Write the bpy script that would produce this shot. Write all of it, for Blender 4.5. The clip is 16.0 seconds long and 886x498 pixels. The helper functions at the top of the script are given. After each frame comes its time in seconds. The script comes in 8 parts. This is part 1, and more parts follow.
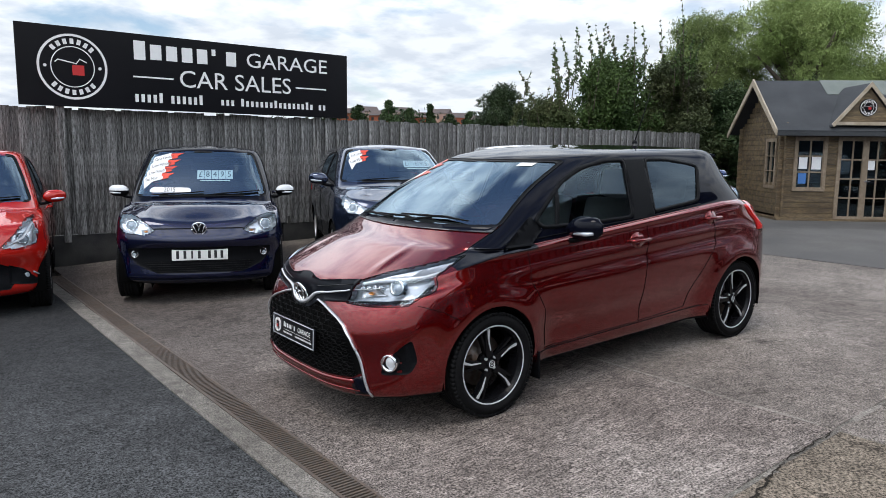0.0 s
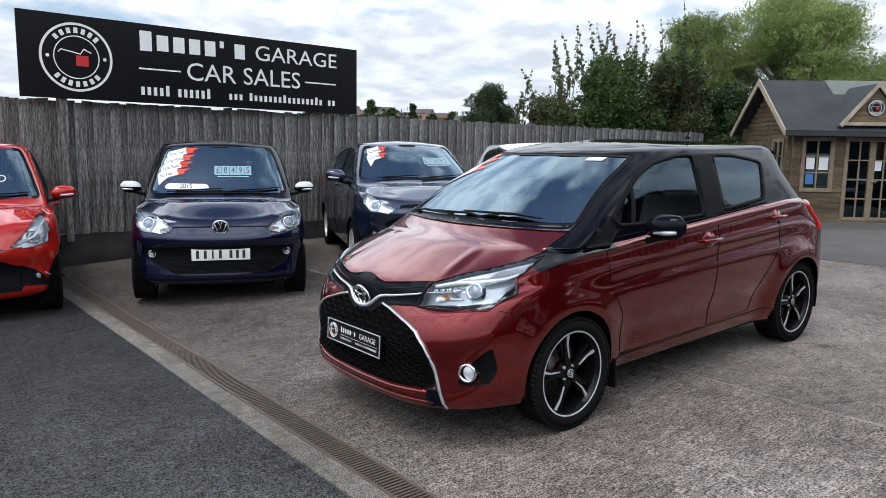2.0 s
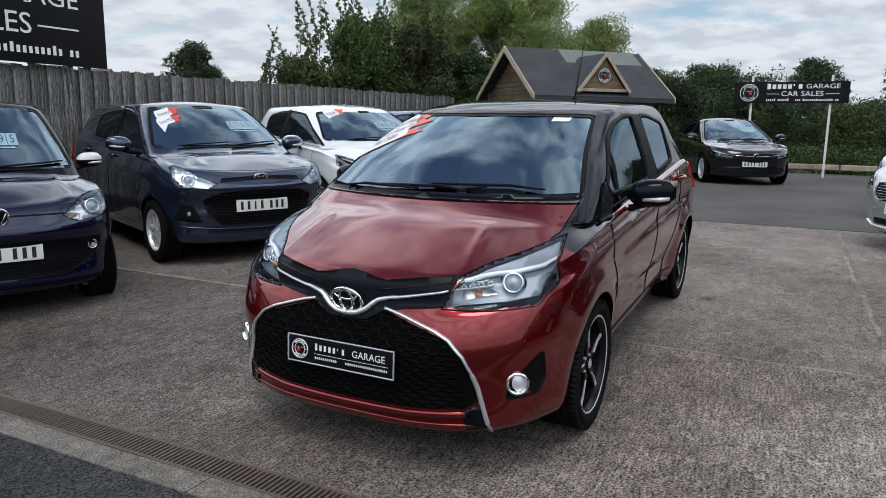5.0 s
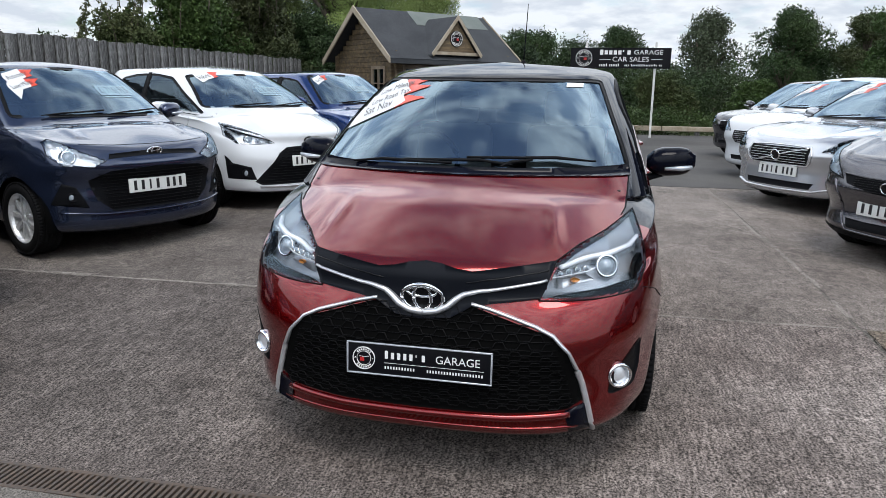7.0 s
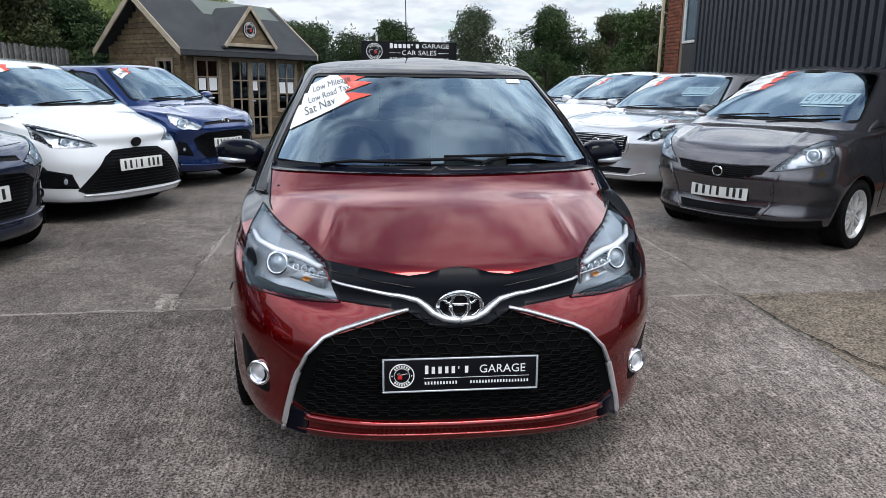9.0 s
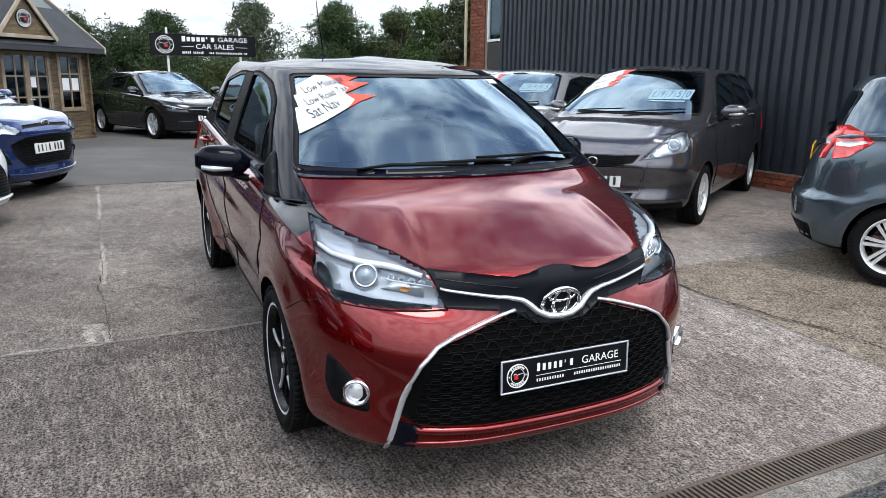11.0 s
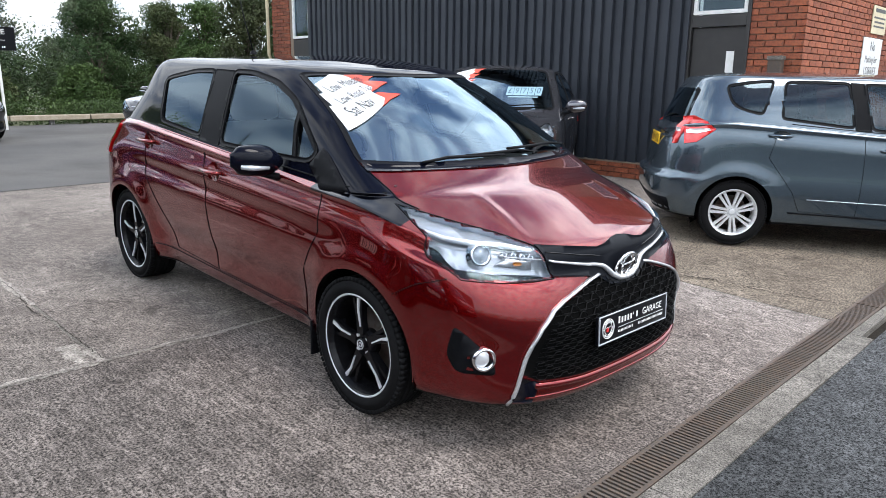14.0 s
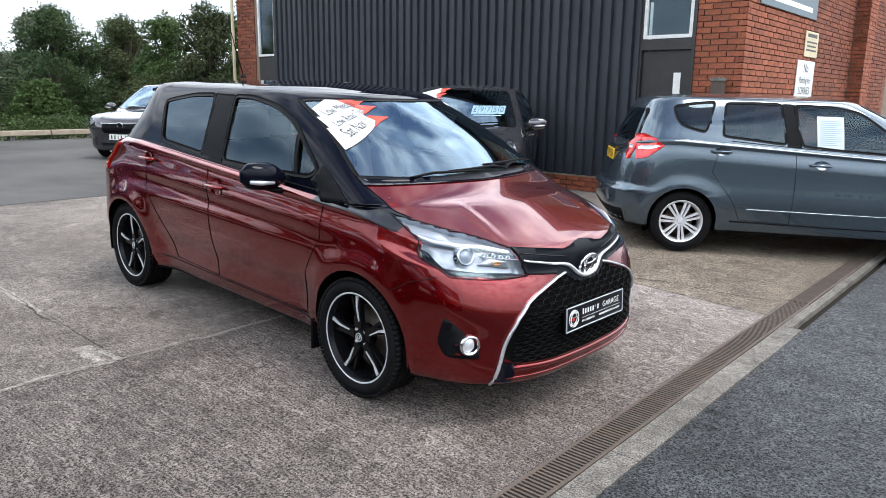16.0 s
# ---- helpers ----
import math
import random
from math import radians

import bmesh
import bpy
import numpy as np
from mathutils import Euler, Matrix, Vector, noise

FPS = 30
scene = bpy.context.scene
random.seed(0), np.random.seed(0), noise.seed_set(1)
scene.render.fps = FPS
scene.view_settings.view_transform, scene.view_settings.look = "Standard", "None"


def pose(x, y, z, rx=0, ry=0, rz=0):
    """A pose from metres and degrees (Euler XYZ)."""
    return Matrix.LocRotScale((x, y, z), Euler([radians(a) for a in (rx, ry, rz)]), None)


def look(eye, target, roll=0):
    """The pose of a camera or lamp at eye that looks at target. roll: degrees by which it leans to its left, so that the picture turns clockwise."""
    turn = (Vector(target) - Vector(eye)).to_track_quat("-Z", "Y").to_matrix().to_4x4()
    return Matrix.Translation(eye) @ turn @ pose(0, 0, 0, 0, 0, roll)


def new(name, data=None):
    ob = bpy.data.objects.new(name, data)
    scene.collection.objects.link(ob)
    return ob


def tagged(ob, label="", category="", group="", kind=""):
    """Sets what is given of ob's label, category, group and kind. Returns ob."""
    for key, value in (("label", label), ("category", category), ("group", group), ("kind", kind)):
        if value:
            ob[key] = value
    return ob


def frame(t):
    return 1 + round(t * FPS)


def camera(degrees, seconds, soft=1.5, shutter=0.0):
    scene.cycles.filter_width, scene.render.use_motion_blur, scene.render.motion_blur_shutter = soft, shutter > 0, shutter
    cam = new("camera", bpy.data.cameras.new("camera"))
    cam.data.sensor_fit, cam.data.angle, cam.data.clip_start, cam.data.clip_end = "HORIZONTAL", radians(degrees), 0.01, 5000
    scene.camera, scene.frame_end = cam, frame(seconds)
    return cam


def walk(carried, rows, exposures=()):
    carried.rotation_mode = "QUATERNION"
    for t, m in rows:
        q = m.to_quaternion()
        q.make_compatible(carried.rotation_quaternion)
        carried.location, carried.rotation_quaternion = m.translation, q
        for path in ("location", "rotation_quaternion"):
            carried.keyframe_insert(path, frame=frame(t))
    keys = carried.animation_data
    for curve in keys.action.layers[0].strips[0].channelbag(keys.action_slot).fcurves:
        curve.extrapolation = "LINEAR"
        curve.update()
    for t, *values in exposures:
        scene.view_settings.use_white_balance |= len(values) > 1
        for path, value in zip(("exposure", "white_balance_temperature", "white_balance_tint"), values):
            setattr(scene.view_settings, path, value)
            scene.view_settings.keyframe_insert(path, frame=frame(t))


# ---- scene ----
# ---- camera and walk ----
cam = camera(64.0, 16.0, soft=0.5)
METRES, EYE, TILT, LEAN, TURN = 7.146, 1.529, 0.0, 0.0, -38.5
ROWS = [
    (0.0, 0.0, 0.0, 0.0, 0.08, -7.77, -0.62),
    (0.5, -0.0057, -0.0005, 0.0005, -0.0, -7.75, -0.73),
    (1.0, -0.0186, 0.002, -0.0003, -0.08, -7.75, -0.81),
    (1.5, -0.0384, 0.0226, -0.0048, -0.27, -7.79, -0.87),
    (2.0, -0.069, 0.0419, -0.0069, -1.42, -7.73, -0.94),
    (2.5, -0.1062, 0.0493, -0.0076, -5.52, -7.67, -0.92),
    (3.0, -0.1343, 0.074, -0.01, -10.75, -7.63, -0.78),
    (3.5, -0.1638, 0.1024, -0.0114, -15.23, -7.61, -0.8),
    (4.0, -0.1947, 0.126, -0.012, -19.23, -7.91, -0.74),
    (4.5, -0.2143, 0.1569, -0.0128, -22.32, -9.0, -0.74),
    (7.0, -0.3266, 0.3068, -0.0134, -40.24, -12.76, -0.77),
    (7.5, -0.3411, 0.3395, -0.0146, -44.99, -12.93, -0.74),
    (8.0, -0.3671, 0.3634, -0.0145, -48.81, -13.0, -0.69),
    (8.5, -0.3896, 0.3824, -0.0118, -54.26, -13.03, -0.6),
    (9.0, -0.3956, 0.4118, -0.0122, -58.95, -13.11, -0.63),
    (11.5, -0.4673, 0.5867, -0.0099, -81.49, -13.35, -0.6),
    (12.0, -0.4754, 0.6171, -0.0109, -85.26, -13.37, -0.62),
    (12.5, -0.4809, 0.6501, -0.0102, -88.82, -13.32, -0.69),
    (13.0, -0.4981, 0.6817, -0.0092, -91.86, -13.37, -0.69),
    (13.5, -0.5016, 0.7054, -0.0111, -94.69, -13.35, -0.68),
    (14.0, -0.5053, 0.7257, -0.0103, -96.7, -13.35, -0.67),
    (14.5, -0.5209, 0.7445, -0.0111, -98.62, -13.28, -0.63),
    (15.0, -0.5413, 0.749, -0.0094, -99.63, -13.06, -0.61),
    (15.5, -0.5592, 0.7496, -0.0053, -99.88, -12.56, -0.7),
    (16.0, -0.5652, 0.7528, -0.003, -100.09, -12.18, -0.79),
]
walk(cam, [(t, pose(0, 0, EYE, TILT, LEAN, TURN) @ pose(METRES * x, METRES * y, METRES * z, 90 + pitch, roll, yaw)) for t, x, y, z, yaw, pitch, roll in ROWS],
     exposures=((0.0, 0.27), (3.0, 0.24), (4.5, -0.08), (7.0, 0.20), (9.0, 0.22), (12.0, 0.83), (16.0, 0.91)))

# ---- light: broken cloud with a veiled sun high overhead ----
SUN_AZ, SUN_EL = -165.0, 66.0          # azimuth from +X towards +Y
world = bpy.data.worlds.new("sky")
scene.world = world
world.use_nodes = True


def build_sky():
    t = world.node_tree
    t.nodes.clear()
    N, K = t.nodes.new, t.links.new
    out = N("ShaderNodeOutputWorld")
    sky = N("ShaderNodeTexSky")
    sky.sky_type = "NISHITA"
    sky.sun_disc = False
    sky.sun_elevation = radians(SUN_EL)
    sky.sun_rotation = radians(90 - SUN_AZ)
    bg_sky = N("ShaderNodeBackground")
    bg_sky.inputs["Strength"].default_value = 0.13
    K(sky.outputs[0], bg_sky.inputs["Color"])
    co = N("ShaderNodeTexCoord")
    sep = N("ShaderNodeSeparateXYZ")
    K(co.outputs["Generated"], sep.inputs[0])
    lift = N("ShaderNodeMath")
    lift.operation = "ADD"
    lift.inputs[1].default_value = 0.22
    K(sep.outputs["Z"], lift.inputs[0])
    low = N("ShaderNodeMath")
    low.operation = "MAXIMUM"
    low.inputs[1].default_value = 0.05
    K(lift.outputs[0], low.inputs[0])
    flat = N("ShaderNodeCombineXYZ")
    for i in "XY":
        d = N("ShaderNodeMath")
        d.operation = "DIVIDE"
        K(sep.outputs[i], d.inputs[0])
        K(low.outputs[0], d.inputs[1])
        K(d.outputs[0], flat.inputs[i])
    drift = N("ShaderNodeVectorMath")
    drift.inputs[1].default_value = (-14.5, -11.0, 0.0)
    K(flat.outputs[0], drift.inputs[0])
    noise_a = N("ShaderNodeTexNoise")
    noise_a.inputs["Scale"].default_value = 2.1
    noise_a.inputs["Detail"].default_value = 7
    noise_a.inputs["Roughness"].default_value = 0.55
    noise_a.inputs["Distortion"].default_value = 0.25
    K(drift.outputs[0], noise_a.inputs["Vector"])
    cover = N("ShaderNodeValToRGB")
    cover.color_ramp.elements[0].position = 0.385
    cover.color_ramp.elements[1].position = 0.54
    thin = N("ShaderNodeMapRange")      # closed cloud low down, broken cloud overhead
    thin.inputs["From Min"].default_value, thin.inputs["From Max"].default_value = 0.62, 0.98
    thin.inputs["To Min"].default_value, thin.inputs["To Max"].default_value = 0.07, -0.12
    K(sep.outputs["Z"], thin.inputs[0])
    lid = N("ShaderNodeMath")
    lid.operation = "ADD"
    K(noise_a.outputs["Fac"], lid.inputs[0])
    K(thin.outputs[0], lid.inputs[1])
    K(lid.outputs[0], cover.inputs[0])
    noise_b = N("ShaderNodeTexNoise")
    noise_b.inputs["Scale"].default_value = 5.6
    noise_b.inputs["Detail"].default_value = 8
    K(drift.outputs[0], noise_b.inputs["Vector"])
    tone = N("ShaderNodeValToRGB")
    tone.color_ramp.elements[0].position = 0.38
    tone.color_ramp.elements[0].color = (0.14, 0.225, 0.37, 1)
    tone.color_ramp.elements[1].position = 0.57
    tone.color_ramp.elements[1].color = (0.93, 0.97, 1.0, 1)
    K(noise_b.outputs["Fac"], tone.inputs[0])
    bg_cloud = N("ShaderNodeBackground")
    toward = N("ShaderNodeVectorMath")   # cloud grows brighter towards the veiled sun
    toward.operation = "DOT_PRODUCT"
    toward.inputs[1].default_value = (math.cos(radians(SUN_EL)) * math.cos(radians(SUN_AZ)), math.cos(radians(SUN_EL)) * math.sin(radians(SUN_AZ)), math.sin(radians(SUN_EL)))
    K(co.outputs["Generated"], toward.inputs[0])
    pos = N("ShaderNodeMath")
    pos.operation = "MAXIMUM"
    pos.inputs[1].default_value = 0.0
    K(toward.outputs["Value"], pos.inputs[0])
    pw = N("ShaderNodeMath")
    pw.operation = "POWER"
    pw.inputs[1].default_value = 5.0
    K(pos.outputs[0], pw.inputs[0])
    glow = N("ShaderNodeMath")
    glow.operation = "MULTIPLY_ADD"
    glow.inputs[1].default_value, glow.inputs[2].default_value = 0.5, 1.05
    K(pw.outputs[0], glow.inputs[0])
    crown = N("ShaderNodeMapRange")      # an overcast sky is brighter overhead than at the horizon
    crown.inputs["From Min"].default_value, crown.inputs["From Max"].default_value = 0.15, 0.50
    crown.inputs["To Min"].default_value, crown.inputs["To Max"].default_value = 0.86, 2.1
    K(sep.outputs["Z"], crown.inputs[0])
    deep = N("ShaderNodeMapRange")       # thick dull cloud straight overhead, bright banks lower down
    deep.inputs["From Min"].default_value, deep.inputs["From Max"].default_value = 0.66, 0.95
    deep.inputs["To Min"].default_value, deep.inputs["To Max"].default_value = 1.0, 0.55
    K(sep.outputs["Z"], deep.inputs[0])
    bank = N("ShaderNodeMath")
    bank.operation = "MULTIPLY"
    K(crown.outputs[0], bank.inputs[0])
    K(deep.outputs[0], bank.inputs[1])
    both = N("ShaderNodeMath")
    both.operation = "MULTIPLY"
    K(glow.outputs[0], both.inputs[0])
    K(bank.outputs[0], both.inputs[1])
    K(both.outputs[0], bg_cloud.inputs["Strength"])
    haze = N("ShaderNodeMapRange")       # low cloud is veiled and even, high cloud has dark undersides
    haze.inputs["From Min"].default_value, haze.inputs["From Max"].default_value = 0.15, 0.82
    haze.inputs["To Min"].default_value, haze.inputs["To Max"].default_value = 0.72, 0.22
    K(sep.outputs["Z"], haze.inputs[0])
    veil = N("ShaderNodeMix")
    veil.data_type = "RGBA"
    K(haze.outputs[0], veil.inputs["Factor"])
    K(tone.outputs[0], veil.inputs["A"])
    veil.inputs["B"].default_value = (0.86, 0.92, 1.0, 1)
    K(veil.outputs["Result"], bg_cloud.inputs["Color"])
    mix = N("ShaderNodeMixShader")
    K(cover.outputs[0], mix.inputs[0])
    K(bg_sky.outputs[0], mix.inputs[1])
    K(bg_cloud.outputs[0], mix.inputs[2])
    K(mix.outputs[0], out.inputs["Surface"])


build_sky()
sun = new("sun", bpy.data.lights.new("sun", "SUN"))
sun.data.energy, sun.data.angle, sun.data.color = 1.5, radians(26), (1.0, 0.96, 0.91)
_c = math.cos(radians(SUN_EL))
sun.matrix_world = look((_c * math.cos(radians(SUN_AZ)) * 50, _c * math.sin(radians(SUN_AZ)) * 50, math.sin(radians(SUN_EL)) * 50), (0, 0, 0))


# ---- materials ----
def mat(name, base, rough=0.5, metal=0.0, spec=0.5, coat=0.0, alt=None, scale=8.0, mixing=(0.35, 0.65), bump=0.0, bump_scale=60.0,
        fine=None, fine_scale=90.0, fine_amt=0.35, rough_var=0.0, emit=0.0, per_piece=0.0, stretch=(1, 1, 1), detail=6.0, stain=None, stain_scale=0.8, stain_amt=0.6):
    """A surface with base colour, a second tone in large patches, fine grain, relief and uneven gloss."""
    m = bpy.data.materials.new(name)
    m.use_nodes = True
    t = m.node_tree
    N, K = t.nodes.new, t.links.new
    b = t.nodes["Principled BSDF"]
    b.inputs["Base Color"].default_value = (*base, 1)
    b.inputs["Roughness"].default_value = rough
    b.inputs["Metallic"].default_value = metal
    b.inputs["Specular IOR Level"].default_value = spec
    b.inputs["Coat Weight"].default_value = coat
    b.inputs["Coat Roughness"].default_value = 0.03
    if emit:
        b.inputs["Emission Color"].default_value = (*base, 1)
        b.inputs["Emission Strength"].default_value = emit
    co = N("ShaderNodeTexCoord")
    mp = N("ShaderNodeMapping")
    mp.inputs["Scale"].default_value = stretch
    K(co.outputs["Object"], mp.inputs["Vector"])
    colour = None
    if alt:
        n = N("ShaderNodeTexNoise")
        n.inputs["Scale"].default_value, n.inputs["Detail"].default_value = scale, detail
        K(mp.outputs[0], n.inputs["Vector"])
        r = N("ShaderNodeValToRGB")
        r.color_ramp.elements[0].position, r.color_ramp.elements[1].position = mixing
        r.color_ramp.elements[0].color, r.color_ramp.elements[1].color = (*base, 1), (*alt, 1)
        K(n.outputs["Fac"], r.inputs[0])
        colour = r.outputs[0]
    if fine:
        n = N("ShaderNodeTexNoise")
        n.inputs["Scale"].default_value, n.inputs["Detail"].default_value = fine_scale, 4
        K(mp.outputs[0], n.inputs["Vector"])
        r = N("ShaderNodeValToRGB")
        r.color_ramp.elements[0].position, r.color_ramp.elements[1].position = 0.42, 0.62
        K(n.outputs["Fac"], r.inputs[0])
        f = N("ShaderNodeMath")
        f.operation = "MULTIPLY"
        f.inputs[1].default_value = fine_amt
        K(r.outputs[0], f.inputs[0])
        x = N("ShaderNodeMix")
        x.data_type = "RGBA"
        K(f.outputs[0], x.inputs["Factor"])
        if colour:
            K(colour, x.inputs["A"])
        else:
            x.inputs["A"].default_value = (*base, 1)
        x.inputs["B"].default_value = (*fine, 1)
        colour = x.outputs["Result"]
    if stain and colour:
        n = N("ShaderNodeTexNoise")
        n.inputs["Scale"].default_value, n.inputs["Detail"].default_value, n.inputs["Roughness"].default_value = stain_scale, 8, 0.62
        n.inputs["Distortion"].default_value = 0.6
        K(mp.outputs[0], n.inputs["Vector"])
        r = N("ShaderNodeValToRGB")
        r.color_ramp.elements[0].position, r.color_ramp.elements[1].position = 0.50, 0.62
        K(n.outputs["Fac"], r.inputs[0])
        f = N("ShaderNodeMath")
        f.operation = "MULTIPLY"
        f.inputs[1].default_value = stain_amt
        K(r.outputs[0], f.inputs[0])
        x = N("ShaderNodeMix")
        x.data_type = "RGBA"
        x.blend_type = "MULTIPLY"
        K(f.outputs[0], x.inputs["Factor"])
        K(colour, x.inputs["A"])
        x.inputs["B"].default_value = (*stain, 1)
        colour = x.outputs["Result"]
    if per_piece:
        info = N("ShaderNodeObjectInfo")
        geo = N("ShaderNodeNewGeometry")
        s = N("ShaderNodeMath")
        s.operation = "ADD"
        K(info.outputs["Random"], s.inputs[0])
        K(geo.outputs["Random Per Island"], s.inputs[1])
        mr = N("ShaderNodeMapRange")
        mr.inputs["From Max"].default_value = 2.0
        mr.inputs["To Min"].default_value, mr.inputs["To Max"].default_value = 1 - per_piece, 1 + per_piece
        K(s.outputs[0], mr.inputs[0])
        h = N("ShaderNodeHueSaturation")
        K(mr.outputs[0], h.inputs["Value"])
        if colour:
            K(colour, h.inputs["Color"])
        else:
            h.inputs["Color"].default_value = (*base, 1)
        colour = h.outputs[0]
    if colour:
        K(colour, b.inputs["Base Color"])
    if rough_var:
        n = N("ShaderNodeTexNoise")
        n.inputs["Scale"].default_value = scale * 0.7
        K(mp.outputs[0], n.inputs["Vector"])
        mr = N("ShaderNodeMapRange")
        mr.inputs["To Min"].default_value, mr.inputs["To Max"].default_value = max(0.02, rough - rough_var), min(1, rough + rough_var)
        K(n.outputs["Fac"], mr.inputs[0])
        K(mr.outputs[0], b.inputs["Roughness"])
    if bump:
        n = N("ShaderNodeTexNoise")
        n.inputs["Scale"].default_value, n.inputs["Detail"].default_value = bump_scale, 5
        K(mp.outputs[0], n.inputs["Vector"])
        bp = N("ShaderNodeBump")
        bp.inputs["Strength"].default_value = 1.0
        bp.inputs["Distance"].default_value = bump
        K(n.outputs["Fac"], bp.inputs["Height"])
        K(bp.outputs[0], b.inputs["Normal"])
    return m


def paint(name, base, metal=0.35, alt=None):
    """Car lacquer: flake base under a clear, mirror-like coat."""
    m = mat(name, base, rough=0.21, metal=metal, coat=1.0, spec=0.1, fine=alt or tuple(min(1, c * 1.3 + 0.001) for c in base), fine_scale=900, fine_amt=0.3)
    b = m.node_tree.nodes["Principled BSDF"]
    b.inputs["Coat IOR"].default_value = 1.54
    b.inputs["Coat Roughness"].default_value = 0.012
    return m


def glass(name, tint, gloss=1.5):
    """A thin pane: tinted straight-through light with a Fresnel shine."""
    m = bpy.data.materials.new(name)
    m.use_nodes = True
    t = m.node_tree
    t.nodes.clear()
    N, K = t.nodes.new, t.links.new
    o, x, a, g, f = N("ShaderNodeOutputMaterial"), N("ShaderNodeMixShader"), N("ShaderNodeBsdfTransparent"), N("ShaderNodeBsdfGlossy"), N("ShaderNodeFresnel")
    a.inputs["Color"].default_value = (*tint, 1)
    g.inputs["Roughness"].default_value = 0.01
    g.inputs["Color"].default_value = (0.66, 0.85, 1, 1)
    f.inputs["IOR"].default_value = gloss
    K(f.outputs[0], x.inputs[0])
    K(a.outputs[0], x.inputs[1])
    K(g.outputs[0], x.inputs[2])
    K(x.outputs[0], o.inputs["Surface"])
    return m


def two_tone(m, dark):
    """Turns a lacquer dark in the wedge between windscreen pillar and headlamp, with a sharp paint edge."""
    t = m.node_tree
    N, K = t.nodes.new, t.links.new
    b = t.nodes["Principled BSDF"]
    old = b.inputs["Base Color"].links[0].from_socket
    co, sep = N("ShaderNodeTexCoord"), N("ShaderNodeSeparateXYZ")
    K(co.outputs["Object"], sep.inputs[0])

    def op(kind, a, c, d=None):
        n = N("ShaderNodeMath")
        n.operation = kind
        for i, v in enumerate((a, c, d)):
            if v is None:
                continue
            if isinstance(v, (int, float)):
                n.inputs[i].default_value = v
            else:
                K(v, n.inputs[i])
        return n.outputs[0]
    x, z = sep.outputs["X"], sep.outputs["Z"]
    y = op("ABSOLUTE", sep.outputs["Y"], None)
    low = op("MINIMUM", op("MULTIPLY_ADD", x, -0.023, 0.9434), op("MULTIPLY_ADD", x, -0.186, 1.1366))
    inner = op("MINIMUM", op("MULTIPLY_ADD", x, -0.082, 0.8062), op("MULTIPLY_ADD", x, 0.10, 0.607))
    f = op("MULTIPLY", op("GREATER_THAN", z, low), op("GREATER_THAN", y, inner))
    f = op("MULTIPLY", f, op("MULTIPLY", op("GREATER_THAN", x, 0.90), op("LESS_THAN", x, 1.48)))
    mix = N("ShaderNodeMix")
    mix.data_type = "RGBA"
    K(f, mix.inputs["Factor"])
    K(old, mix.inputs["A"])
    mix.inputs["B"].default_value = (*dark, 1)
    K(mix.outputs["Result"], b.inputs["Base Color"])
    K(op("MULTIPLY_ADD", f, -0.45, 1.0), b.inputs["Coat Weight"])
    return m


RED = two_tone(paint("ruby_lacquer", (0.155, 0.0018, 0.0026), 0.8, (0.21, 0.0026, 0.0034)), (0.0025, 0.003, 0.007))
BLACK_GLOSS = mat("black_lacquer", (0.0025, 0.003, 0.007), rough=0.03, spec=0.13, fine=(0.004, 0.005, 0.010), fine_scale=700)
NAVY = paint("navy_lacquer", (0.0022, 0.005, 0.030), 0.6)
SLATE = paint("slate_blue_lacquer", (0.026, 0.037, 0.072), 0.7)
WHITE_P = paint("white_lacquer", (0.62, 0.64, 0.66), 0.0, (0.59, 0.61, 0.63))
BLUE_P = paint("blue_lacquer", (0.010, 0.032, 0.125), 0.6)
ORANGE_RED = paint("orange_red_lacquer", (0.36, 0.009, 0.005), 0.15)
BLACK_P = paint("black_metallic_lacquer", (0.008, 0.008, 0.010), 0.3)
BRONZE = paint("grey_brown_lacquer", (0.088, 0.086, 0.096), 0.8)
SILVER = paint("silver_lacquer", (0.46, 0.475, 0.50), 0.65)
STEEL = paint("steel_grey_lacquer", (0.072, 0.100, 0.124), 0.7)
GREY_D = paint("dark_grey_lacquer", (0.05, 0.05, 0.055), 0.5)
PLASTIC = mat("black_plastic", (0.0042, 0.0046, 0.006), rough=0.5, spec=0.07, bump=0.0006, bump_scale=300, fine=(0.009, 0.009, 0.009))
TRIM_GLOSS = mat("gloss_black_trim", (0.005, 0.005, 0.006), rough=0.1, spec=0.28)
GRILLE = mat("satin_black_grille", (0.0045, 0.0045, 0.005), rough=0.38, spec=0.09)
NOSE_BLACK = mat("satin_black_nose", (0.006, 0.007, 0.010), rough=0.32, spec=0.09, fine=(0.009, 0.010, 0.013), fine_scale=200)
RUBBER = mat("tyre_rubber", (0.008, 0.008, 0.0085), rough=0.8, spec=0.06, fine=(0.012, 0.012, 0.012), fine_scale=40, bump=0.0008, bump_scale=120)
CHROME = mat("chrome", (0.82, 0.83, 0.85), rough=0.1, metal=1.0, fine=(0.7, 0.7, 0.72), fine_scale=30)
SATIN = mat("satin_silver", (0.72, 0.73, 0.75), rough=0.28, metal=0.75, fine=(0.62, 0.62, 0.64), fine_scale=60)
ALLOY = mat("silver_alloy", (0.76, 0.77, 0.78), rough=0.3, metal=0.5, fine=(0.5, 0.5, 0.5), fine_scale=50)
MACHINED = mat("machined_alloy", (0.56, 0.57, 0.59), rough=0.5, metal=0.15, fine=(0.52, 0.52, 0.54), fine_scale=70)
ALLOY_BLACK = mat("black_alloy", (0.006, 0.006, 0.007), rough=0.25, spec=0.16)
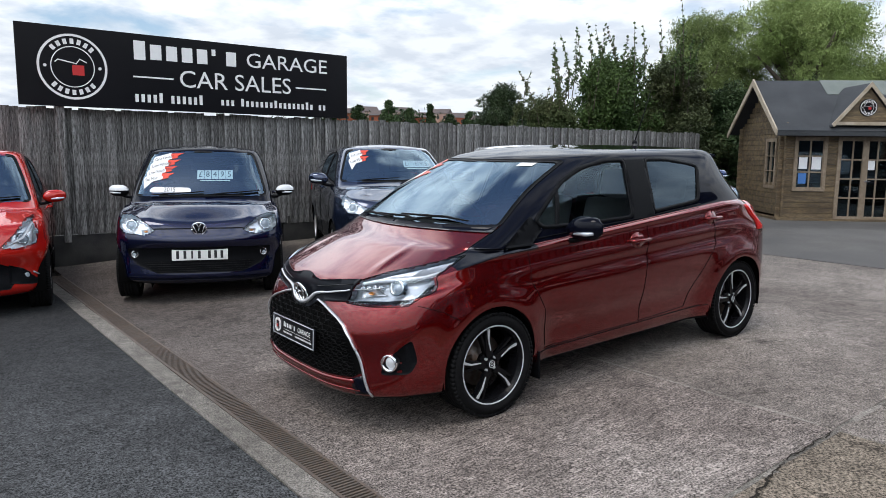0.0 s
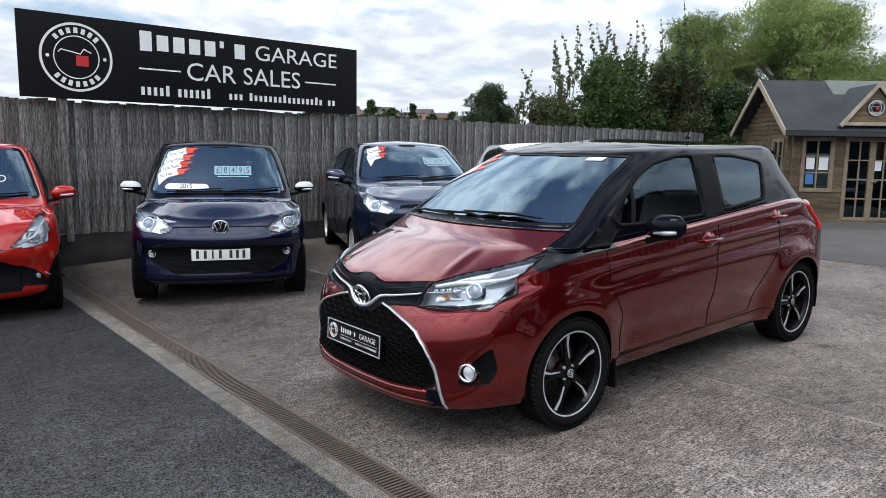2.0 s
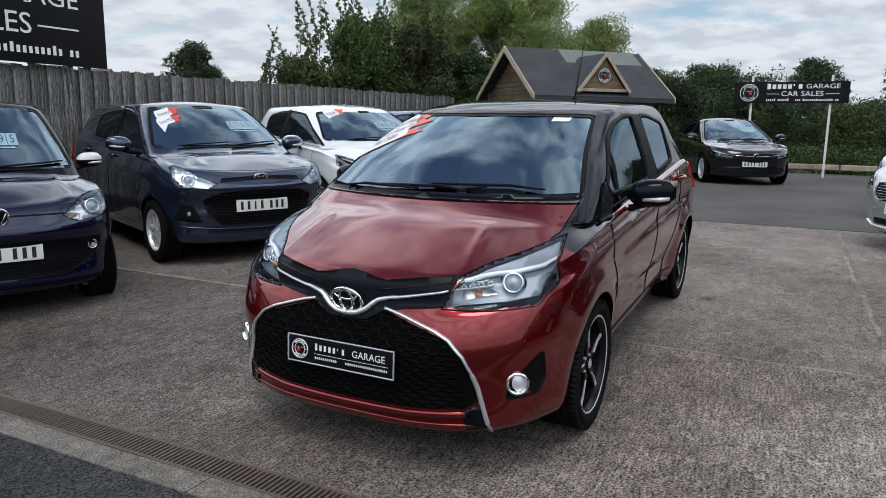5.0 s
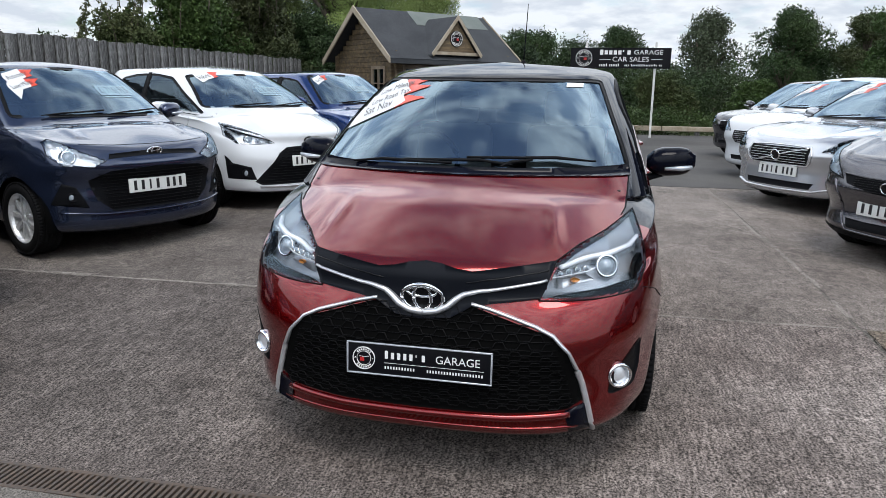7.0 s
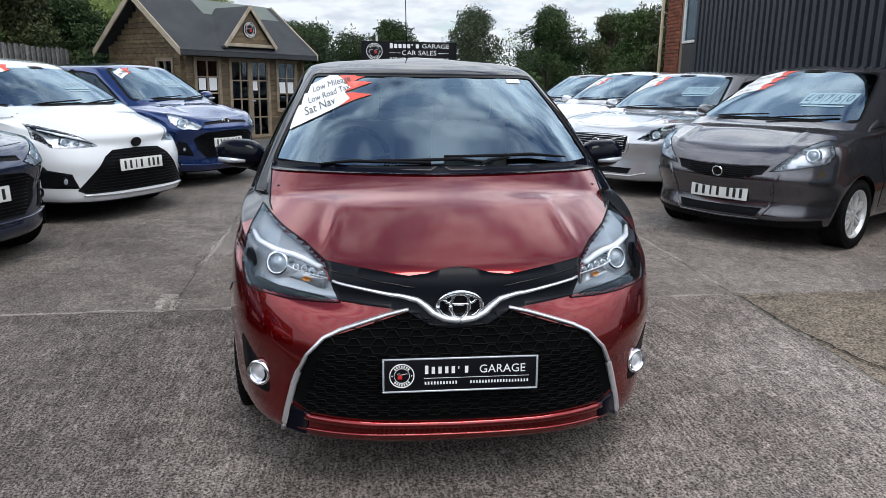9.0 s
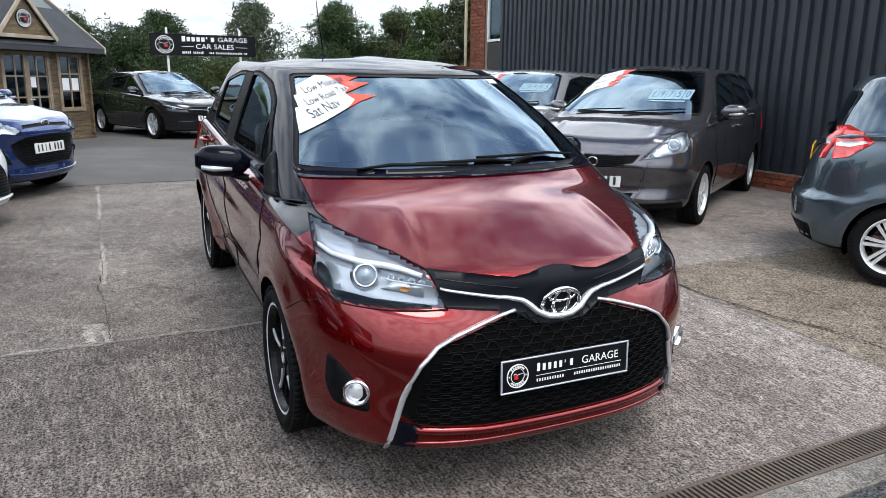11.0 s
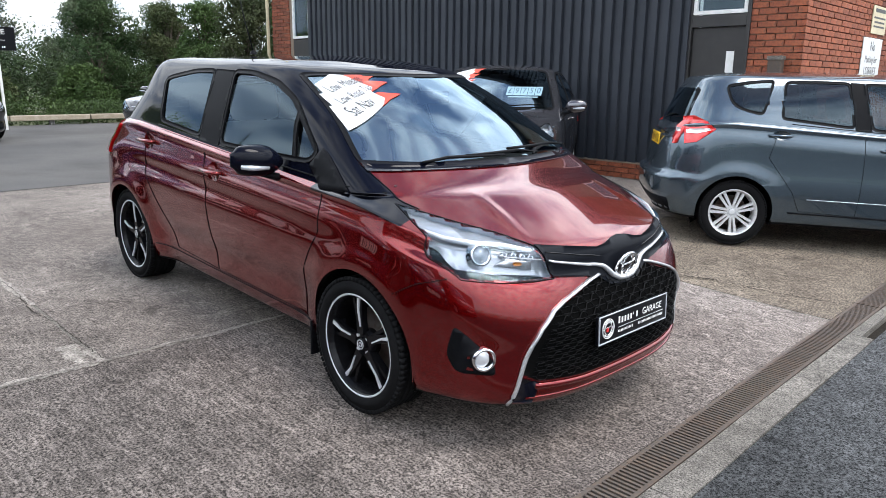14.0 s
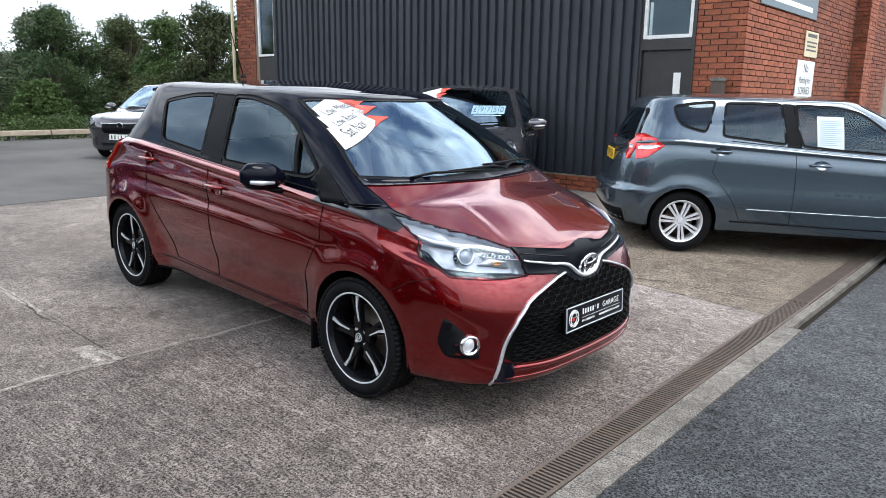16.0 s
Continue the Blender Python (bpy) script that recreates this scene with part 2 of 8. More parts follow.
IRON = mat("brake_iron", (0.18, 0.16, 0.15), rough=0.5, metal=0.7, alt=(0.10, 0.06, 0.04), scale=20)
LINER = mat("wheel_well_liner", (0.003, 0.003, 0.003), rough=0.95, spec=0.03, bump=0.001)
SEAT = mat("dark_seat_cloth", (0.03, 0.03, 0.033), rough=0.9, fine=(0.05, 0.05, 0.055), fine_scale=200)
CABIN_TRIM = mat("grey_cabin_trim", (0.03, 0.03, 0.032), rough=0.7, fine=(0.045, 0.045, 0.045))
REFLECTOR = mat("lamp_reflector", (0.80, 0.82, 0.85), rough=0.25, metal=0.55, bump=0.0008, bump_scale=40)
LAMP_WHITE = mat("lamp_white_plastic", (0.75, 0.76, 0.78), rough=0.25)
LAMP_GREY = mat("grey_lamp_lining", (0.50, 0.53, 0.57), rough=0.25, metal=0.4, spec=0.5, fine=(0.43, 0.46, 0.50), fine_scale=30)
LAMP_AMBER = mat("amber_lamp_plastic", (0.75, 0.28, 0.06), rough=0.25)
LAMP_RED = mat("red_lamp_lens", (0.55, 0.012, 0.012), rough=0.08, coat=0.8, fine=(0.7, 0.03, 0.02), fine_scale=25)
SCREEN = glass("windscreen_glass", (0.52, 0.61, 0.64), 3.1)
TINT = glass("tinted_side_glass", (0.06, 0.07, 0.08), 1.5)
TINT_CLEAR = glass("pale_green_side_glass", (0.42, 0.48, 0.48), 1.5)
TINT_SOFT = glass("grey_side_glass", (0.13, 0.15, 0.17), 1.55)
CLEAR = glass("clear_lamp_cover", (0.95, 0.96, 0.97), 1.38)
LENS = mat("projector_lens", (0.35, 0.4, 0.45), rough=0.03, coat=1.0, spec=0.8)
PLATE_WHITE = mat("white_plate", (0.72, 0.73, 0.70), rough=0.3, fine=(0.68, 0.68, 0.66), fine_scale=30)
PLATE_YELLOW = mat("yellow_plate", (0.72, 0.42, 0.02), rough=0.3)
INK = mat("black_ink", (0.012, 0.012, 0.013), rough=0.4)
BAR_WHITE = mat("white_letters", (0.78, 0.78, 0.77), rough=0.4, fine=(0.72, 0.72, 0.71), fine_scale=20)
STICK_WHITE = mat("white_sticker", (0.66, 0.67, 0.68), rough=0.35, fine=(0.62, 0.63, 0.64), fine_scale=15)
STICK_RED = mat("red_sticker", (0.60, 0.05, 0.02), rough=0.35, fine=(0.54, 0.045, 0.025), fine_scale=15)
STICK_BLUE = mat("pale_blue_sticker", (0.24, 0.37, 0.44), rough=0.35, fine=(0.21, 0.33, 0.40), fine_scale=15)
STICK_DARK = mat("dark_blue_figures", (0.02, 0.05, 0.09), rough=0.4)


# ---- mesh helpers ----
def part(name, bm, material, parent=None, label="", smooth=True):
    """Links a bmesh as one mesh object under a thing or a part."""
    me = bpy.data.meshes.new(name)
    bm.to_mesh(me)
    bm.free()
    for m in material if isinstance(material, (list, tuple)) else (material,):
        me.materials.append(m)
    if smooth:
        me.polygons.foreach_set("use_smooth", [True] * len(me.polygons))
    ob = new(name, me)
    ob.parent = parent
    if label:
        ob["label"] = label
    return ob


def thing(name, m, label, category, group="", kind=""):
    ob = new(name)
    ob.matrix_world = m
    return tagged(ob, label, category, group, kind)


def add_box(bm, x0, x1, y0, y1, z0, z1, bevel=0.0, m=None, mi=0):
    r = bmesh.ops.create_cube(bm, size=1.0)
    vs = r["verts"]
    for v in vs:
        v.co = Vector((x0 + (v.co.x + 0.5) * (x1 - x0), y0 + (v.co.y + 0.5) * (y1 - y0), z0 + (v.co.z + 0.5) * (z1 - z0)))
    fs = {f for v in vs for f in v.link_faces}
    if bevel:
        es = list({e for v in vs for e in v.link_edges})
        g = bmesh.ops.bevel(bm, geom=es, offset=bevel, segments=2, affect="EDGES", profile=0.6)
        fs = set(g["faces"]) | {f for f in fs if f.is_valid}
        vs = list({v for f in fs for v in f.verts})
    for f in fs:
        f.material_index = mi
    if m:
        bmesh.ops.transform(bm, matrix=m, verts=vs)
    return vs


def box_bm(*a, **k):
    bm = bmesh.new()
    add_box(bm, *a, **k)
    return bm


def add_lathe(bm, prof, seg=32, m=None, a0=0.0, a1=2 * math.pi, mi=0):
    """Turns a profile of (radius, height) pairs round the local y axis."""
    full = abs(a1 - a0 - 2 * math.pi) < 1e-6
    n = seg if full else seg + 1
    rings = []
    for i in range(n):
        a = a0 + (a1 - a0) * i / seg
        c, s = math.cos(a), math.sin(a)
        ring = []
        for r, h in prof:
            p = Vector((r * c, h, r * s))
            ring.append(bm.verts.new(m @ p if m else p))
        rings.append(ring)
    for i in range(seg):
        p, q = rings[i], rings[(i + 1) % n]
        for j in range(len(prof) - 1):
            if prof[j][0] < 1e-6 and prof[j + 1][0] < 1e-6:
                continue
            f = bm.faces.new((p[j], p[j + 1], q[j + 1], q[j]))
            f.material_index = mi
    return bm


def add_tube(bm, pts, r, seg=8, flat=1.0, up=None, caps=True, mi=0):
    """A tube along points; r is one radius or one for each point; flat squashes it across."""
    pts = [Vector(p) for p in pts]
    rs = r if isinstance(r, (list, tuple)) else [r] * len(pts)
    rings = []
    ref = Vector(up) if up else None
    for i, p in enumerate(pts):
        d = (pts[min(i + 1, len(pts) - 1)] - pts[max(i - 1, 0)]).normalized()
        u = ref if ref else (Vector((0, 0, 1)) if abs(d.z) < 0.9 else Vector((1, 0, 0)))
        a = d.cross(u)
        a = a.normalized() if a.length > 1e-5 else d.orthogonal().normalized()
        b = a.cross(d).normalized()
        rings.append([bm.verts.new(p + a * (rs[i] * math.cos(t)) + b * (rs[i] * flat * math.sin(t))) for t in (2 * math.pi * k / seg for k in range(seg))])
    for p, q in zip(rings, rings[1:]):
        for k in range(seg):
            bm.faces.new((p[k], p[(k + 1) % seg], q[(k + 1) % seg], q[k])).material_index = mi
    if caps:
        bm.faces.new(rings[0][::-1]).material_index = mi
        bm.faces.new(rings[-1]).material_index = mi
    return bm


def add_prism(bm, outline, t0, t1, axis="y", m=None, mi=0):
    """An outline of (a, b) pairs pushed from t0 to t1 along one axis."""
    put = {"x": lambda a, b, t: (t, a, b), "y": lambda a, b, t: (a, t, b), "z": lambda a, b, t: (a, b, t)}[axis]
    lo = [bm.verts.new(m @ Vector(put(a, b, t0)) if m else put(a, b, t0)) for a, b in outline]
    hi = [bm.verts.new(m @ Vector(put(a, b, t1)) if m else put(a, b, t1)) for a, b in outline]
    n = len(outline)
    fs = [bm.faces.new(lo), bm.faces.new(hi[::-1])]
    for i in range(n):
        fs.append(bm.faces.new((lo[i], hi[i], hi[(i + 1) % n], lo[(i + 1) % n])))
    for f in fs:
        f.material_index = mi
    return bm


def fixed(bm):
    bmesh.ops.recalc_face_normals(bm, faces=bm.faces[:])
    return bm


def text_bm(body, size, m, align="CENTER", thick=0.0):
    """Letters of the built-in font as a bmesh in the local xy plane, moved by m."""
    cu = bpy.data.curves.new("letters", "FONT")
    cu.body, cu.size, cu.align_x, cu.align_y, cu.extrude = body, size, align, "CENTER", thick
    cu.resolution_u = 3
    ob = bpy.data.objects.new("letters", cu)
    scene.collection.objects.link(ob)
    me = bpy.data.meshes.new_from_object(ob.evaluated_get(bpy.context.evaluated_depsgraph_get()))
    bm = bmesh.new()
    bm.from_mesh(me)
    bmesh.ops.transform(bm, matrix=m, verts=bm.verts[:])
    bpy.data.objects.remove(ob)
    bpy.data.meshes.remove(me)
    bpy.data.curves.remove(cu)
    return bm


def smooth_curve(nodes, x):
    """Monotone cubic through (x, y) nodes."""
    xs, ys = [n[0] for n in nodes], [n[1] for n in nodes]
    if x <= xs[0]:
        return ys[0]
    if x >= xs[-1]:
        return ys[-1]
    i = max(k for k in range(len(xs) - 1) if xs[k] <= x)
    d = [(ys[k + 1] - ys[k]) / (xs[k + 1] - xs[k]) for k in range(len(xs) - 1)]

    def slope(k):
        if k == 0:
            return d[0]
        if k == len(xs) - 1:
            return d[-1]
        return 0 if d[k - 1] * d[k] <= 0 else 2 * d[k - 1] * d[k] / (d[k - 1] + d[k])
    h = xs[i + 1] - xs[i]
    t = (x - xs[i]) / h
    return (2 * t**3 - 3 * t**2 + 1) * ys[i] + (t**3 - 2 * t**2 + t) * h * slope(i) + (3 * t**2 - 2 * t**3) * ys[i + 1] + (t**3 - t**2) * h * slope(i + 1)


def inside(poly, a, b):
    r = False
    for (x0, y0), (x1, y1) in zip(poly, poly[1:] + poly[:1]):
        if (y0 > b) != (y1 > b) and a < (x1 - x0) * (b - y0) / (y1 - y0) + x0:
            r = not r
    return r


def shrink(poly, d):
    """The outline moved inwards by d (outwards where d is negative)."""
    n = len(poly)
    area = sum(poly[i][0] * poly[(i + 1) % n][1] - poly[(i + 1) % n][0] * poly[i][1] for i in range(n))
    sg = 1 if area > 0 else -1
    out = []
    for i in range(n):
        p, q, r = Vector(poly[i - 1]), Vector(poly[i]), Vector(poly[(i + 1) % n])
        u, v = (q - p).normalized(), (r - q).normalized()
        n1, n2 = Vector((-u.y, u.x)) * sg, Vector((-v.y, v.x)) * sg
        b = n1 + n2
        b = b / max(0.35, b.dot(n1)) if b.length > 1e-6 else n1
        out.append(tuple(q + b * d))
    return out


def rounded(poly, n=3, r=0.05):
    """The outline with its corners cut to short curves of about that size."""
    out = []
    k = len(poly)
    for i in range(k):
        p, q, s = Vector(poly[i - 1]), Vector(poly[i]), Vector(poly[(i + 1) % k])
        a, b = q.lerp(p, min(0.4, r / (q - p).length)), q.lerp(s, min(0.4, r / (q - s).length))
        for j in range(n + 1):
            t = j / n
            out.append(tuple(a * (1 - t)**2 + q * 2 * t * (1 - t) + b * t**2))
    return out


# ---- cars: a lofted shell with pieces laid on it ----
from mathutils.bvhtree import BVHTree


def ring(xf, zf, af, nf, w, z1, w2, z2, xr, zr, ar, nr, n, pz=1.0):
    """Half a plan outline from the nose's middle round the flank to the tail's middle."""
    def corner(a, e, ww, count):
        d = [(a * (math.cos(t)**(2 / e) - 1), ww * math.sin(t)**(2 / e)) for t in (math.pi / 2 * k / 200 for k in range(201))]
        L = [0.0]
        for p, q in zip(d, d[1:]):
            L.append(L[-1] + math.hypot(q[0] - p[0], q[1] - p[1]))
        got = []
        j = 0
        for k in range(count + 1):
            s = L[-1] * k / count
            while j < 199 and L[j + 1] < s:
                j += 1
            f = (s - L[j]) / max(1e-9, L[j + 1] - L[j])
            got.append((d[j][0] + (d[j + 1][0] - d[j][0]) * f, d[j][1] + (d[j + 1][1] - d[j][1]) * f, k / count))
        return got
    nf_, ns, nr_ = int(n * 0.4), int(n * 0.3), int(n * 0.3)
    pts = []
    for dx, y, f in corner(af, nf, w, nf_):
        pts.append((xf + dx, y, zf + (z1 - zf) * (f * f * (3 - 2 * f))**pz))
    xa, xb = xf - af, xr + ar
    for k in range(1, ns):
        t = k / ns
        pts.append((xa + (xb - xa) * t, w + (w2 - w) * t * t * (3 - 2 * t), z1 + (z2 - z1) * t))
    for dx, y, f in corner(ar, nr, w2, nr_)[::-1]:
        pts.append((xr - dx, y, zr + (z2 - zr) * (f * f * (3 - 2 * f))))
    return pts


def car_levels(P, n):
    """Outlines from the sill to the roof for a body given by a few lengths."""
    xf, xr, W, zn, xs, zs, xt, zt = P["xf"], P["xr"], P["W"], P["zn"], P["xs"], P["zs"], P["xt"], P["zt"]
    zb1, zb2, rw, H, xrr, xg, zg = P["zb1"], P["zb2"], P["rw"], P["H"], P["xrr"], P["xg"], P["zg"]
    af, nf = P.get("af", 0.75), P.get("nf", 3.0)
    gw = P.get("gw", 0.915)
    zts, ta, tn = P.get("zts", zt - 0.035), P.get("ta", 0.34), P.get("tn", 3.6)
    ar, nr = P.get("ar", 0.5), P.get("nr", 3.2)
    fx = P.get("fx", (-0.14, -0.055, -0.02, -0.012, -0.002, 0.0, -0.025, -0.065, -0.15))
    fn = P.get("fn", (1, 1, 1, 1, 1, 1, 1, 0.95, 0.93))
    pz = P.get("pz", 1.0)
    L = []
    add = lambda *a, q=1.0: L.append(ring(*a, n, q))
    xh = (xf - 0.1) * 0.45 + xs * 0.55
    zh = zn * 0.42 + zs * 0.58 + P.get("hood", 0.012)
    # nose height, flank width, flank height in front and behind, tail place and height of each outline below the bonnet
    add(xf - 0.32, 0.19, af, 2.5, W * 0.45, 0.2, W * 0.45, 0.2, xr + 0.3, 0.25, ar, 2.5)
    rows = ((0.175, 0.88, 0.19, 0.2, 0.14, 0.23), (0.195, 0.94, 0.215, 0.225, 0.05, 0.27), (0.265, 0.968, 0.29, 0.30, 0.015, 0.36), (0.38, 0.985, 0.44, 0.45, 0, 0.5), (0.50, 1.0, 0.60, 0.62, 0.005, 0.62),
            (zn - 0.19, 0.998, (0.60 + zb1) / 2, (0.62 + zb2) / 2, 0.03, 0.74), (zn - 0.085, 0.985, zb1 - 0.10, zb2 - 0.12, 0.06, (0.74 + zg) / 2), (zn - 0.02, 0.97, zb1 - 0.055, zb2 - 0.06, 0.09, zg - 0.08))
    for (zf, k, z1, z2, dr, zr), dx, dn in zip(rows, fx, fn):
        add(xf + dx, zf, af, nf * dn, W * k, z1, W * k * 0.998, z2, xr + dr, zr, min(ar, 0.54) if zf < zn - 0.1 else ar, 3.2 if zf < zn - 0.1 else nr, q=pz if zf > zn - 0.1 else 1.0)
    add(xf + fx[8], zn + 0.025, af + 0.08, nf * fn[8], W * (gw + 0.035), zb1 - 0.025, W * (gw + 0.03), zb2 - 0.025, xg - 0.03, zg - 0.03, ar, nr, q=pz)
    add(xh, zh, 0.62, P.get("hn", 3.3), W * (gw + 0.015), zb1 - 0.008, W * (gw + 0.015), zb2 - 0.008, xg - 0.01, zg - 0.012, ar, nr, q=pz)
    belt = len(L)
    add(xs, zs, P.get("sa", 0.36), 4.0, W * gw, zb1, W * gw, zb2, xg, zg, ar, nr)
    m = 0.5
    add(xs + (xt - xs) * m, zs + (zt - zs) * m + 0.02, (P.get("sa", 0.36) + ta) / 2, (4.0 + tn) / 2, W * gw * 0.52 + rw * 0.50, zb1 + (zts - zb1) * m, W * gw * 0.52 + rw * 0.48, zb2 + (zts - zb2) * m, xg + (xrr - xg) * m - 0.01, zg + (zt - 0.06 - zg) * m + 0.02, ar * 0.95, nr)
    add(xt, zt, ta, tn, rw, zts, rw * 0.97, zts - 0.015, xrr, zts - 0.02, 0.42, 3.2)
    add(xt - 0.14, zt + (H - zt) * P.get("r1", 0.6), ta * 0.9, tn * 0.95, rw * 0.86, zts + 0.038, rw * 0.85, zts + 0.03, xrr + 0.1, zts + 0.02, 0.38, 3.0)
    add(xt - 0.36, zt + (H - zt) * P.get("r2", 0.92), 0.3, 2.6, rw * 0.5, H - 0.02, rw * 0.5, H - 0.03, xrr + 0.32, H - 0.03, 0.36, 2.6)
    add(xt - 0.55, H - 0.002, 0.3, 2.2, 0.0, H, 0.0, H - 0.01, xrr + 0.5, H - 0.018, 0.36, 2.2)
    return L, belt


class Shell:
    """The body surface of a car, with ways to cut it and to lay pieces on it."""

    def __init__(self, P, n=100, fineness=0.022, shape=None):
        self.P = P
        L, belt = car_levels(P, n)
        rows, tags = [], []
        K = len(L)
        for j in range(K - 1):
            gap = max(math.dist(L[j][i], L[j + 1][i]) for i in range(0, len(L[j]), 6))
            steps = max(1, min(14, round(gap / fineness)))
            for k in range(steps):
                t = k / steps
                row = []
                for i in range(len(L[0])):
                    a, b, c, d = (Vector(L[q][i]) for q in (max(j - 1, 0), j, j + 1, min(j + 2, K - 1)))
                    m1, m2 = (c - a) * 0.5, (d - b) * 0.5
                    span = (c - b).length
                    for mm, other in ((m1, (b - a).length), (m2, (d - c).length)):
                        if mm.length > 1e-6:
                            mm.length = min(mm.length, 1.4 * span)
                    row.append((2 * t**3 - 3 * t**2 + 1) * b + (t**3 - 2 * t**2 + t) * m1 + (3 * t**2 - 2 * t**3) * c + (t**3 - t**2) * m2)
                rows.append(row)
                tags.append(j + t)
        rows.append([Vector(p) for p in L[-1]])
        tags.append(K - 1)
        for _ in range(P.get("ease", 6)):
            old = [[p.copy() for p in row] for row in rows]
            for j in range(1, len(rows) - 1):
                if 2.6 < tags[j] < belt - 1.2:
                    for i in range(int(n * 0.30), int(n * 0.78)):
                        rows[j][i] = old[j][i] * 0.5 + (old[j - 1][i] + old[j + 1][i]) * 0.25
        if shape:
            for row in rows:
                for p in row:
                    p += shape(p)
        self.bm = bm = bmesh.new()
        lay = bm.faces.layers.float.new("level")
        n1 = len(rows[0])
        grid = []
        for row in rows:
            left = [bm.verts.new((p.x, 0 if i in (0, n1 - 1) else p.y, p.z)) for i, p in enumerate(row)]
            right = [left[i] if i in (0, n1 - 1) else bm.verts.new((p.x, -p.y, p.z)) for i, p in enumerate(row)]
            grid.append((left, right))
        for j in range(len(rows) - 1):
            for side in (0, 1):
                for i in range(n1 - 1):
                    a, b, c, d = grid[j][side][i], grid[j][side][i + 1], grid[j + 1][side][i + 1], grid[j + 1][side][i]
                    q = (a, b, c, d) if side == 0 else (d, c, b, a)
                    f = bm.faces.new(q)
                    f[lay] = (tags[j] + tags[j + 1]) / 2
        bmesh.ops.remove_doubles(bm, verts=bm.verts[:], dist=1e-5)
        bmesh.ops.recalc_face_normals(bm, faces=bm.faces[:])
        self.lay, self.belt = lay, belt
        self.tree = BVHTree.FromBMesh(bm)
        bm.normal_update()

    def at(self, view, a, b, s=1):
        """The place and normal where a line across the car's side, front, rear or top meets the shell."""
        o, d = {"side": (Vector((a, 3 * s, b)), Vector((0, -s, 0))), "front": (Vector((5, a, b)), Vector((-1, 0, 0))),
                "rear": (Vector((-5, a, b)), Vector((1, 0, 0))), "top": (Vector((a, b, 4)), Vector((0, 0, -1)))}[view]
        p, nrm, _, _ = self.tree.ray_cast(o, d)
        if p is None:
            q = {"side": Vector((a, 0.8 * s, b)), "front": Vector((1.7, a, b)), "rear": Vector((-1.7, a, b)), "top": Vector((a, b, 1.2))}[view]
            p, nrm, _, _ = self.tree.find_nearest(q)
        if nrm.dot(d) > 0:
            nrm = -nrm
        return p, nrm

    def cut(self, view, poly, s=1):
        """Opens the shell inside the outline."""
        gone = []
        for f in self.bm.faces:
            c, nn = f.calc_center_median(), f.normal
            if view == "side" and c.y * s > 0.3 and inside(poly, c.x, c.z):
                gone.append(f)
            elif view == "front" and c.x > 0.1 and nn.x > 0.05 and inside(poly, c.y, c.z):
                gone.append(f)
            elif view == "rear" and c.x < -0.4 and nn.x < -0.05 and inside(poly, c.y, c.z):
                gone.append(f)
        bmesh.ops.delete(self.bm, geom=gone, context="FACES")

    def arch(self, x, z, r):
        """Opens both wheel arches at x and draws their rims to a circle."""
        gone = [f for f in self.bm.faces if abs(f.calc_center_median().y) > 0.45 and math.hypot(f.calc_center_median().x - x, f.calc_center_median().z - z) < r]
        bmesh.ops.delete(self.bm, geom=gone, context="FACES")
        for v in self.bm.verts:
            if v.is_boundary and abs(v.co.y) > 0.55:
                d = math.hypot(v.co.x - x, v.co.z - z)
                if d < r * 1.13 and v.co.z > 0.16:
                    nx, nz = x + (v.co.x - x) * r / d, z + (v.co.z - z) * r / d
                    s = 1 if v.co.y > 0 else -1
                    p, _ = self.at("side", nx, nz, s)
                    v.co = Vector((nx, p.y if abs(p.y) > 0.5 else v.co.y, nz))

    def patch(self, view, poly, s=1, off=0.003, step=0.05, skirt=0.012, hole=None, bm=None, mi=0):
        """A sheet with that outline that lies on the shell at a small height, its rim turned down to it."""
        out = bm or bmesh.new()
        b2 = bmesh.new()
        if hole:
            n = len(poly)
            A, B = [b2.verts.new((*p, 0)) for p in poly], [b2.verts.new((*p, 0)) for p in hole]
            for i in range(n):
                b2.faces.new((A[i], A[(i + 1) % n], B[(i + 1) % n], B[i]))
        else:
            b2.faces.new([b2.verts.new((*p, 0)) for p in poly])
            for k in (0, 1):
                lo, hi = min(p[k] for p in poly), max(p[k] for p in poly)
                c = math.floor(lo / step) * step + step
                while c < hi:
                    co, no = [0, 0, 0], [0, 0, 0]
                    co[k], no[k] = c, 1
                    bmesh.ops.bisect_plane(b2, geom=b2.verts[:] + b2.edges[:] + b2.faces[:], plane_co=co, plane_no=no)
                    c += step
        bmesh.ops.triangulate(b2, faces=b2.faces[:])
        made = {}
        for v in b2.verts:
            p, nrm = self.at(view, v.co.x, v.co.y, s)
            made[v] = (out.verts.new(p + nrm * off), p, nrm)
        for f in b2.faces:
            g = out.faces.new([made[v][0] for v in f.verts])
            g.material_index = mi
            g.normal_update()
            if g.normal.dot(made[f.verts[0]][2]) < 0:
                g.normal_flip()
        if skirt:
            low = {}
            for e in b2.edges:
                if e.is_boundary:
                    q = []
                    for v in e.verts:
                        if v not in low:
                            low[v] = out.verts.new(made[v][1] + made[v][2] * (off - skirt))
                        q.append(v)
                    out.faces.new((made[q[0]][0], made[q[1]][0], low[q[1]], low[q[0]])).material_index = mi
        b2.free()
        return out

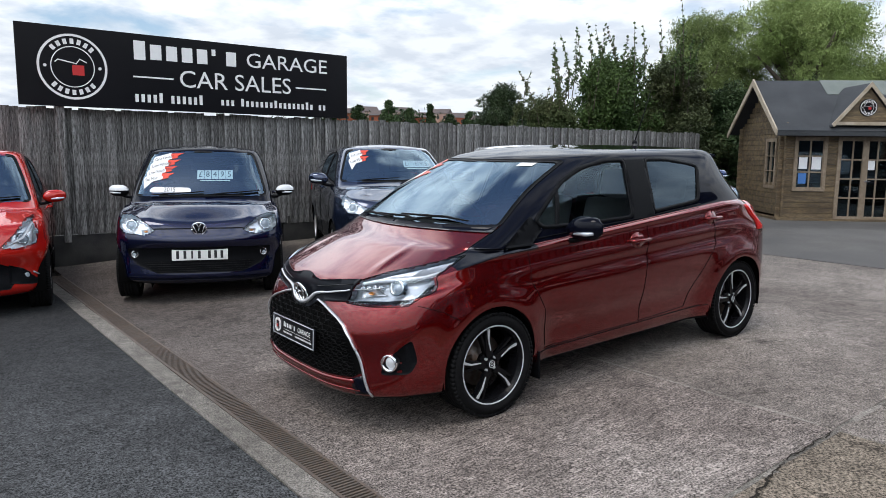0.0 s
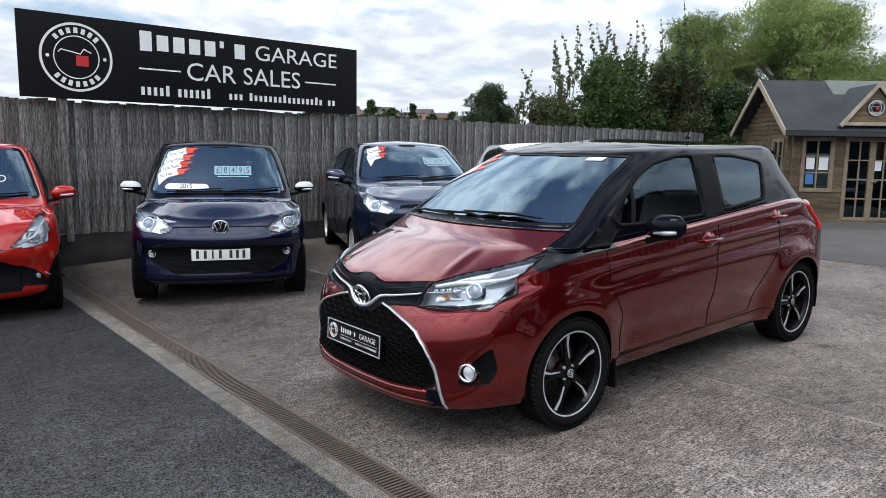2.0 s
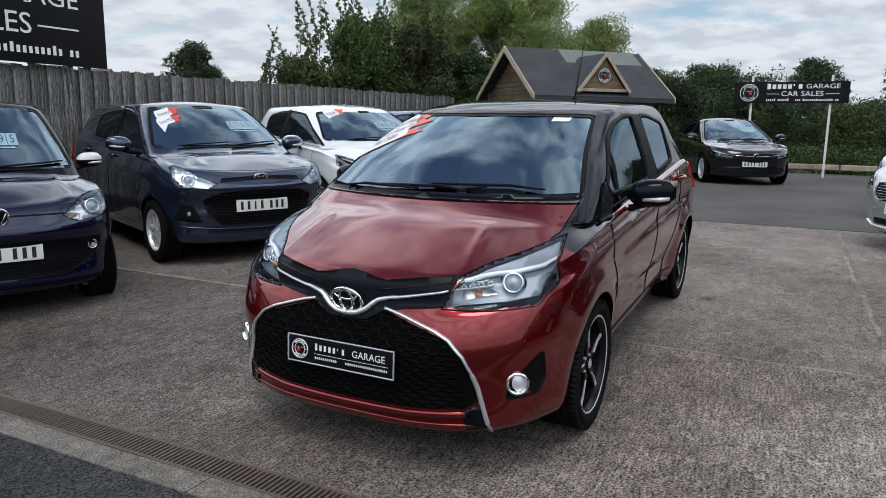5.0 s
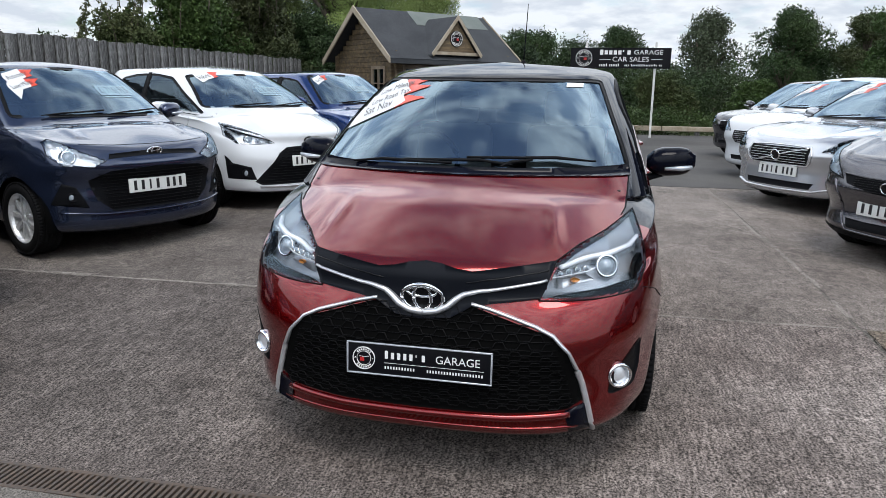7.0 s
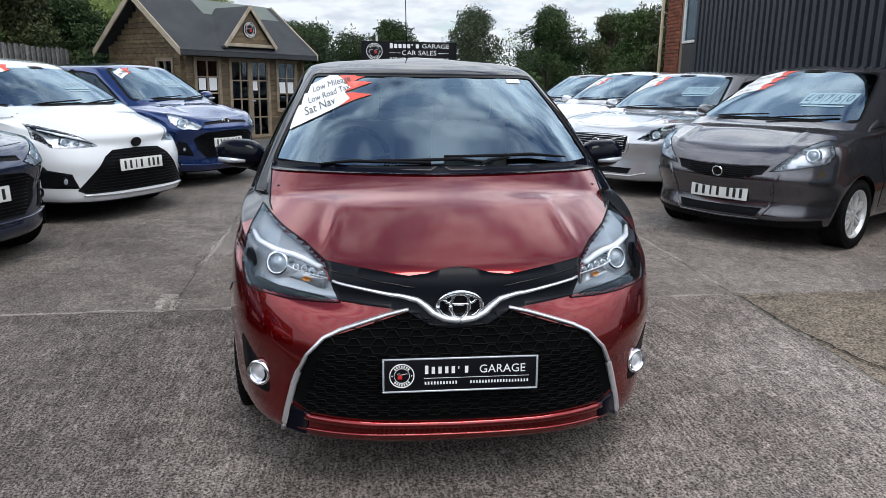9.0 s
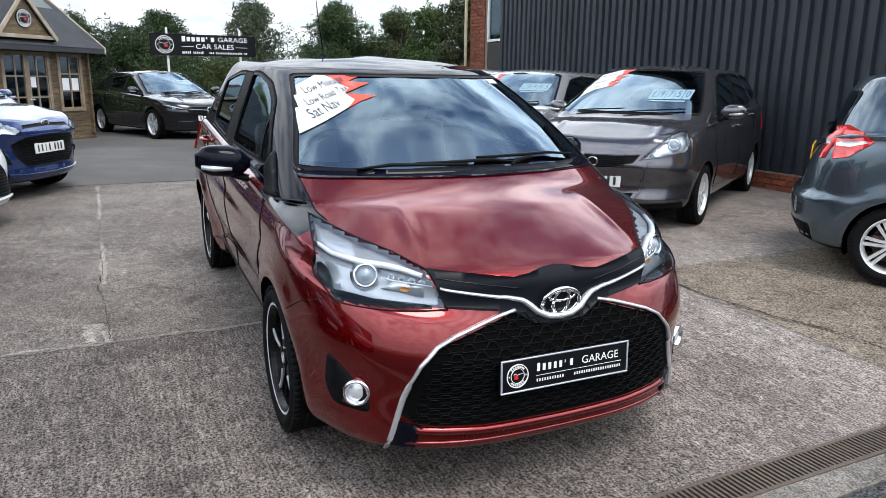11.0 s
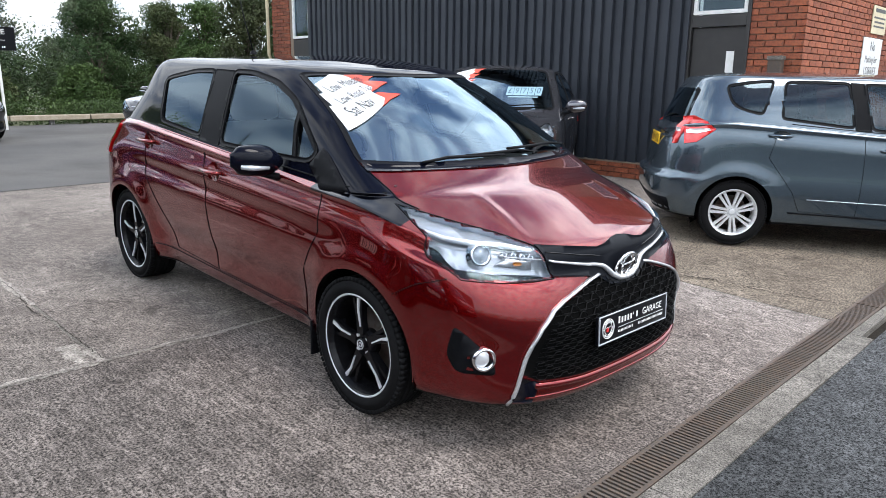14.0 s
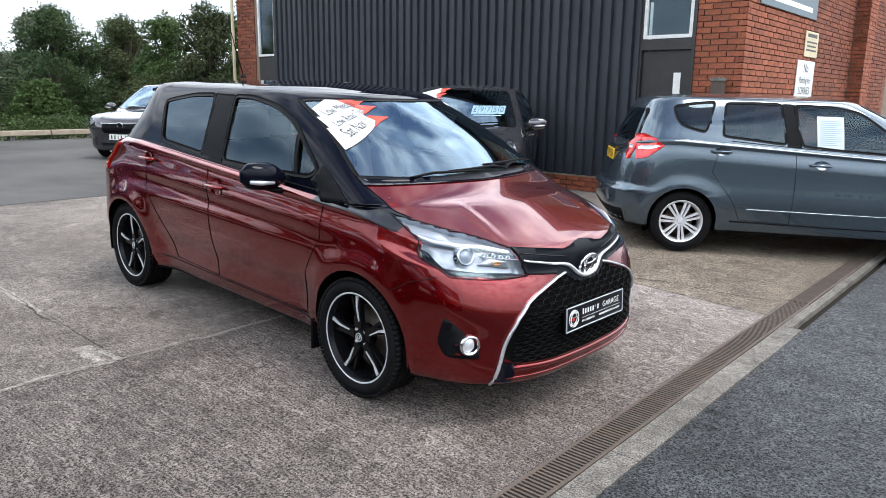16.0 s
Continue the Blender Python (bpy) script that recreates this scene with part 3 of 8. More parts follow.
    def strip(self, view, pts, r, s=1, off=0.0, flat=0.6, seg=6, n=6, bm=None, closed=False):
        """A rod laid along a line on the shell."""
        out = bm or bmesh.new()
        q = []
        P = list(pts) + ([pts[0]] if closed else [])
        for (a0, b0), (a1, b1) in zip(P, P[1:]):
            for k in range(n):
                q.append((a0 + (a1 - a0) * k / n, b0 + (b1 - b0) * k / n))
        q.append(P[-1])
        place = []
        for a, b in q:
            p, nrm = self.at(view, a, b, s)
            place.append(p + nrm * off)
        if isinstance(r, (list, tuple)):
            m = len(place) - 1
            r = [r[min(int(i / m * (len(r) - 1)), len(r) - 2)] * (1 - (i / m * (len(r) - 1)) % 1) + r[min(int(i / m * (len(r) - 1)) + 1, len(r) - 1)] * ((i / m * (len(r) - 1)) % 1) if i < m else r[-1] for i in range(m + 1)]
        return add_tube(out, place, r, seg, flat)

    def finish(self, parent, split):
        """Turns the shell into parts by split(face centre, level), keeping one smooth shading over all."""
        bm = self.bm
        bm.normal_update()
        names = {}
        for f in bm.faces:
            names.setdefault(split(f.calc_center_median(), f[self.lay]), []).append(f)
        for (name, material, label, *_), fs in names.items():
            b = bmesh.new()
            vm = {}
            for f in fs:
                for v in f.verts:
                    if v not in vm:
                        vm[v] = b.verts.new(v.co)
                b.faces.new([vm[v] for v in f.verts])
            order = [v.normal.copy() for v in vm]
            ob = part(name, b, material, parent, label)
            ob.data.normals_split_custom_set_from_vertices(order)
        bm.free()


def mirror_poly(poly):
    return [(-a, b) for a, b in poly]


def turn_y(deg):
    return Matrix.Rotation(radians(deg), 4, "Y")


WHEELS = {}


def wheel_meshes(R, rim, style):
    """Meshes of a wheel turned round y, its outer face towards +y: hub and drum, tyre, rim."""
    key = (R, rim, style)
    if key in WHEELS:
        return WHEELS[key]
    hub = bmesh.new()
    add_lathe(hub, [(0.0, -0.06), (rim * 0.66, -0.06), (rim * 0.66, -0.035), (0.05, -0.03), (0.05, -0.02), (0.0, -0.02)], 32)
    add_box(hub, rim * 0.25, rim * 0.68, -0.10, -0.03, -0.05, 0.05, 0.008)
    tyre = bmesh.new()
    w = 0.098
    prof = [(rim - 0.004, -w + 0.02), (rim + 0.02, -w + 0.002), (R - 0.035, -w), (R - 0.012, -w + 0.012), (R - 0.002, -w + 0.03)]
    for k in range(4):
        c = -w + 0.055 + k * 0.029
        prof += [(R, c - 0.006), (R - 0.007, c - 0.004), (R - 0.007, c + 0.004), (R, c + 0.006)]
    prof += [(R - 0.002, w - 0.03), (R - 0.012, w - 0.012), (R - 0.035, w), (rim + 0.03, w + 0.002), (rim + 0.018, w - 0.002), (rim + 0.004, w - 0.008), (rim - 0.004, w - 0.02)]
    add_lathe(tyre, prof, 72)
    shoulder = bmesh.new()
    for k in range(72):
        m = turn_y(k * 5)
        for sgn in (-1, 1):
            add_box(shoulder, R - 0.016, R + 0.001, sgn * (w - 0.022) - 0.014, sgn * (w - 0.022) + 0.014, -0.0108, 0.0108, m=m)
    tmp = bpy.data.meshes.new("shoulder")
    shoulder.to_mesh(tmp)
    shoulder.free()
    tyre.from_mesh(tmp)
    bpy.data.meshes.remove(tmp)
    rb = bmesh.new()
    add_lathe(rb, [(rim - 0.006, -0.085), (rim - 0.022, -0.06), (rim - 0.03, 0.0), (rim - 0.022, 0.06), (rim - 0.014, 0.078)], 48, mi=0)
    add_lathe(rb, [(rim - 0.018, 0.070), (rim - 0.012, 0.080), (rim - 0.007, 0.086)], 48, mi=0 if style == "twin" else 1)
    add_lathe(rb, [(rim - 0.007, 0.086), (rim - 0.002, 0.089), (rim + 0.003, 0.086)], 48, mi=1)
    add_lathe(rb, [(0.0, 0.066), (0.024, 0.066), (0.028, 0.062), (0.03, 0.052), (0.058, 0.046), (0.066, 0.03), (0.06, 0.0)], 24, mi=0)
    if style == "twin":
        add_lathe(rb, [(0.018, 0.067), (0.019, 0.0695), (0.0215, 0.0695), (0.0225, 0.067)], 20, mi=1)
        add_lathe(rb, [(0.007, 0.067), (0.008, 0.069), (0.010, 0.069), (0.011, 0.067)], 16, mi=1)
    else:
        add_lathe(rb, [(0.0, 0.069), (0.02, 0.069), (0.023, 0.067)], 20, mi=1)
    n = {"twin": 5, "seven": 7, "five": 5, "many": 9}[style]
    for k in range(n):
        m = turn_y(360 / n * k - 5)
        if style == "twin":
            add_prism(rb, [(0.045, -0.022), (0.045, 0.022), (0.11, 0.024), (rim - 0.012, 0.046), (rim - 0.012, 0.012), (0.12, -0.012)], 0.03, 0.060, m=m, mi=0)
            add_prism(rb, [(0.05, -0.018), (0.10, -0.004), (rim - 0.012, -0.02), (rim - 0.012, -0.034)], 0.02, 0.052, m=m, mi=0)
            add_prism(rb, [(0.078, 0.011), (0.080, 0.0155), (0.15, 0.0175), (0.175, 0.026), (rim - 0.012, 0.041), (rim - 0.012, 0.021), (0.170, 0.0125), (0.15, 0.0085)], 0.05, 0.066, m=m, mi=1)
        elif style == "seven":
            for o in (-0.017, 0.017):
                add_prism(rb, [(0.04, o * 0.7 - 0.009), (0.04, o * 0.7 + 0.009), (rim - 0.012, o * 1.35 + 0.013), (rim - 0.012, o * 1.35 - 0.013)], 0.035, 0.064, m=m, mi=1)
        else:
            wd = 0.028 if style == "five" else 0.014
            add_prism(rb, [(0.04, -wd * 0.8), (0.04, wd * 0.8), (rim - 0.012, wd * 1.3), (rim - 0.012, -wd * 1.3)], 0.035, 0.064, m=m, mi=1)
    for k in range(5 if style != "twin" else 4):
        m = turn_y((72 if style != "twin" else 90) * k + 45)
        add_lathe(rb, [(0.0, 0.058), (0.008, 0.058), (0.009, 0.04)], 8, m=m @ Matrix.Translation((0.045, 0, 0)), mi=1)
    got = []
    for nm, b, ms in (("hub", hub, (IRON,)), ("tyre", tyre, (RUBBER,)), ("rim", fixed(rb), (ALLOY_BLACK, MACHINED) if style == "twin" else (ALLOY, ALLOY))):
        me = bpy.data.meshes.new(nm)
        b.to_mesh(me)
        b.free()
        for mm in ms:
            me.materials.append(mm)
        if nm != "rim":
            me.polygons.foreach_set("use_smooth", [True] * len(me.polygons))
        got.append(me)
    WHEELS[key] = got
    return got


def add_wheel(car, x, y, R, rim, style, steer=0):
    hub, tyre, rm = wheel_meshes(R, rim, style)
    w = new("wheel", hub)
    w.parent = car
    s = 1 if y > 0 else -1
    w.matrix_local = pose(x, y - s * 0.078, R, 0, 0, (0 if s > 0 else 180) + steer)
    for nm, me in (("tyre", tyre), ("rim", rm)):
        o = new(nm, me)
        o.parent = w


def seat_bm(back=True):
    bm = bmesh.new()
    add_box(bm, -0.25, 0.26, -0.24, 0.24, 0.0, 0.16, 0.05)
    tilt = pose(-0.22, 0, 0.10, 0, -14, 0)
    add_box(bm, -0.07, 0.07, -0.23, 0.23, 0.0, 0.60, 0.05, m=tilt)
    add_box(bm, -0.05, 0.05, -0.13, 0.13, 0.63, 0.82, 0.045, m=tilt)
    for y in (-0.06, 0.06):
        add_box(bm, -0.008, 0.008, y - 0.008, y + 0.008, 0.58, 0.66, m=tilt)
    return bm


def interior(car, P):
    W, xs, zs = P["W"], P["xs"], P["zs"]
    part("floor_pan", box_bm(P["xr"] + 0.25, P["xf"] - 0.45, -W * 0.72, W * 0.72, 0.19, 0.25, 0.02), LINER, car)
    bm = bmesh.new()
    add_prism(bm, [(xs - 0.08, zs - 0.05), (xs - 0.45, zs - 0.03), (xs - 0.72, zs - 0.07), (xs - 0.78, zs - 0.16), (xs - 0.62, zs - 0.42), (xs - 0.1, zs - 0.42)], -W * 0.8, W * 0.8)
    part("dashboard", fixed(bm), CABIN_TRIM, car, smooth=False)
    bm = bmesh.new()
    c = Vector((xs - 0.92, -W * 0.43, zs - 0.05))
    m = Matrix.Translation(c) @ Matrix.Rotation(radians(-65), 4, "Y")
    add_tube(bm, [m @ Vector((0.175 * math.cos(a), 0.175 * math.sin(a), 0)) for a in (2 * math.pi * k / 28 for k in range(29))], 0.015, 8)
    add_tube(bm, [m @ Vector((0, -0.17, 0)), m @ Vector((0, 0, -0.03)), m @ Vector((0, 0.17, 0))], 0.02, 6, 0.5)
    part("steering_wheel", bm, PLASTIC, car)
    zf = zs - 0.62
    for y in (-W * 0.43, W * 0.43):
        s = part("seat", seat_bm(), SEAT, car)
        s.matrix_local = pose(xs - 1.38, y, zf)
    bm = bmesh.new()
    xb = xs - 2.12
    add_box(bm, xb - 0.2, xb + 0.3, -W * 0.72, W * 0.72, zf, zf + 0.16, 0.05)
    add_box(bm, -0.07, 0.07, -W * 0.72, W * 0.72, 0, 0.56, 0.05, m=pose(xb - 0.18, 0, zf + 0.1, 0, -14, 0))
    for y in (-0.32, 0.32):
        add_box(bm, -0.05, 0.05, y - 0.12, y + 0.12, 0.55, 0.74, 0.04, m=pose(xb - 0.18, 0, zf + 0.1, 0, -14, 0))
    part("rear_seat", bm, SEAT, car)
    bm = bmesh.new()
    add_box(bm, P["xt"] + 0.07, P["xt"] + 0.10, -0.11, 0.11, P["zt"] - 0.14, P["zt"] - 0.075, 0.012)
    part("rear_view_mirror", bm, PLASTIC, car)


def decal(sh, view, body, size, a, b, rot=0, s=1, off=0.006, align="CENTER"):
    bm = text_bm(body, size, Matrix.Rotation(radians(rot), 4, "Z"), align)
    for v in bm.verts:
        p, n = sh.at(view, a + v.co.x, b + v.co.y, s)
        v.co = p + n * off
    return bm


def bars(sh, view, rects, off, bm=None, rot=0, about=(0, 0)):
    """Plain bars on the shell, each (a0, a1, b0, b1)."""
    bm = bm or bmesh.new()
    c, s = math.cos(radians(rot)), math.sin(radians(rot))
    for a0, a1, b0, b1 in rects:
        sh.patch(view, [(about[0] + a * c - b * s, about[1] + a * s + b * c) for a, b in ((a0, b0), (a1, b0), (a1, b1), (a0, b1))], off=off, step=0.2, skirt=0, bm=bm)
    return bm


def ellipse(a, b, ra, rb, n=24):
    return [(a + ra * math.cos(2 * math.pi * k / n), b + rb * math.sin(2 * math.pi * k / n)) for k in range(n)]


def wing_mirror(car, x, y, z, material, s, lamp=True, size=1.0, under=False):
    """A door mirror: shell, dark glass, foot and a clear indicator strip."""
    bm = bmesh.new()
    n = 14
    rings = []
    for k in range(n + 1):
        t = k / n
        a = -0.115 + 0.235 * t                     # along the width
        h = 0.078 * (1 - abs(2 * t - 1.05)**3.2 * 0.55) * (1 if t < 0.9 else 0.8)
        d = 0.085 * (1 - abs(2 * t - 0.8)**2.6 * 0.5)
        r = []
        for q in range(16):
            p = 2 * math.pi * q / 16
            cx, cz = math.cos(p), math.sin(p)
            r.append(bm.verts.new((d * (max(cx, -0.25)) * (1 - 0.25 * t), a, h * math.copysign(abs(cz)**0.8, cz) * (1 - 0.12 * t) + 0.012 * t)))
        rings.append(r)
    for p, q in zip(rings, rings[1:]):
        for k in range(16):
            bm.faces.new((p[k], p[(k + 1) % 16], q[(k + 1) % 16], q[k]))
    bm.faces.new(rings[0][::-1])
    bm.faces.new(rings[-1])
    bmesh.ops.recalc_face_normals(bm, faces=bm.faces[:])
    if s < 0:
        bmesh.ops.scale(bm, vec=(1, -1, 1), verts=bm.verts[:])
        bmesh.ops.reverse_faces(bm, faces=bm.faces[:])
    low = bm.copy()
    ob = part("wing_mirror", bm, material, car)
    ob.matrix_local = pose(x, y, z) @ Matrix.Scale(size, 4)
    if under:        # a black lower half
        bmesh.ops.bisect_plane(low, geom=low.verts[:] + low.edges[:] + low.faces[:], plane_co=(0, 0, 0.008), plane_no=(0, 0, 1), clear_outer=True)
        bmesh.ops.scale(low, vec=(1.025, 1.02, 1.03), verts=low.verts[:])
        part("mirror_underside", low, PLASTIC, ob)
    else:
        low.free()
    g = bmesh.new()
    add_prism(g, rounded([(-0.10, -0.05), (0.095, -0.05), (0.10, 0.055), (-0.10, 0.055)]), -0.026, -0.02, "x")
    part("mirror_glass", fixed(g), CHROME, ob, smooth=False)
    f = bmesh.new()
    add_tube(f, [(0.0, -s * 0.02, -0.05), (0.015, -s * 0.10, -0.075), (0.03, -s * 0.19, -0.085)], [0.03, 0.03, 0.035], 8, 0.6)
    part("mirror_foot", f, PLASTIC, ob)
    if lamp:
        f = bmesh.new()
        add_tube(f, [(0.062, s * 0.10, -0.012), (0.076, s * 0.05, -0.018), (0.081, -s * 0.03, -0.022)], [0.010, 0.014, 0.008], 6)
        part("indicator", f, LAMP_GREY, ob)


def plate(car, sh, z, yellow=False, y0=0.0, x=None, tilt=0):
    """A number plate with plain bars for its characters."""
    p, n = sh.at("rear" if yellow else "front", y0, z)
    d = -1 if yellow else 1
    x = p.x + 0.012 * d
    bm = box_bm(-0.006, 0.006, -0.26, 0.26, -0.0555, 0.0555, 0.003)
    ob = part("number_plate", bm, PLATE_YELLOW if yellow else PLATE_WHITE, car)
    ob.matrix_local = pose(x, y0, z, 0, -3 * d, 0)
    for a0, a1 in ((-0.220, -0.194), (-0.153, -0.127), (-0.082, -0.066), (-0.020, 0.006), (0.074, 0.100), (0.132, 0.158), (0.190, 0.216)):
        part("plate_bar", fixed(box_bm(0.0062 * d, 0.0072 * d, a0, a1, -0.038, 0.038)), INK, ob, smooth=False)


def price(car, sh, word, a, b, size=0.075, view="front"):
    """A price in dark figures on pale blue squares inside the windscreen."""
    pitch = size * 1.05
    n = len(word)
    bm = bmesh.new()
    for k in range(n):
        c = a + (k - (n - 1) / 2) * pitch
        sh.patch(view, [(c - pitch * 0.47, b - size * 0.62), (c + pitch * 0.47, b - size * 0.62), (c + pitch * 0.47, b + size * 0.62), (c - pitch * 0.47, b + size * 0.62)], off=0.004, step=0.3, skirt=0, bm=bm)
    st = part("price_sticker", bm, STICK_BLUE, car, "pale blue price squares with dark figures")
    for k, ch in enumerate(word):
        part("figure", decal(sh, view, ch, size * 1.15, a + (k - (n - 1) / 2) * pitch, b, off=0.006), STICK_DARK, st, smooth=False)
    part("web_line", bars(sh, view, [(a - n * pitch * 0.42, a + n * pitch * 0.42, b - size * 0.92, b - size * 0.78)], 0.005), STICK_BLUE, st)


def flash(car, sh, a, b, lines, w=0.34, h=0.075, rot=14, red=0.13, words=True, size=0.66, shift=0.042, tip=0.0):
    """Stacked white flashes with red jagged tails, stuck in the windscreen's corner."""
    c, s = math.cos(radians(rot)), math.sin(radians(rot))
    tr = lambda p: (a + p[0] * c - p[1] * s, b + p[0] * s + p[1] * c)
    n = len(lines)
    rb, wb = bmesh.new(), bmesh.new()
    for k, ln in enumerate(lines):
        y = -k * h
        x = -k * shift
        sh.patch("front", [tr(p) for p in ((x + w - 0.04, y - h), (x + w + red * 0.45, y - h * 1.02), (x + w + red * 0.42, y - h * 0.72), (x + w + red, y - h * 0.45), (x + w + red * 0.6, y - h * 0.3), (x + w - 0.02, y))], off=0.0035, step=0.06, skirt=0, bm=rb)
        low = h * (1.22 if k < n - 1 or n == 1 else 1.5 if tip else 1.9)
        sh.patch("front", [tr(p) for p in ((x - 0.01 - (tip if k == n - 1 else 0), y - low), (x + w * 0.45, y - h * 1.02), (x + w * 0.93, y - h * 1.0), (x + w, y - h * 0.62), (x + w * 0.92, y - h * 0.42), (x + w * 0.99, y + 0.004), (x + 0.02, y), (x + 0.0, y - h * 0.4))], off=0.0045, step=0.06, skirt=0, bm=wb)
    st = part("sale_sticker", wb, STICK_WHITE, car, "white and red sale flashes with black words")
    part("red_tail", rb, STICK_RED, st)
    for k, ln in enumerate(lines):
        q = tr((w * 0.09 - k * shift, -k * h - h * 0.58))
        if words:
            part("lettering", decal(sh, "front", ln, h * size * (1.2 if k == n - 1 and tip else 1), q[0], q[1], rot, align="LEFT"), INK, st, smooth=False)
        else:
            part("lettering", bars(sh, "front", [(0.0, w * 0.7, -h * 0.18, h * 0.18)], 0.0062, rot=rot, about=q), INK, st, smooth=False)


def corner_sticker(car, sh):
    """Three overlapping white flashes with red jagged tails, slanting along the windscreen's corner."""
    wb = bmesh.new()
    for poly in ([(-0.572, 1.362), (-0.478, 1.409), (-0.437, 1.409), (-0.412, 1.392), (-0.392, 1.370), (-0.395, 1.350), (-0.606, 1.291), (-0.590, 1.305)],
                 [(-0.600, 1.320), (-0.395, 1.372), (-0.372, 1.358), (-0.400, 1.340), (-0.396, 1.322), (-0.632, 1.233), (-0.612, 1.245)],
                 [(-0.620, 1.270), (-0.402, 1.335), (-0.376, 1.312), (-0.400, 1.295), (-0.425, 1.279), (-0.649, 1.176), (-0.636, 1.225)]):
        sh.patch("front", poly, off=0.0055, step=0.04, skirt=0, bm=wb)
    st = part("sale_sticker", wb, STICK_WHITE, car, "white and red sale flashes with black words")
    rb = bmesh.new()
    for poly in ([(-0.455, 1.409), (-0.37, 1.413), (-0.290, 1.413), (-0.335, 1.398), (-0.357, 1.387), (-0.42, 1.374)],
                 [(-0.42, 1.374), (-0.36, 1.388), (-0.269, 1.384), (-0.325, 1.366), (-0.345, 1.358), (-0.405, 1.337), (-0.43, 1.34)],
                 [(-0.42, 1.327), (-0.37, 1.338), (-0.274, 1.332), (-0.335, 1.314), (-0.355, 1.308), (-0.420, 1.281), (-0.45, 1.29)]):
        sh.patch("front", poly, off=0.0040, step=0.04, skirt=0, bm=rb)
    part("red_tail", rb, STICK_RED, st)
    for words, size, a, b, rot in (("Low Mileage", 0.038, -0.560, 1.339, 18), ("Low Road Tax", 0.035, -0.575, 1.290, 20), ("Sat Nav", 0.048, -0.585, 1.245, 22)):
        part("lettering", decal(sh, "front", words, size, a, b, rot, off=0.0075, align="LEFT"), INK, st, smooth=False)


def lamp_front(car, sh, poly, s, projector, bulb_r=0.05, strip=None, amber=None, dark=True, black=(), brow=None, under=None, lining=None):
    """A headlamp: a deep bowl, reflector, projector, light strip and clear cover."""
    pl = poly if s > 0 else mirror_poly(poly)
    bowl = sh.patch("front", pl, off=-0.05, step=0.04, skirt=-0.052)
    ob = part("headlight", bowl, lining or (TRIM_GLOSS if dark else REFLECTOR), car)
    sh.cut("front", shrink(pl, 0.006))
    for a, b, r in projector:
        p, n = sh.at("front", a * s, b)
        bm = bmesh.new()
        axis = (Vector((1, 0, 0)) * 0.45 + n * 0.55).normalized()
        m = Matrix.Translation(p - n * 0.034) @ axis.to_track_quat("Y", "Z").to_matrix().to_4x4()
        add_lathe(bm, [(r * 0.72, 0.0), (r * 0.76, 0.012), (r, 0.016), (r * 1.05, 0.005), (r * 1.3, -0.012)], 24, m=m)
        part("lamp_ring", bm, CHROME, ob)
        bm = bmesh.new()
        add_lathe(bm, [(0.0, 0.022), (r * 0.3, 0.02), (r * 0.6, 0.011), (r * 0.74, 0.0)], 24, m=m)
        part("projector_lens", bm, LENS, ob)
    if strip:
        q = [(a * s, b) for a, b in strip]
        part("light_strip", sh.strip("front", q, [0.008, 0.014, 0.014, 0.011], off=-0.010, flat=0.8), LAMP_WHITE, ob)
    if amber:
        q = [(a * s, b) for a, b in amber]
        part("reflector", sh.patch("front", q, off=-0.03, step=0.05, skirt=0.01), REFLECTOR, ob)
        cen = (sum(p[0] for p in q) / len(q), sum(p[1] for p in q) / len(q))
        part("indicator", sh.patch("front", ellipse(*cen, 0.016, 0.008, 12), off=-0.018, step=0.1, skirt=0.01), LAMP_AMBER, ob)
    if brow:
        part("lamp_lining", sh.patch("front", [(a * s, b) for a, b in brow], off=-0.022, step=0.04, skirt=0.02), LAMP_GREY, ob)
    if under:
        part("light_strip", sh.strip("front", [(a * s, b) for a, b in under], 0.0035, off=-0.010, n=4), LAMP_WHITE, ob)
    for q in black:
        part("lamp_mask", sh.patch("front", [(a * s, b) for a, b in q], off=-0.008, step=0.04, skirt=0.02), GRILLE, ob)
    part("lamp_cover", sh.patch("front", pl, off=0.002, step=0.04, skirt=0.0), CLEAR, ob)
    part("lamp_seal", sh.strip("front", pl, 0.0035, off=0.001, n=5, closed=True), PLASTIC, ob)


def flatten(bm, f):
    """Side panes are nearly flat: draws them towards their mean plane, kept inside the body."""
    A = np.array([(1.0, v.co.x, v.co.z) for v in bm.verts])
    y = np.array([v.co.y for v in bm.verts])
    sg = 1 if y.mean() > 0 else -1
    fit = A @ np.linalg.lstsq(A, y, rcond=None)[0]
    fit -= sg * max(0.0, float(((fit - y) * sg).max()) * 0.75)
    for v, q in zip(bm.verts, fit):
        v.co.y += (q - v.co.y) * f


def window(car, sh, view, poly, s, material, rim=0.022, name="window", flat=0.0):
    pl = rounded(poly)
    if view != "side" and s < 0:
        pl = mirror_poly(pl)
    sh.cut(view, shrink(pl, rim * 0.55), s)
    pane = sh.patch(view, shrink(pl, 0.004), s, off=0.001, step=0.05, skirt=0)
    if flat:
        flatten(pane, flat)
    ob = part(name, pane, material, car)
    ob.visible_shadow = False
    part("window_seal", sh.patch(view, pl, s, off=0.005, hole=shrink(pl, rim)), PLASTIC, ob)


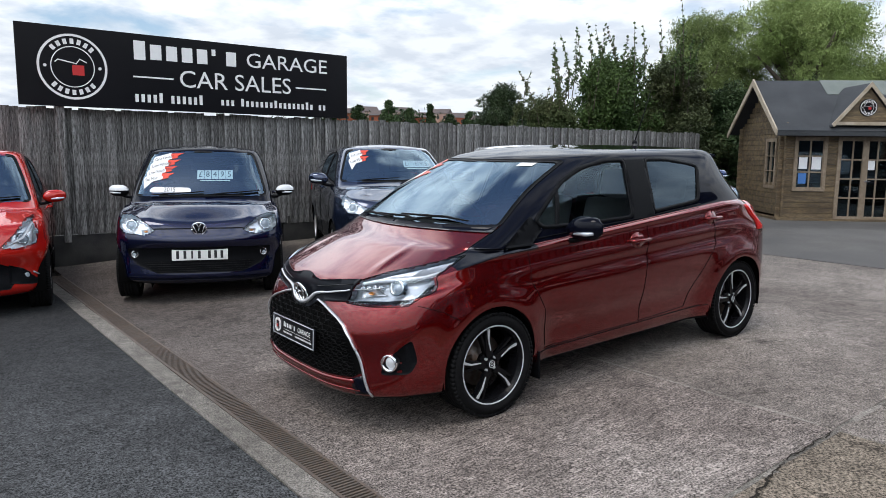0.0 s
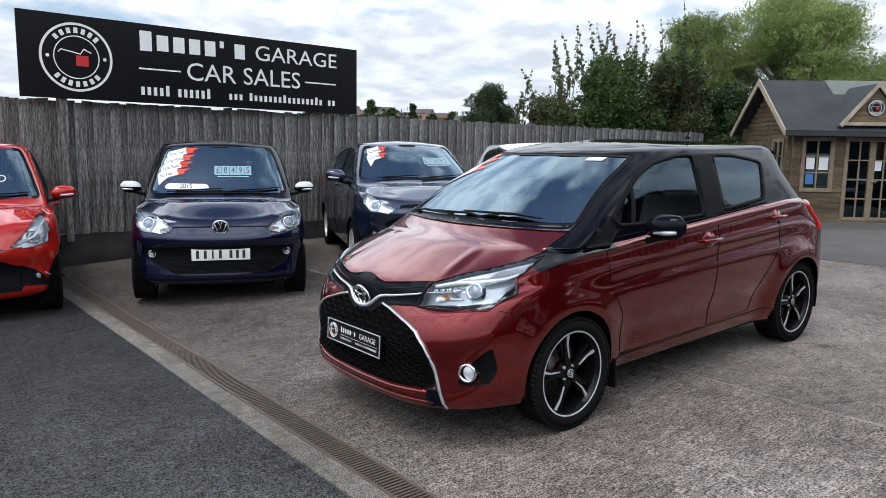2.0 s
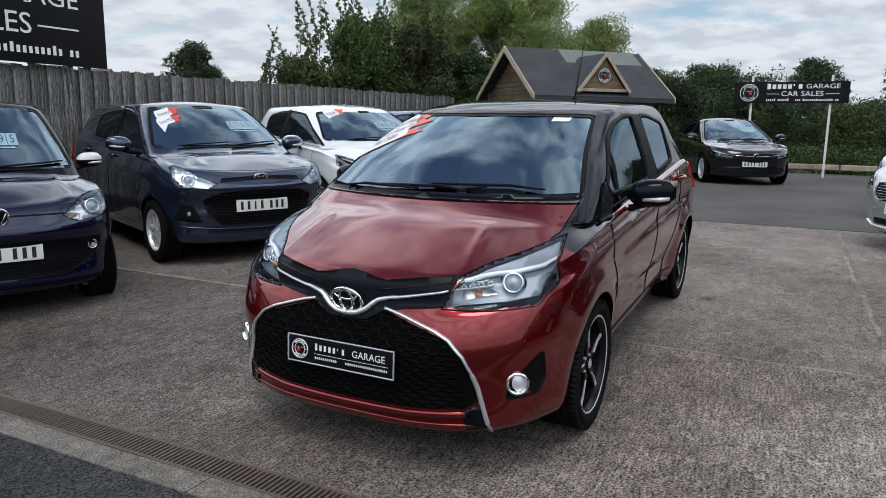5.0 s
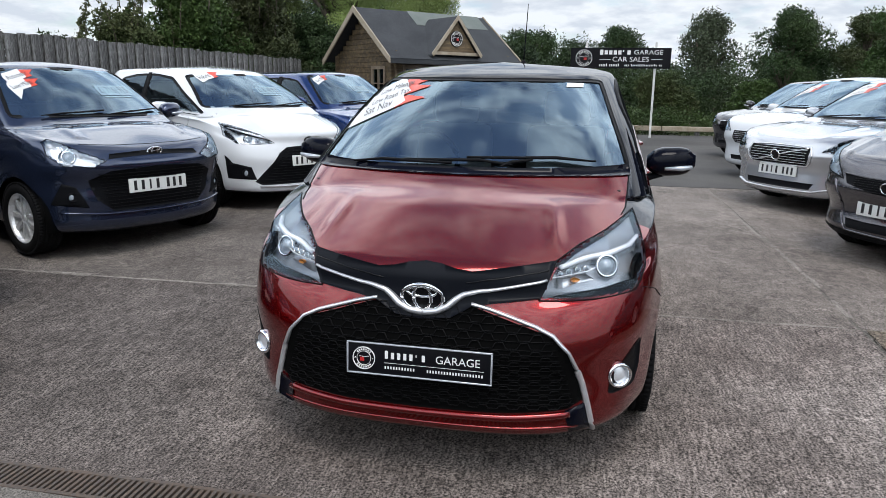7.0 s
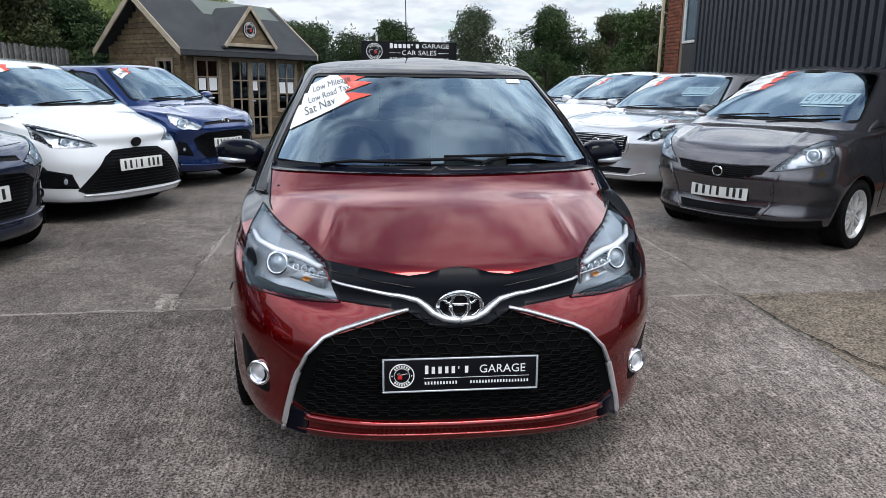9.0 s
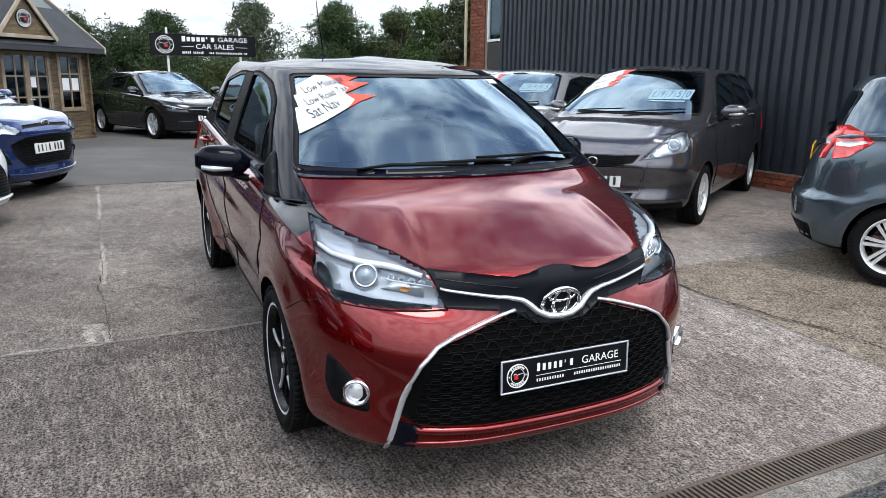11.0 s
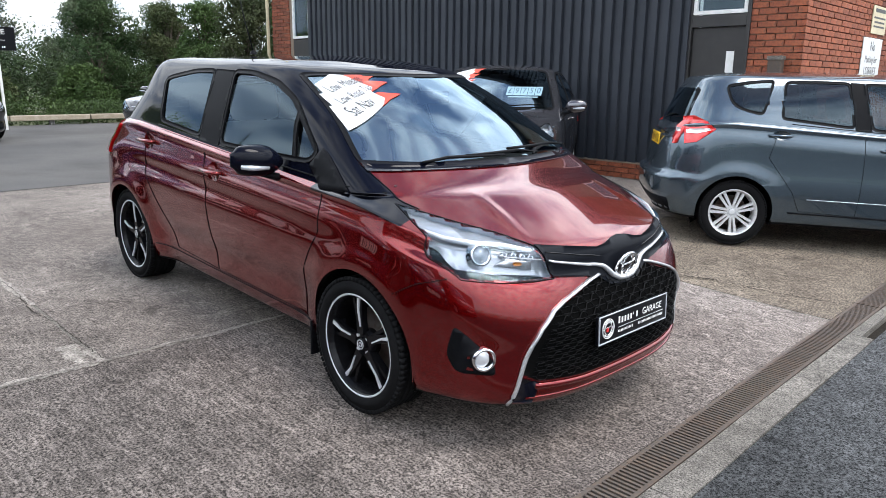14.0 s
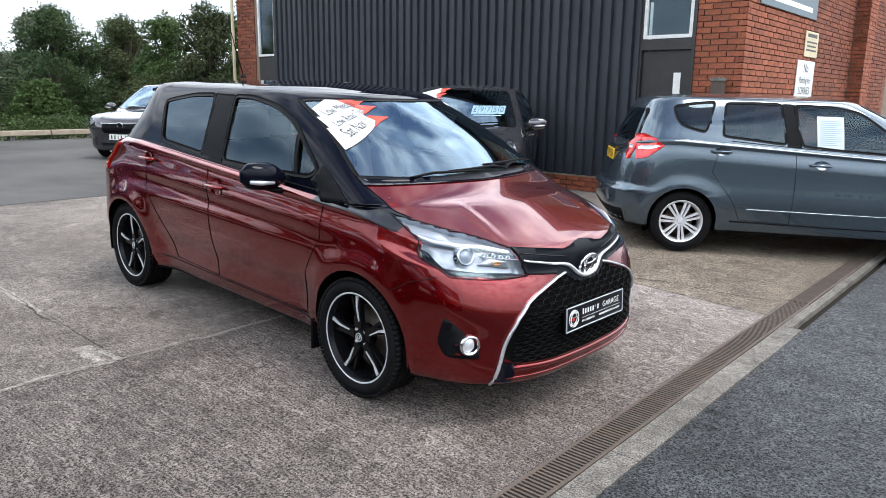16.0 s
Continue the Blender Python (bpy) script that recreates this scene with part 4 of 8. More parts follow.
def build_car(name, m, label, P, S, group="cars for sale"):
    """One parked car from its lengths P and its own features S."""
    car = thing(name, m, label, "car", group)
    W, H, xs, zs, xt, zt = P["W"], P["H"], P["xs"], P["zs"], P["xt"], P["zt"]
    xb, xc = P["xb"], P["xc"]
    wb, R = P["wb"] / 2, P["R"]
    col = S["paint"]
    roof = S.get("roof", col)
    fine = S.get("fine", 0.03)
    sh = Shell(P, S.get("n", 96), fine, S.get("shape"))
    bx = lambda x: P["zb1"] + (P["zb2"] - P["zb1"]) * (xs - 0.36 - x) / (xs - 0.36 - (P["xg"] + 0.5))
    ap = lambda z: xs - P.get("apo", 0.2) + (P.get("xtc", xt - 0.12) - xs + 0.2) * (z - zs) / (zt - zs)
    zw = P.get("zts", zt - 0.035) + 0.03
    wbw, wtw = W * P.get("gw", 0.915) * 0.92, P["rw"] * 0.9
    # glass
    zl = zs + 0.006
    screen = [(-wbw, zl), (-wbw * 0.5, zl + 0.002), (0, zl + 0.003), (wbw * 0.5, zl + 0.002), (wbw, zl), ((wbw + wtw) / 2 * 1.012, (zl + zt - 0.025) / 2), (wtw, zt - 0.03), (0, zt - 0.008), (-wtw, zt - 0.03), (-(wbw + wtw) / 2 * 1.012, (zl + zt - 0.025) / 2)]
    front = [(xb + 0.045, bx(xb) + 0.03), (ap(bx(xs)) - 0.19, bx(xs - 0.5) + 0.028), (ap(1.2) - 0.11, 1.2), (ap(zw - 0.10) - 0.15, zw - 0.095), (xb + 0.2, zw - 0.062), (xb + 0.03, zw - 0.055)]
    rear = [(xb - 0.05, bx(xb) + 0.035), (xb - 0.035, zw - 0.055), ((xb + xc) / 2, zw - 0.065), (xc + 0.03, zw - 0.10), (xc - 0.04, zw - 0.15), (xc + 0.04, bx(xc) + 0.04)]
    screen, front, rear = S.get("screen", screen), S.get("front_side", front), S.get("rear_side", rear)
    if S.get("seams"):
        for s in (1, -1):
            dark = bmesh.new()
            xd = P["xd"]
            for line in ([(xd + 0.14, bx(xd) - 0.02), (xd + 0.13, 0.75), (xd, 0.55), (xd - 0.03, 0.30), (xb + 0.02, 0.315)], [(xb, bx(xb) + 0.0), (xb + 0.02, 0.7), (xb + 0.02, 0.315)],
                         [(xb + 0.02, 0.315), (xc + 0.18, 0.335), (xc + 0.10, 0.50), (xc - 0.12, 0.78), (xc - 0.06, bx(xc) + 0.0)]):
                sh.strip("side", line, 0.0035, s, off=0.0, bm=dark, n=8)
            part("door_seam", dark, PLASTIC, car)
            for hx, hz in S.get("handles", ((xb + 0.16, bx(xb) - 0.085), (xc + 0.0, bx(xc) - 0.10))):
                p, nn = sh.at("side", hx, hz, s)
                hb = bmesh.new()
                add_tube(hb, [(hx - 0.095, p.y - 0.002 * s, hz), (hx - 0.075, p.y + 0.03 * s, hz), (hx, p.y + 0.036 * s, hz), (hx + 0.075, p.y + 0.03 * s, hz), (hx + 0.095, p.y - 0.002 * s, hz)], [0.012, 0.016, 0.016, 0.016, 0.012], 8, 0.75)
                h = part("door_handle", hb, S.get("handle", col), car)
                part("handle_recess", sh.patch("side", ellipse(hx + 0.01, hz, *S.get("recess_size", (0.075, 0.042)), 20), s, off=0.0015, step=0.06, skirt=0.003), S.get("recess", col), h)
    window(car, sh, "front", screen, 1, SCREEN, S.get("rim_w", 0.02), "windscreen")
    for s in (1, -1):
        window(car, sh, "side", front, s, S.get("front_tint", S.get("tint", TINT)), flat=S.get("flat", 0))
        window(car, sh, "side", rear, s, S.get("tint", TINT), flat=S.get("flat", 0))
        if S.get("quarter"):
            window(car, sh, "side", S["quarter"], s, S.get("tint", TINT))
        if S.get("divider"):
            d = S["divider"]
            part("window_divider", sh.patch("side", d, s, off=0.005, step=0.03), PLASTIC, car)
        for q in S.get("pillars", ([(xb - 0.05, bx(xb) + 0.015), (xb + 0.045, bx(xb) + 0.015), (xb + 0.035, zw - 0.045), (xb - 0.04, zw - 0.045)],)):
            part("door_pillar", sh.patch("side", q, s, off=S.get("pillar_off", 0.0075), step=0.025, skirt=0.012), PLASTIC, car)
        part("window_ledge", sh.strip("side", [(ap(bx(xs)) - 0.1, bx(xs - 0.4) + 0.012), (xb, bx(xb) + 0.014), (xc + 0.04, bx(xc) + 0.02)], 0.006, s, off=0.0, n=8), PLASTIC, car)
    rgw = S.get("rgw", 0.66)
    rg = [(-W * rgw, P["zg"] + 0.04), (W * rgw, P["zg"] + 0.04), (P["rw"] * 0.86, zw - 0.125), (-P["rw"] * 0.86, zw - 0.125)]
    window(car, sh, "rear", rg, 1, TINT, 0.03, "rear_window")
    # lamps, grilles and trim
    for s in (1, -1):
        lamp_front(car, sh, S["lamp"], s, S["proj"], strip=S.get("strip"), amber=S.get("amber"), dark=S.get("dark_lamp", True), black=S.get("lamp_black", ()), brow=S.get("lamp_brow"), under=S.get("lamp_under"), lining=S.get("lamp_bowl"))
        tl = S.get("tail", [(W * 0.72, P["zg"] - 0.28), (W * 0.99, P["zg"] - 0.22), (W * 0.95, P["zg"] - 0.02), (W * 0.76, P["zg"] - 0.02)])
        part("tail_light", sh.patch("rear", tl if s > 0 else mirror_poly(tl), off=0.012, step=0.05, skirt=0.02), LAMP_RED, car)
        if S.get("tail_side"):
            part("tail_light", sh.patch("side", S["tail_side"], s, off=0.012, step=0.05, skirt=0.02), LAMP_RED, car)
            part("tail_lens", sh.patch("side", S["tail_lens"], s, off=0.015, step=0.05, skirt=0.01), LAMP_WHITE, car)
            tr = S["tail_rear_lens"]
            part("tail_lens", sh.patch("rear", tr if s > 0 else mirror_poly(tr), off=0.015, step=0.05, skirt=0.01), LAMP_WHITE, car)
        for fa, fz, fr in S.get("fog", ()):
            p, nn = sh.at("front", fa * s, fz)
            fb = bmesh.new()
            mm = Matrix.Translation((p.x + S.get("fog_out", -0.012), p.y, p.z)) @ Matrix.Rotation(radians(-90 + S.get("fog_turn", 14) * s), 4, "Z")
            add_lathe(fb, [(fr * 0.76, 0.006), (fr * 0.82, 0.022), (fr, 0.024), (fr * 1.06, 0.01), (fr * 1.06, -0.02)], 28, m=mm)
            fo = part("fog_light", fb, S.get("fog_ring", PLASTIC), car)
            fb = bmesh.new()
            add_lathe(fb, [(0.0, 0.016), (fr * 0.4, 0.015), (fr * 0.78, 0.006)], 24, m=mm)
            part("fog_lens", fb, LENS if S.get("fog_dark") else REFLECTOR, fo)
    for nm, poly, mt, off in S.get("panels", ()):
        part(nm, sh.patch("front", poly, off=off, step=0.025, skirt=0.015), mt, car)
    for nm, pts, r, mt, off in S.get("rods", ()) or ():
        part(nm, sh.strip("front", pts, r, off=off, n=8), mt, car)
    if S.get("mesh"):
        z0, z1, half, nrow = S["mesh"]
        for k in range(nrow):
            z = z0 + (z1 - z0) * (k + 0.5) / nrow
            part("grille_bar", sh.strip("front", [(-half(z), z), (0, z), (half(z), z)], 0.004, off=0.006, n=10), S.get("mesh_paint", GRILLE), car)
    bz, ba, bb, bmat = S["badge"]
    p, nn = sh.at("front", 0, bz)
    bg = bmesh.new()
    mm = Matrix.Translation((p.x + S.get("badge_out", 0.02), 0, bz)) @ Matrix.Rotation(radians(-90), 4, "Z") @ Matrix.Rotation(radians(-S.get("badge_lean", 12)), 4, "X")
    for ra, rb in ((ba, bb), (ba * 0.42, bb * 0.95)) if S.get("badge_inner", True) else ((ba, bb),):
        add_tube(bg, [mm @ Vector((ra * math.cos(t), 0, rb * math.sin(t))) for t in (2 * math.pi * k / 32 for k in range(33))], bb * 0.15, 8, 0.8)
    if S.get("badge_inner", True):
        add_tube(bg, [mm @ Vector((ba * 0.72 * math.cos(t), 0, bb * 0.45 + bb * 0.38 * math.sin(t))) for t in (2 * math.pi * k / 24 for k in range(25))], bb * 0.13, 8, 0.8)
    if S.get("badge_zig"):
        add_tube(bg, [mm @ Vector((ba * u, 0, bb * v)) for u, v in ((-0.8, 0.45), (-0.36, -0.75), (0, 0.05), (0.36, -0.75), (0.8, 0.45))], bb * 0.11, 6, 0.8)
        add_tube(bg, [mm @ Vector((ba * u, 0, bb * v)) for u, v in ((-0.34, 0.85), (0, 0.18), (0.34, 0.85))], bb * 0.11, 6, 0.8)
    bo = part("badge", bg, bmat, car)
    bg = bmesh.new()
    add_lathe(bg, [(0.0, 0.004), (ba, 0.0)], 28, m=mm @ Matrix.Diagonal((1, 1, bb / ba, 1)))
    part("badge_disc", bg, S.get("badge_fill", TRIM_GLOSS), bo)
    if S.get("plate_z"):
        plate(car, sh, S["plate_z"])
    if S.get("rear_plate_z"):
        plate(car, sh, S["rear_plate_z"], True)
    if S.get("price"):
        price(car, sh, *S["price"])
    if S.get("flash"):
        flash(car, sh, *S["flash"])
    for s in (1, -1):
        mx, my, mz = S["mirror"]
        wing_mirror(car, mx, my * s, mz, S.get("mirror_paint", col), s, size=S.get("mirror_size", 1.0), under=S.get("mirror_under", False))
    # wipers lie on the foot of the windscreen
    for (a0, b0, a1, b1) in S.get("wipers", [(-0.5, zs + 0.01, 0.02, zs + 0.045), (0.03, zs + 0.012, 0.58, zs + 0.05)]):
        part("wiper", sh.strip("front", [(a0, b0), (a0 + (a1 - a0) * 0.3, b0 + 0.015), (a1, b1)], [0.007, 0.013, 0.010], off=0.02, n=6), PLASTIC, car)
    if S.get("extra"):
        S["extra"](car, sh, P)
    # wheels and their wells
    ra = S.get("arch", R * 1.13)
    for x in (wb, -wb):
        sh.arch(x, R + 0.005, ra)
        for s in (1, -1):
            add_wheel(car, x, (W - 0.015 if x > 0 else W - 0.04) * s, R, S.get("rim", R * 0.71), S.get("wheel", "five"))
            wl = bmesh.new()
            add_lathe(wl, [(ra + 0.012, s * (W * 0.965)), (ra + 0.015, s * W * 0.6), (0.1, s * W * 0.55)], 24, m=Matrix.Translation((x, 0, R)))
            bmesh.ops.delete(wl, geom=[f for f in wl.faces if f.calc_center_median().z < 0.2], context="FACES")
            part("wheel_well", wl, LINER, car)
    g0 = sh.belt

    def split(c, lv):
        if lv < 2.0:
            return ("underbody", S.get("skirt", PLASTIC), "")
        if lv > g0:
            if c.z < S.get("cowl", 0) and c.x > 1.1 and abs(c.y) < 0.72:
                return ("bonnet", col, "")
            if lv > g0 + 1.9:
                return ("roof", roof, S.get("roof_label", ""))
            return ("pillar_panel", S.get("pillar", roof), "")
        if c.x > xs - 0.3 and lv > g0 - 3.0 and abs(c.y) < W * 0.80:
            return ("bonnet", col, "")
        if c.x > wb + 0.12:
            return ("front_bumper", col, "")
        if c.x < -wb - 0.25:
            return ("rear_bumper" if c.z < 0.62 else "tailgate", col, "")
        if abs(c.y) > 0.5 and lv > 3 and xb < c.x < P["xd"]:
            return ("front_door", col, "", c.y > 0)
        if abs(c.y) > 0.5 and lv > 3 and xc + 0.1 < c.x <= xb:
            return ("rear_door", col, "", c.y > 0)
        return ("body", col, "")
    sh.finish(car, split)
    interior(car, P)
    return car


# ---- lie of the ground ----
def ground_z(x):
    """Height of the yard: level tarmac, a channel, then concrete that rises gently away from it."""
    return smooth_curve([(1.3, 0.0), (1.66, 0.0), (2.7, 0.045), (4.0, 0.09), (5.2, 0.125), (7.0, 0.15), (9.6, 0.165), (30, 0.18)], x)


def stand(x, y, turn, wb=2.4):
    """The pose of a car whose middle stands at x, y and whose nose points along turn degrees."""
    c = math.cos(radians(turn))
    zf, zr = ground_z(x + c * wb / 2), ground_z(x - c * wb / 2)
    return pose(x, y, (zf + zr) / 2, 0, -math.degrees(math.atan2(zf - zr, wb)), turn)


def nose_at(x, y, turn, xf, wb=2.4):
    """The same from the place of the middle of its front bumper."""
    c, s = math.cos(radians(turn)), math.sin(radians(turn))
    return stand(x - c * xf, y - s * xf, turn, wb)

# ---- place materials ----
def concrete(name, dark, pale, speck=1.0, brush=0.3, grit=60.0, y_fade=0.0):
    """Weathered concrete: broad stains, mottling, gritty specks and faint brush lines, with fine relief."""
    m = bpy.data.materials.new(name)
    m.use_nodes = True
    t = m.node_tree
    N, K = t.nodes.new, t.links.new
    b = t.nodes["Principled BSDF"]
    b.inputs["Roughness"].default_value = 0.88
    b.inputs["Specular IOR Level"].default_value = 0.12
    co = N("ShaderNodeTexCoord")

    def layer(scale, detail, rough, lo, hi, p0, p1, stretch=(1, 1, 1), distort=0.0):
        mp = N("ShaderNodeMapping")
        mp.inputs["Scale"].default_value = stretch
        K(co.outputs["Object"], mp.inputs["Vector"])
        n = N("ShaderNodeTexNoise")
        n.inputs["Scale"].default_value, n.inputs["Detail"].default_value = scale, detail
        n.inputs["Roughness"].default_value, n.inputs["Distortion"].default_value = rough, distort
        K(mp.outputs[0], n.inputs["Vector"])
        r = N("ShaderNodeMapRange")
        r.inputs["From Min"].default_value, r.inputs["From Max"].default_value = p0, p1
        r.inputs["To Min"].default_value, r.inputs["To Max"].default_value = lo, hi
        K(n.outputs["Fac"], r.inputs[0])
        return r.outputs[0], n.outputs["Fac"]
    broad, _ = layer(0.42, 7, 0.6, 0, 1, 0.36, 0.64, distort=0.5)
    mid, _ = layer(4.5, 8, 0.7, 0.80, 1.20, 0.34, 0.66)
    fine, grain = layer(grit, 5, 0.75, 1 - 0.52 * speck, 1 + 0.52 * speck, 0.41, 0.59)
    blot, _ = layer(19, 7, 0.7, 0.74, 1.26, 0.36, 0.64, distort=0.3)
    lines, _ = layer(9, 4, 0.6, 1 - brush, 1 + brush, 0.34, 0.66, stretch=(1, 9, 1))
    spots, _ = layer(2.3, 9, 0.65, 1.0, 0.55, 0.60, 0.70, distort=0.8)
    scab, _ = layer(7.0, 9, 0.7, 0.0, 0.55, 0.64, 0.72)
    x = N("ShaderNodeMix")
    x.data_type = "RGBA"
    x.inputs["A"].default_value, x.inputs["B"].default_value = (*dark, 1), (*pale, 1)
    K(broad, x.inputs["Factor"])
    y = N("ShaderNodeMix")
    y.data_type = "RGBA"
    K(scab, y.inputs["Factor"])
    K(x.outputs["Result"], y.inputs["A"])
    y.inputs["B"].default_value = (pale[0] * 1.5, pale[1] * 1.5, pale[2] * 1.5, 1)
    last = None
    for f in (mid, blot, fine, lines, spots):
        if last is None:
            last = f
            continue
        mu = N("ShaderNodeMath")
        mu.operation = "MULTIPLY"
        K(last, mu.inputs[0])
        K(f, mu.inputs[1])
        last = mu.outputs[0]
    if y_fade:        # brightness falls with rising Y from the workshop side, shifted by noise
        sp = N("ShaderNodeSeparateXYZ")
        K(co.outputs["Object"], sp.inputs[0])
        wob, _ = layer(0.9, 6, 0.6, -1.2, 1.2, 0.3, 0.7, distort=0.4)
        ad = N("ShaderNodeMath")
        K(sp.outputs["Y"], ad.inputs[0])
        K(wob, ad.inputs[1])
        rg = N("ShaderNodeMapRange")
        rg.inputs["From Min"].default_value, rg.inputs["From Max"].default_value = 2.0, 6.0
        rg.inputs["To Min"].default_value, rg.inputs["To Max"].default_value = 1 + 1.8 * y_fade, 1 - 1.5 * y_fade
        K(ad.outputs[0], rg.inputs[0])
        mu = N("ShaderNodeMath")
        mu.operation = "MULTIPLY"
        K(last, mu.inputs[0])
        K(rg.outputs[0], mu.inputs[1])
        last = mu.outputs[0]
    v = N("ShaderNodeVectorMath")
    v.operation = "SCALE"
    K(y.outputs["Result"], v.inputs[0])
    K(last, v.inputs["Scale"])
    K(v.outputs[0], b.inputs["Base Color"])
    bp = N("ShaderNodeBump")
    bp.inputs["Strength"].default_value = 0.8
    bp.inputs["Distance"].default_value = 0.0035
    K(grain, bp.inputs["Height"])
    K(bp.outputs[0], b.inputs["Normal"])
    return m


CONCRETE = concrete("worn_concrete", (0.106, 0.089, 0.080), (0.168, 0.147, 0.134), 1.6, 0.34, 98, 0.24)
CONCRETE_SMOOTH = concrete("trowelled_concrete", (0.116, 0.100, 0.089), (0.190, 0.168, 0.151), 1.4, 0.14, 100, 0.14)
CONCRETE_OLD = concrete("stony_old_concrete", (0.118, 0.096, 0.076), (0.190, 0.160, 0.127), 1.5, 0.05, 75)
CURB = concrete("concrete_edging", (0.120, 0.110, 0.098), (0.185, 0.170, 0.152), 1.1, 0.0, 110)
SCREED = concrete("pale_joint_mortar", (0.205, 0.186, 0.165), (0.285, 0.262, 0.235), 0.9, 0.0, 90)
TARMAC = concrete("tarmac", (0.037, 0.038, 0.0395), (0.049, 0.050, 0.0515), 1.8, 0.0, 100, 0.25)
TARMAC_OLD = mat("smooth_old_tarmac", (0.080, 0.078, 0.077), rough=0.9, spec=0.1, stain=(0.7, 0.68, 0.66), stain_scale=0.3, alt=(0.12, 0.115, 0.11), scale=0.5, fine=(0.055, 0.055, 0.055), fine_scale=60, fine_amt=0.4, bump=0.004, bump_scale=60)
GRASS_LAND = mat("far_field", (0.05, 0.075, 0.025), rough=0.95, alt=(0.09, 0.10, 0.045), scale=0.05, fine=(0.03, 0.05, 0.02), fine_scale=0.5)
RUST = mat("rusty_cast_iron", (0.085, 0.066, 0.055), rough=0.75, metal=0.2, alt=(0.08, 0.068, 0.06), scale=6, fine=(0.16, 0.10, 0.06), fine_scale=60, bump=0.002, per_piece=0.2)
DIRT = mat("dark_joint_dirt", (0.022, 0.019, 0.016), rough=0.95, spec=0.1, fine=(0.045, 0.038, 0.03), fine_scale=60, bump=0.004)
WOOD_GREY = mat("weathered_fence_wood", (0.105, 0.103, 0.101), rough=0.9, spec=0.1, alt=(0.315, 0.312, 0.305), scale=5, mixing=(0.38, 0.68), stretch=(7, 7, 0.45), fine=(0.028, 0.025, 0.023), fine_scale=30, fine_amt=0.85, bump=0.006, bump_scale=36, per_piece=0.5)
BASE_DARK = mat("dark_gravel_board", (0.020, 0.020, 0.021), rough=0.8, alt=(0.05, 0.048, 0.045), scale=3, bump=0.004)
LOG = mat("stained_log_boards", (0.180, 0.128, 0.066), rough=0.75, alt=(0.085, 0.062, 0.038), scale=3, stretch=(0.7, 3, 5), fine=(0.045, 0.03, 0.018), fine_scale=25, fine_amt=0.6, bump=0.004, per_piece=0.34, stain=(0.55, 0.5, 0.45), stain_scale=1.2)
FRAME_WOOD = mat("weathered_window_wood", (0.27, 0.215, 0.155), rough=0.7, alt=(0.19, 0.145, 0.10), scale=5, fine=(0.10, 0.06, 0.035), fine_scale=30, bump=0.002)
BARGE = mat("pale_bargeboard", (0.42, 0.36, 0.28), rough=0.7, alt=(0.30, 0.25, 0.18), scale=5, fine=(0.2, 0.16, 0.11), fine_scale=30, bump=0.003)
FELT = mat("roofing_felt", (0.028, 0.031, 0.035), rough=0.8, spec=0.2, alt=(0.042, 0.045, 0.05), scale=2, fine=(0.08, 0.085, 0.09), fine_scale=120, bump=0.003, bump_scale=120)
FELT_PALE = mat("pale_green_felt", (0.13, 0.15, 0.135), rough=0.8, alt=(0.10, 0.12, 0.11), scale=3, fine=(0.17, 0.18, 0.17), fine_scale=120, bump=0.003)
CLAD = mat("slate_cladding", (0.021, 0.025, 0.033), rough=0.45, spec=0.25, alt=(0.038, 0.043, 0.053), scale=1.2, stretch=(1, 1, 0.3), fine=(0.035, 0.038, 0.045), fine_scale=20, rough_var=0.12, bump=0.001)
BRICK = mat("red_brick", (0.235, 0.057, 0.026), rough=0.85, alt=(0.315, 0.095, 0.042), scale=7, fine=(0.10, 0.034, 0.022), fine_scale=40, fine_amt=0.75, bump=0.005, bump_scale=60, per_piece=0.45)
MORTAR = mat("pale_mortar", (0.21, 0.16, 0.12), rough=0.95, fine=(0.12, 0.09, 0.07), fine_scale=60, bump=0.004)
DOOR_DARK = mat("dark_painted_door", (0.016, 0.015, 0.015), rough=0.45, alt=(0.024, 0.022, 0.021), scale=5, bump=0.001)
FRAME_WHITE = mat("white_painted_frame", (0.72, 0.72, 0.70), rough=0.45, alt=(0.6, 0.6, 0.57), scale=9)
PANE = glass("window_pane", (0.5, 0.55, 0.55), 1.7)
# dark grey that paints in the dimness of rooms behind the panes
ROOM_SHADE = mat("painted_room_shade", (0.10, 0.11, 0.12), rough=0.9, alt=(0.16, 0.17, 0.18), scale=1.5)
SIGN_BLACK = mat("black_sign_panel", (0.0035, 0.0035, 0.005), rough=0.3, spec=0.2, alt=(0.005, 0.005, 0.007), scale=2)
SIGN_RED = mat("red_sign_paint", (0.5, 0.02, 0.02), rough=0.4)
SIGN_GREY = mat("grey_blue_sign_panel", (0.10, 0.14, 0.17), rough=0.4, alt=(0.12, 0.16, 0.19), scale=3)
SIGN_CREAM = mat("cream_sign", (0.62, 0.55, 0.38), rough=0.5, alt=(0.55, 0.47, 0.3), scale=10)
POST_WHITE = mat("white_painted_post", (0.7, 0.7, 0.69), rough=0.45, alt=(0.6, 0.6, 0.58), scale=4)
PAPER = mat("white_paper", (0.75, 0.76, 0.77), rough=0.7, fine=(0.5, 0.5, 0.52), fine_scale=70, fine_amt=0.3)
PAPER_DIM = mat("paper_behind_glass", (0.50, 0.54, 0.56), rough=0.7, fine=(0.45, 0.49, 0.51), fine_scale=40)
PAPER_BLUE = mat("blue_paper", (0.05, 0.16, 0.42), rough=0.6)
LEAF = mat("leaves", (0.032, 0.064, 0.013), rough=0.6, alt=(0.056, 0.095, 0.022), scale=0.6, per_piece=0.5, spec=0.3)
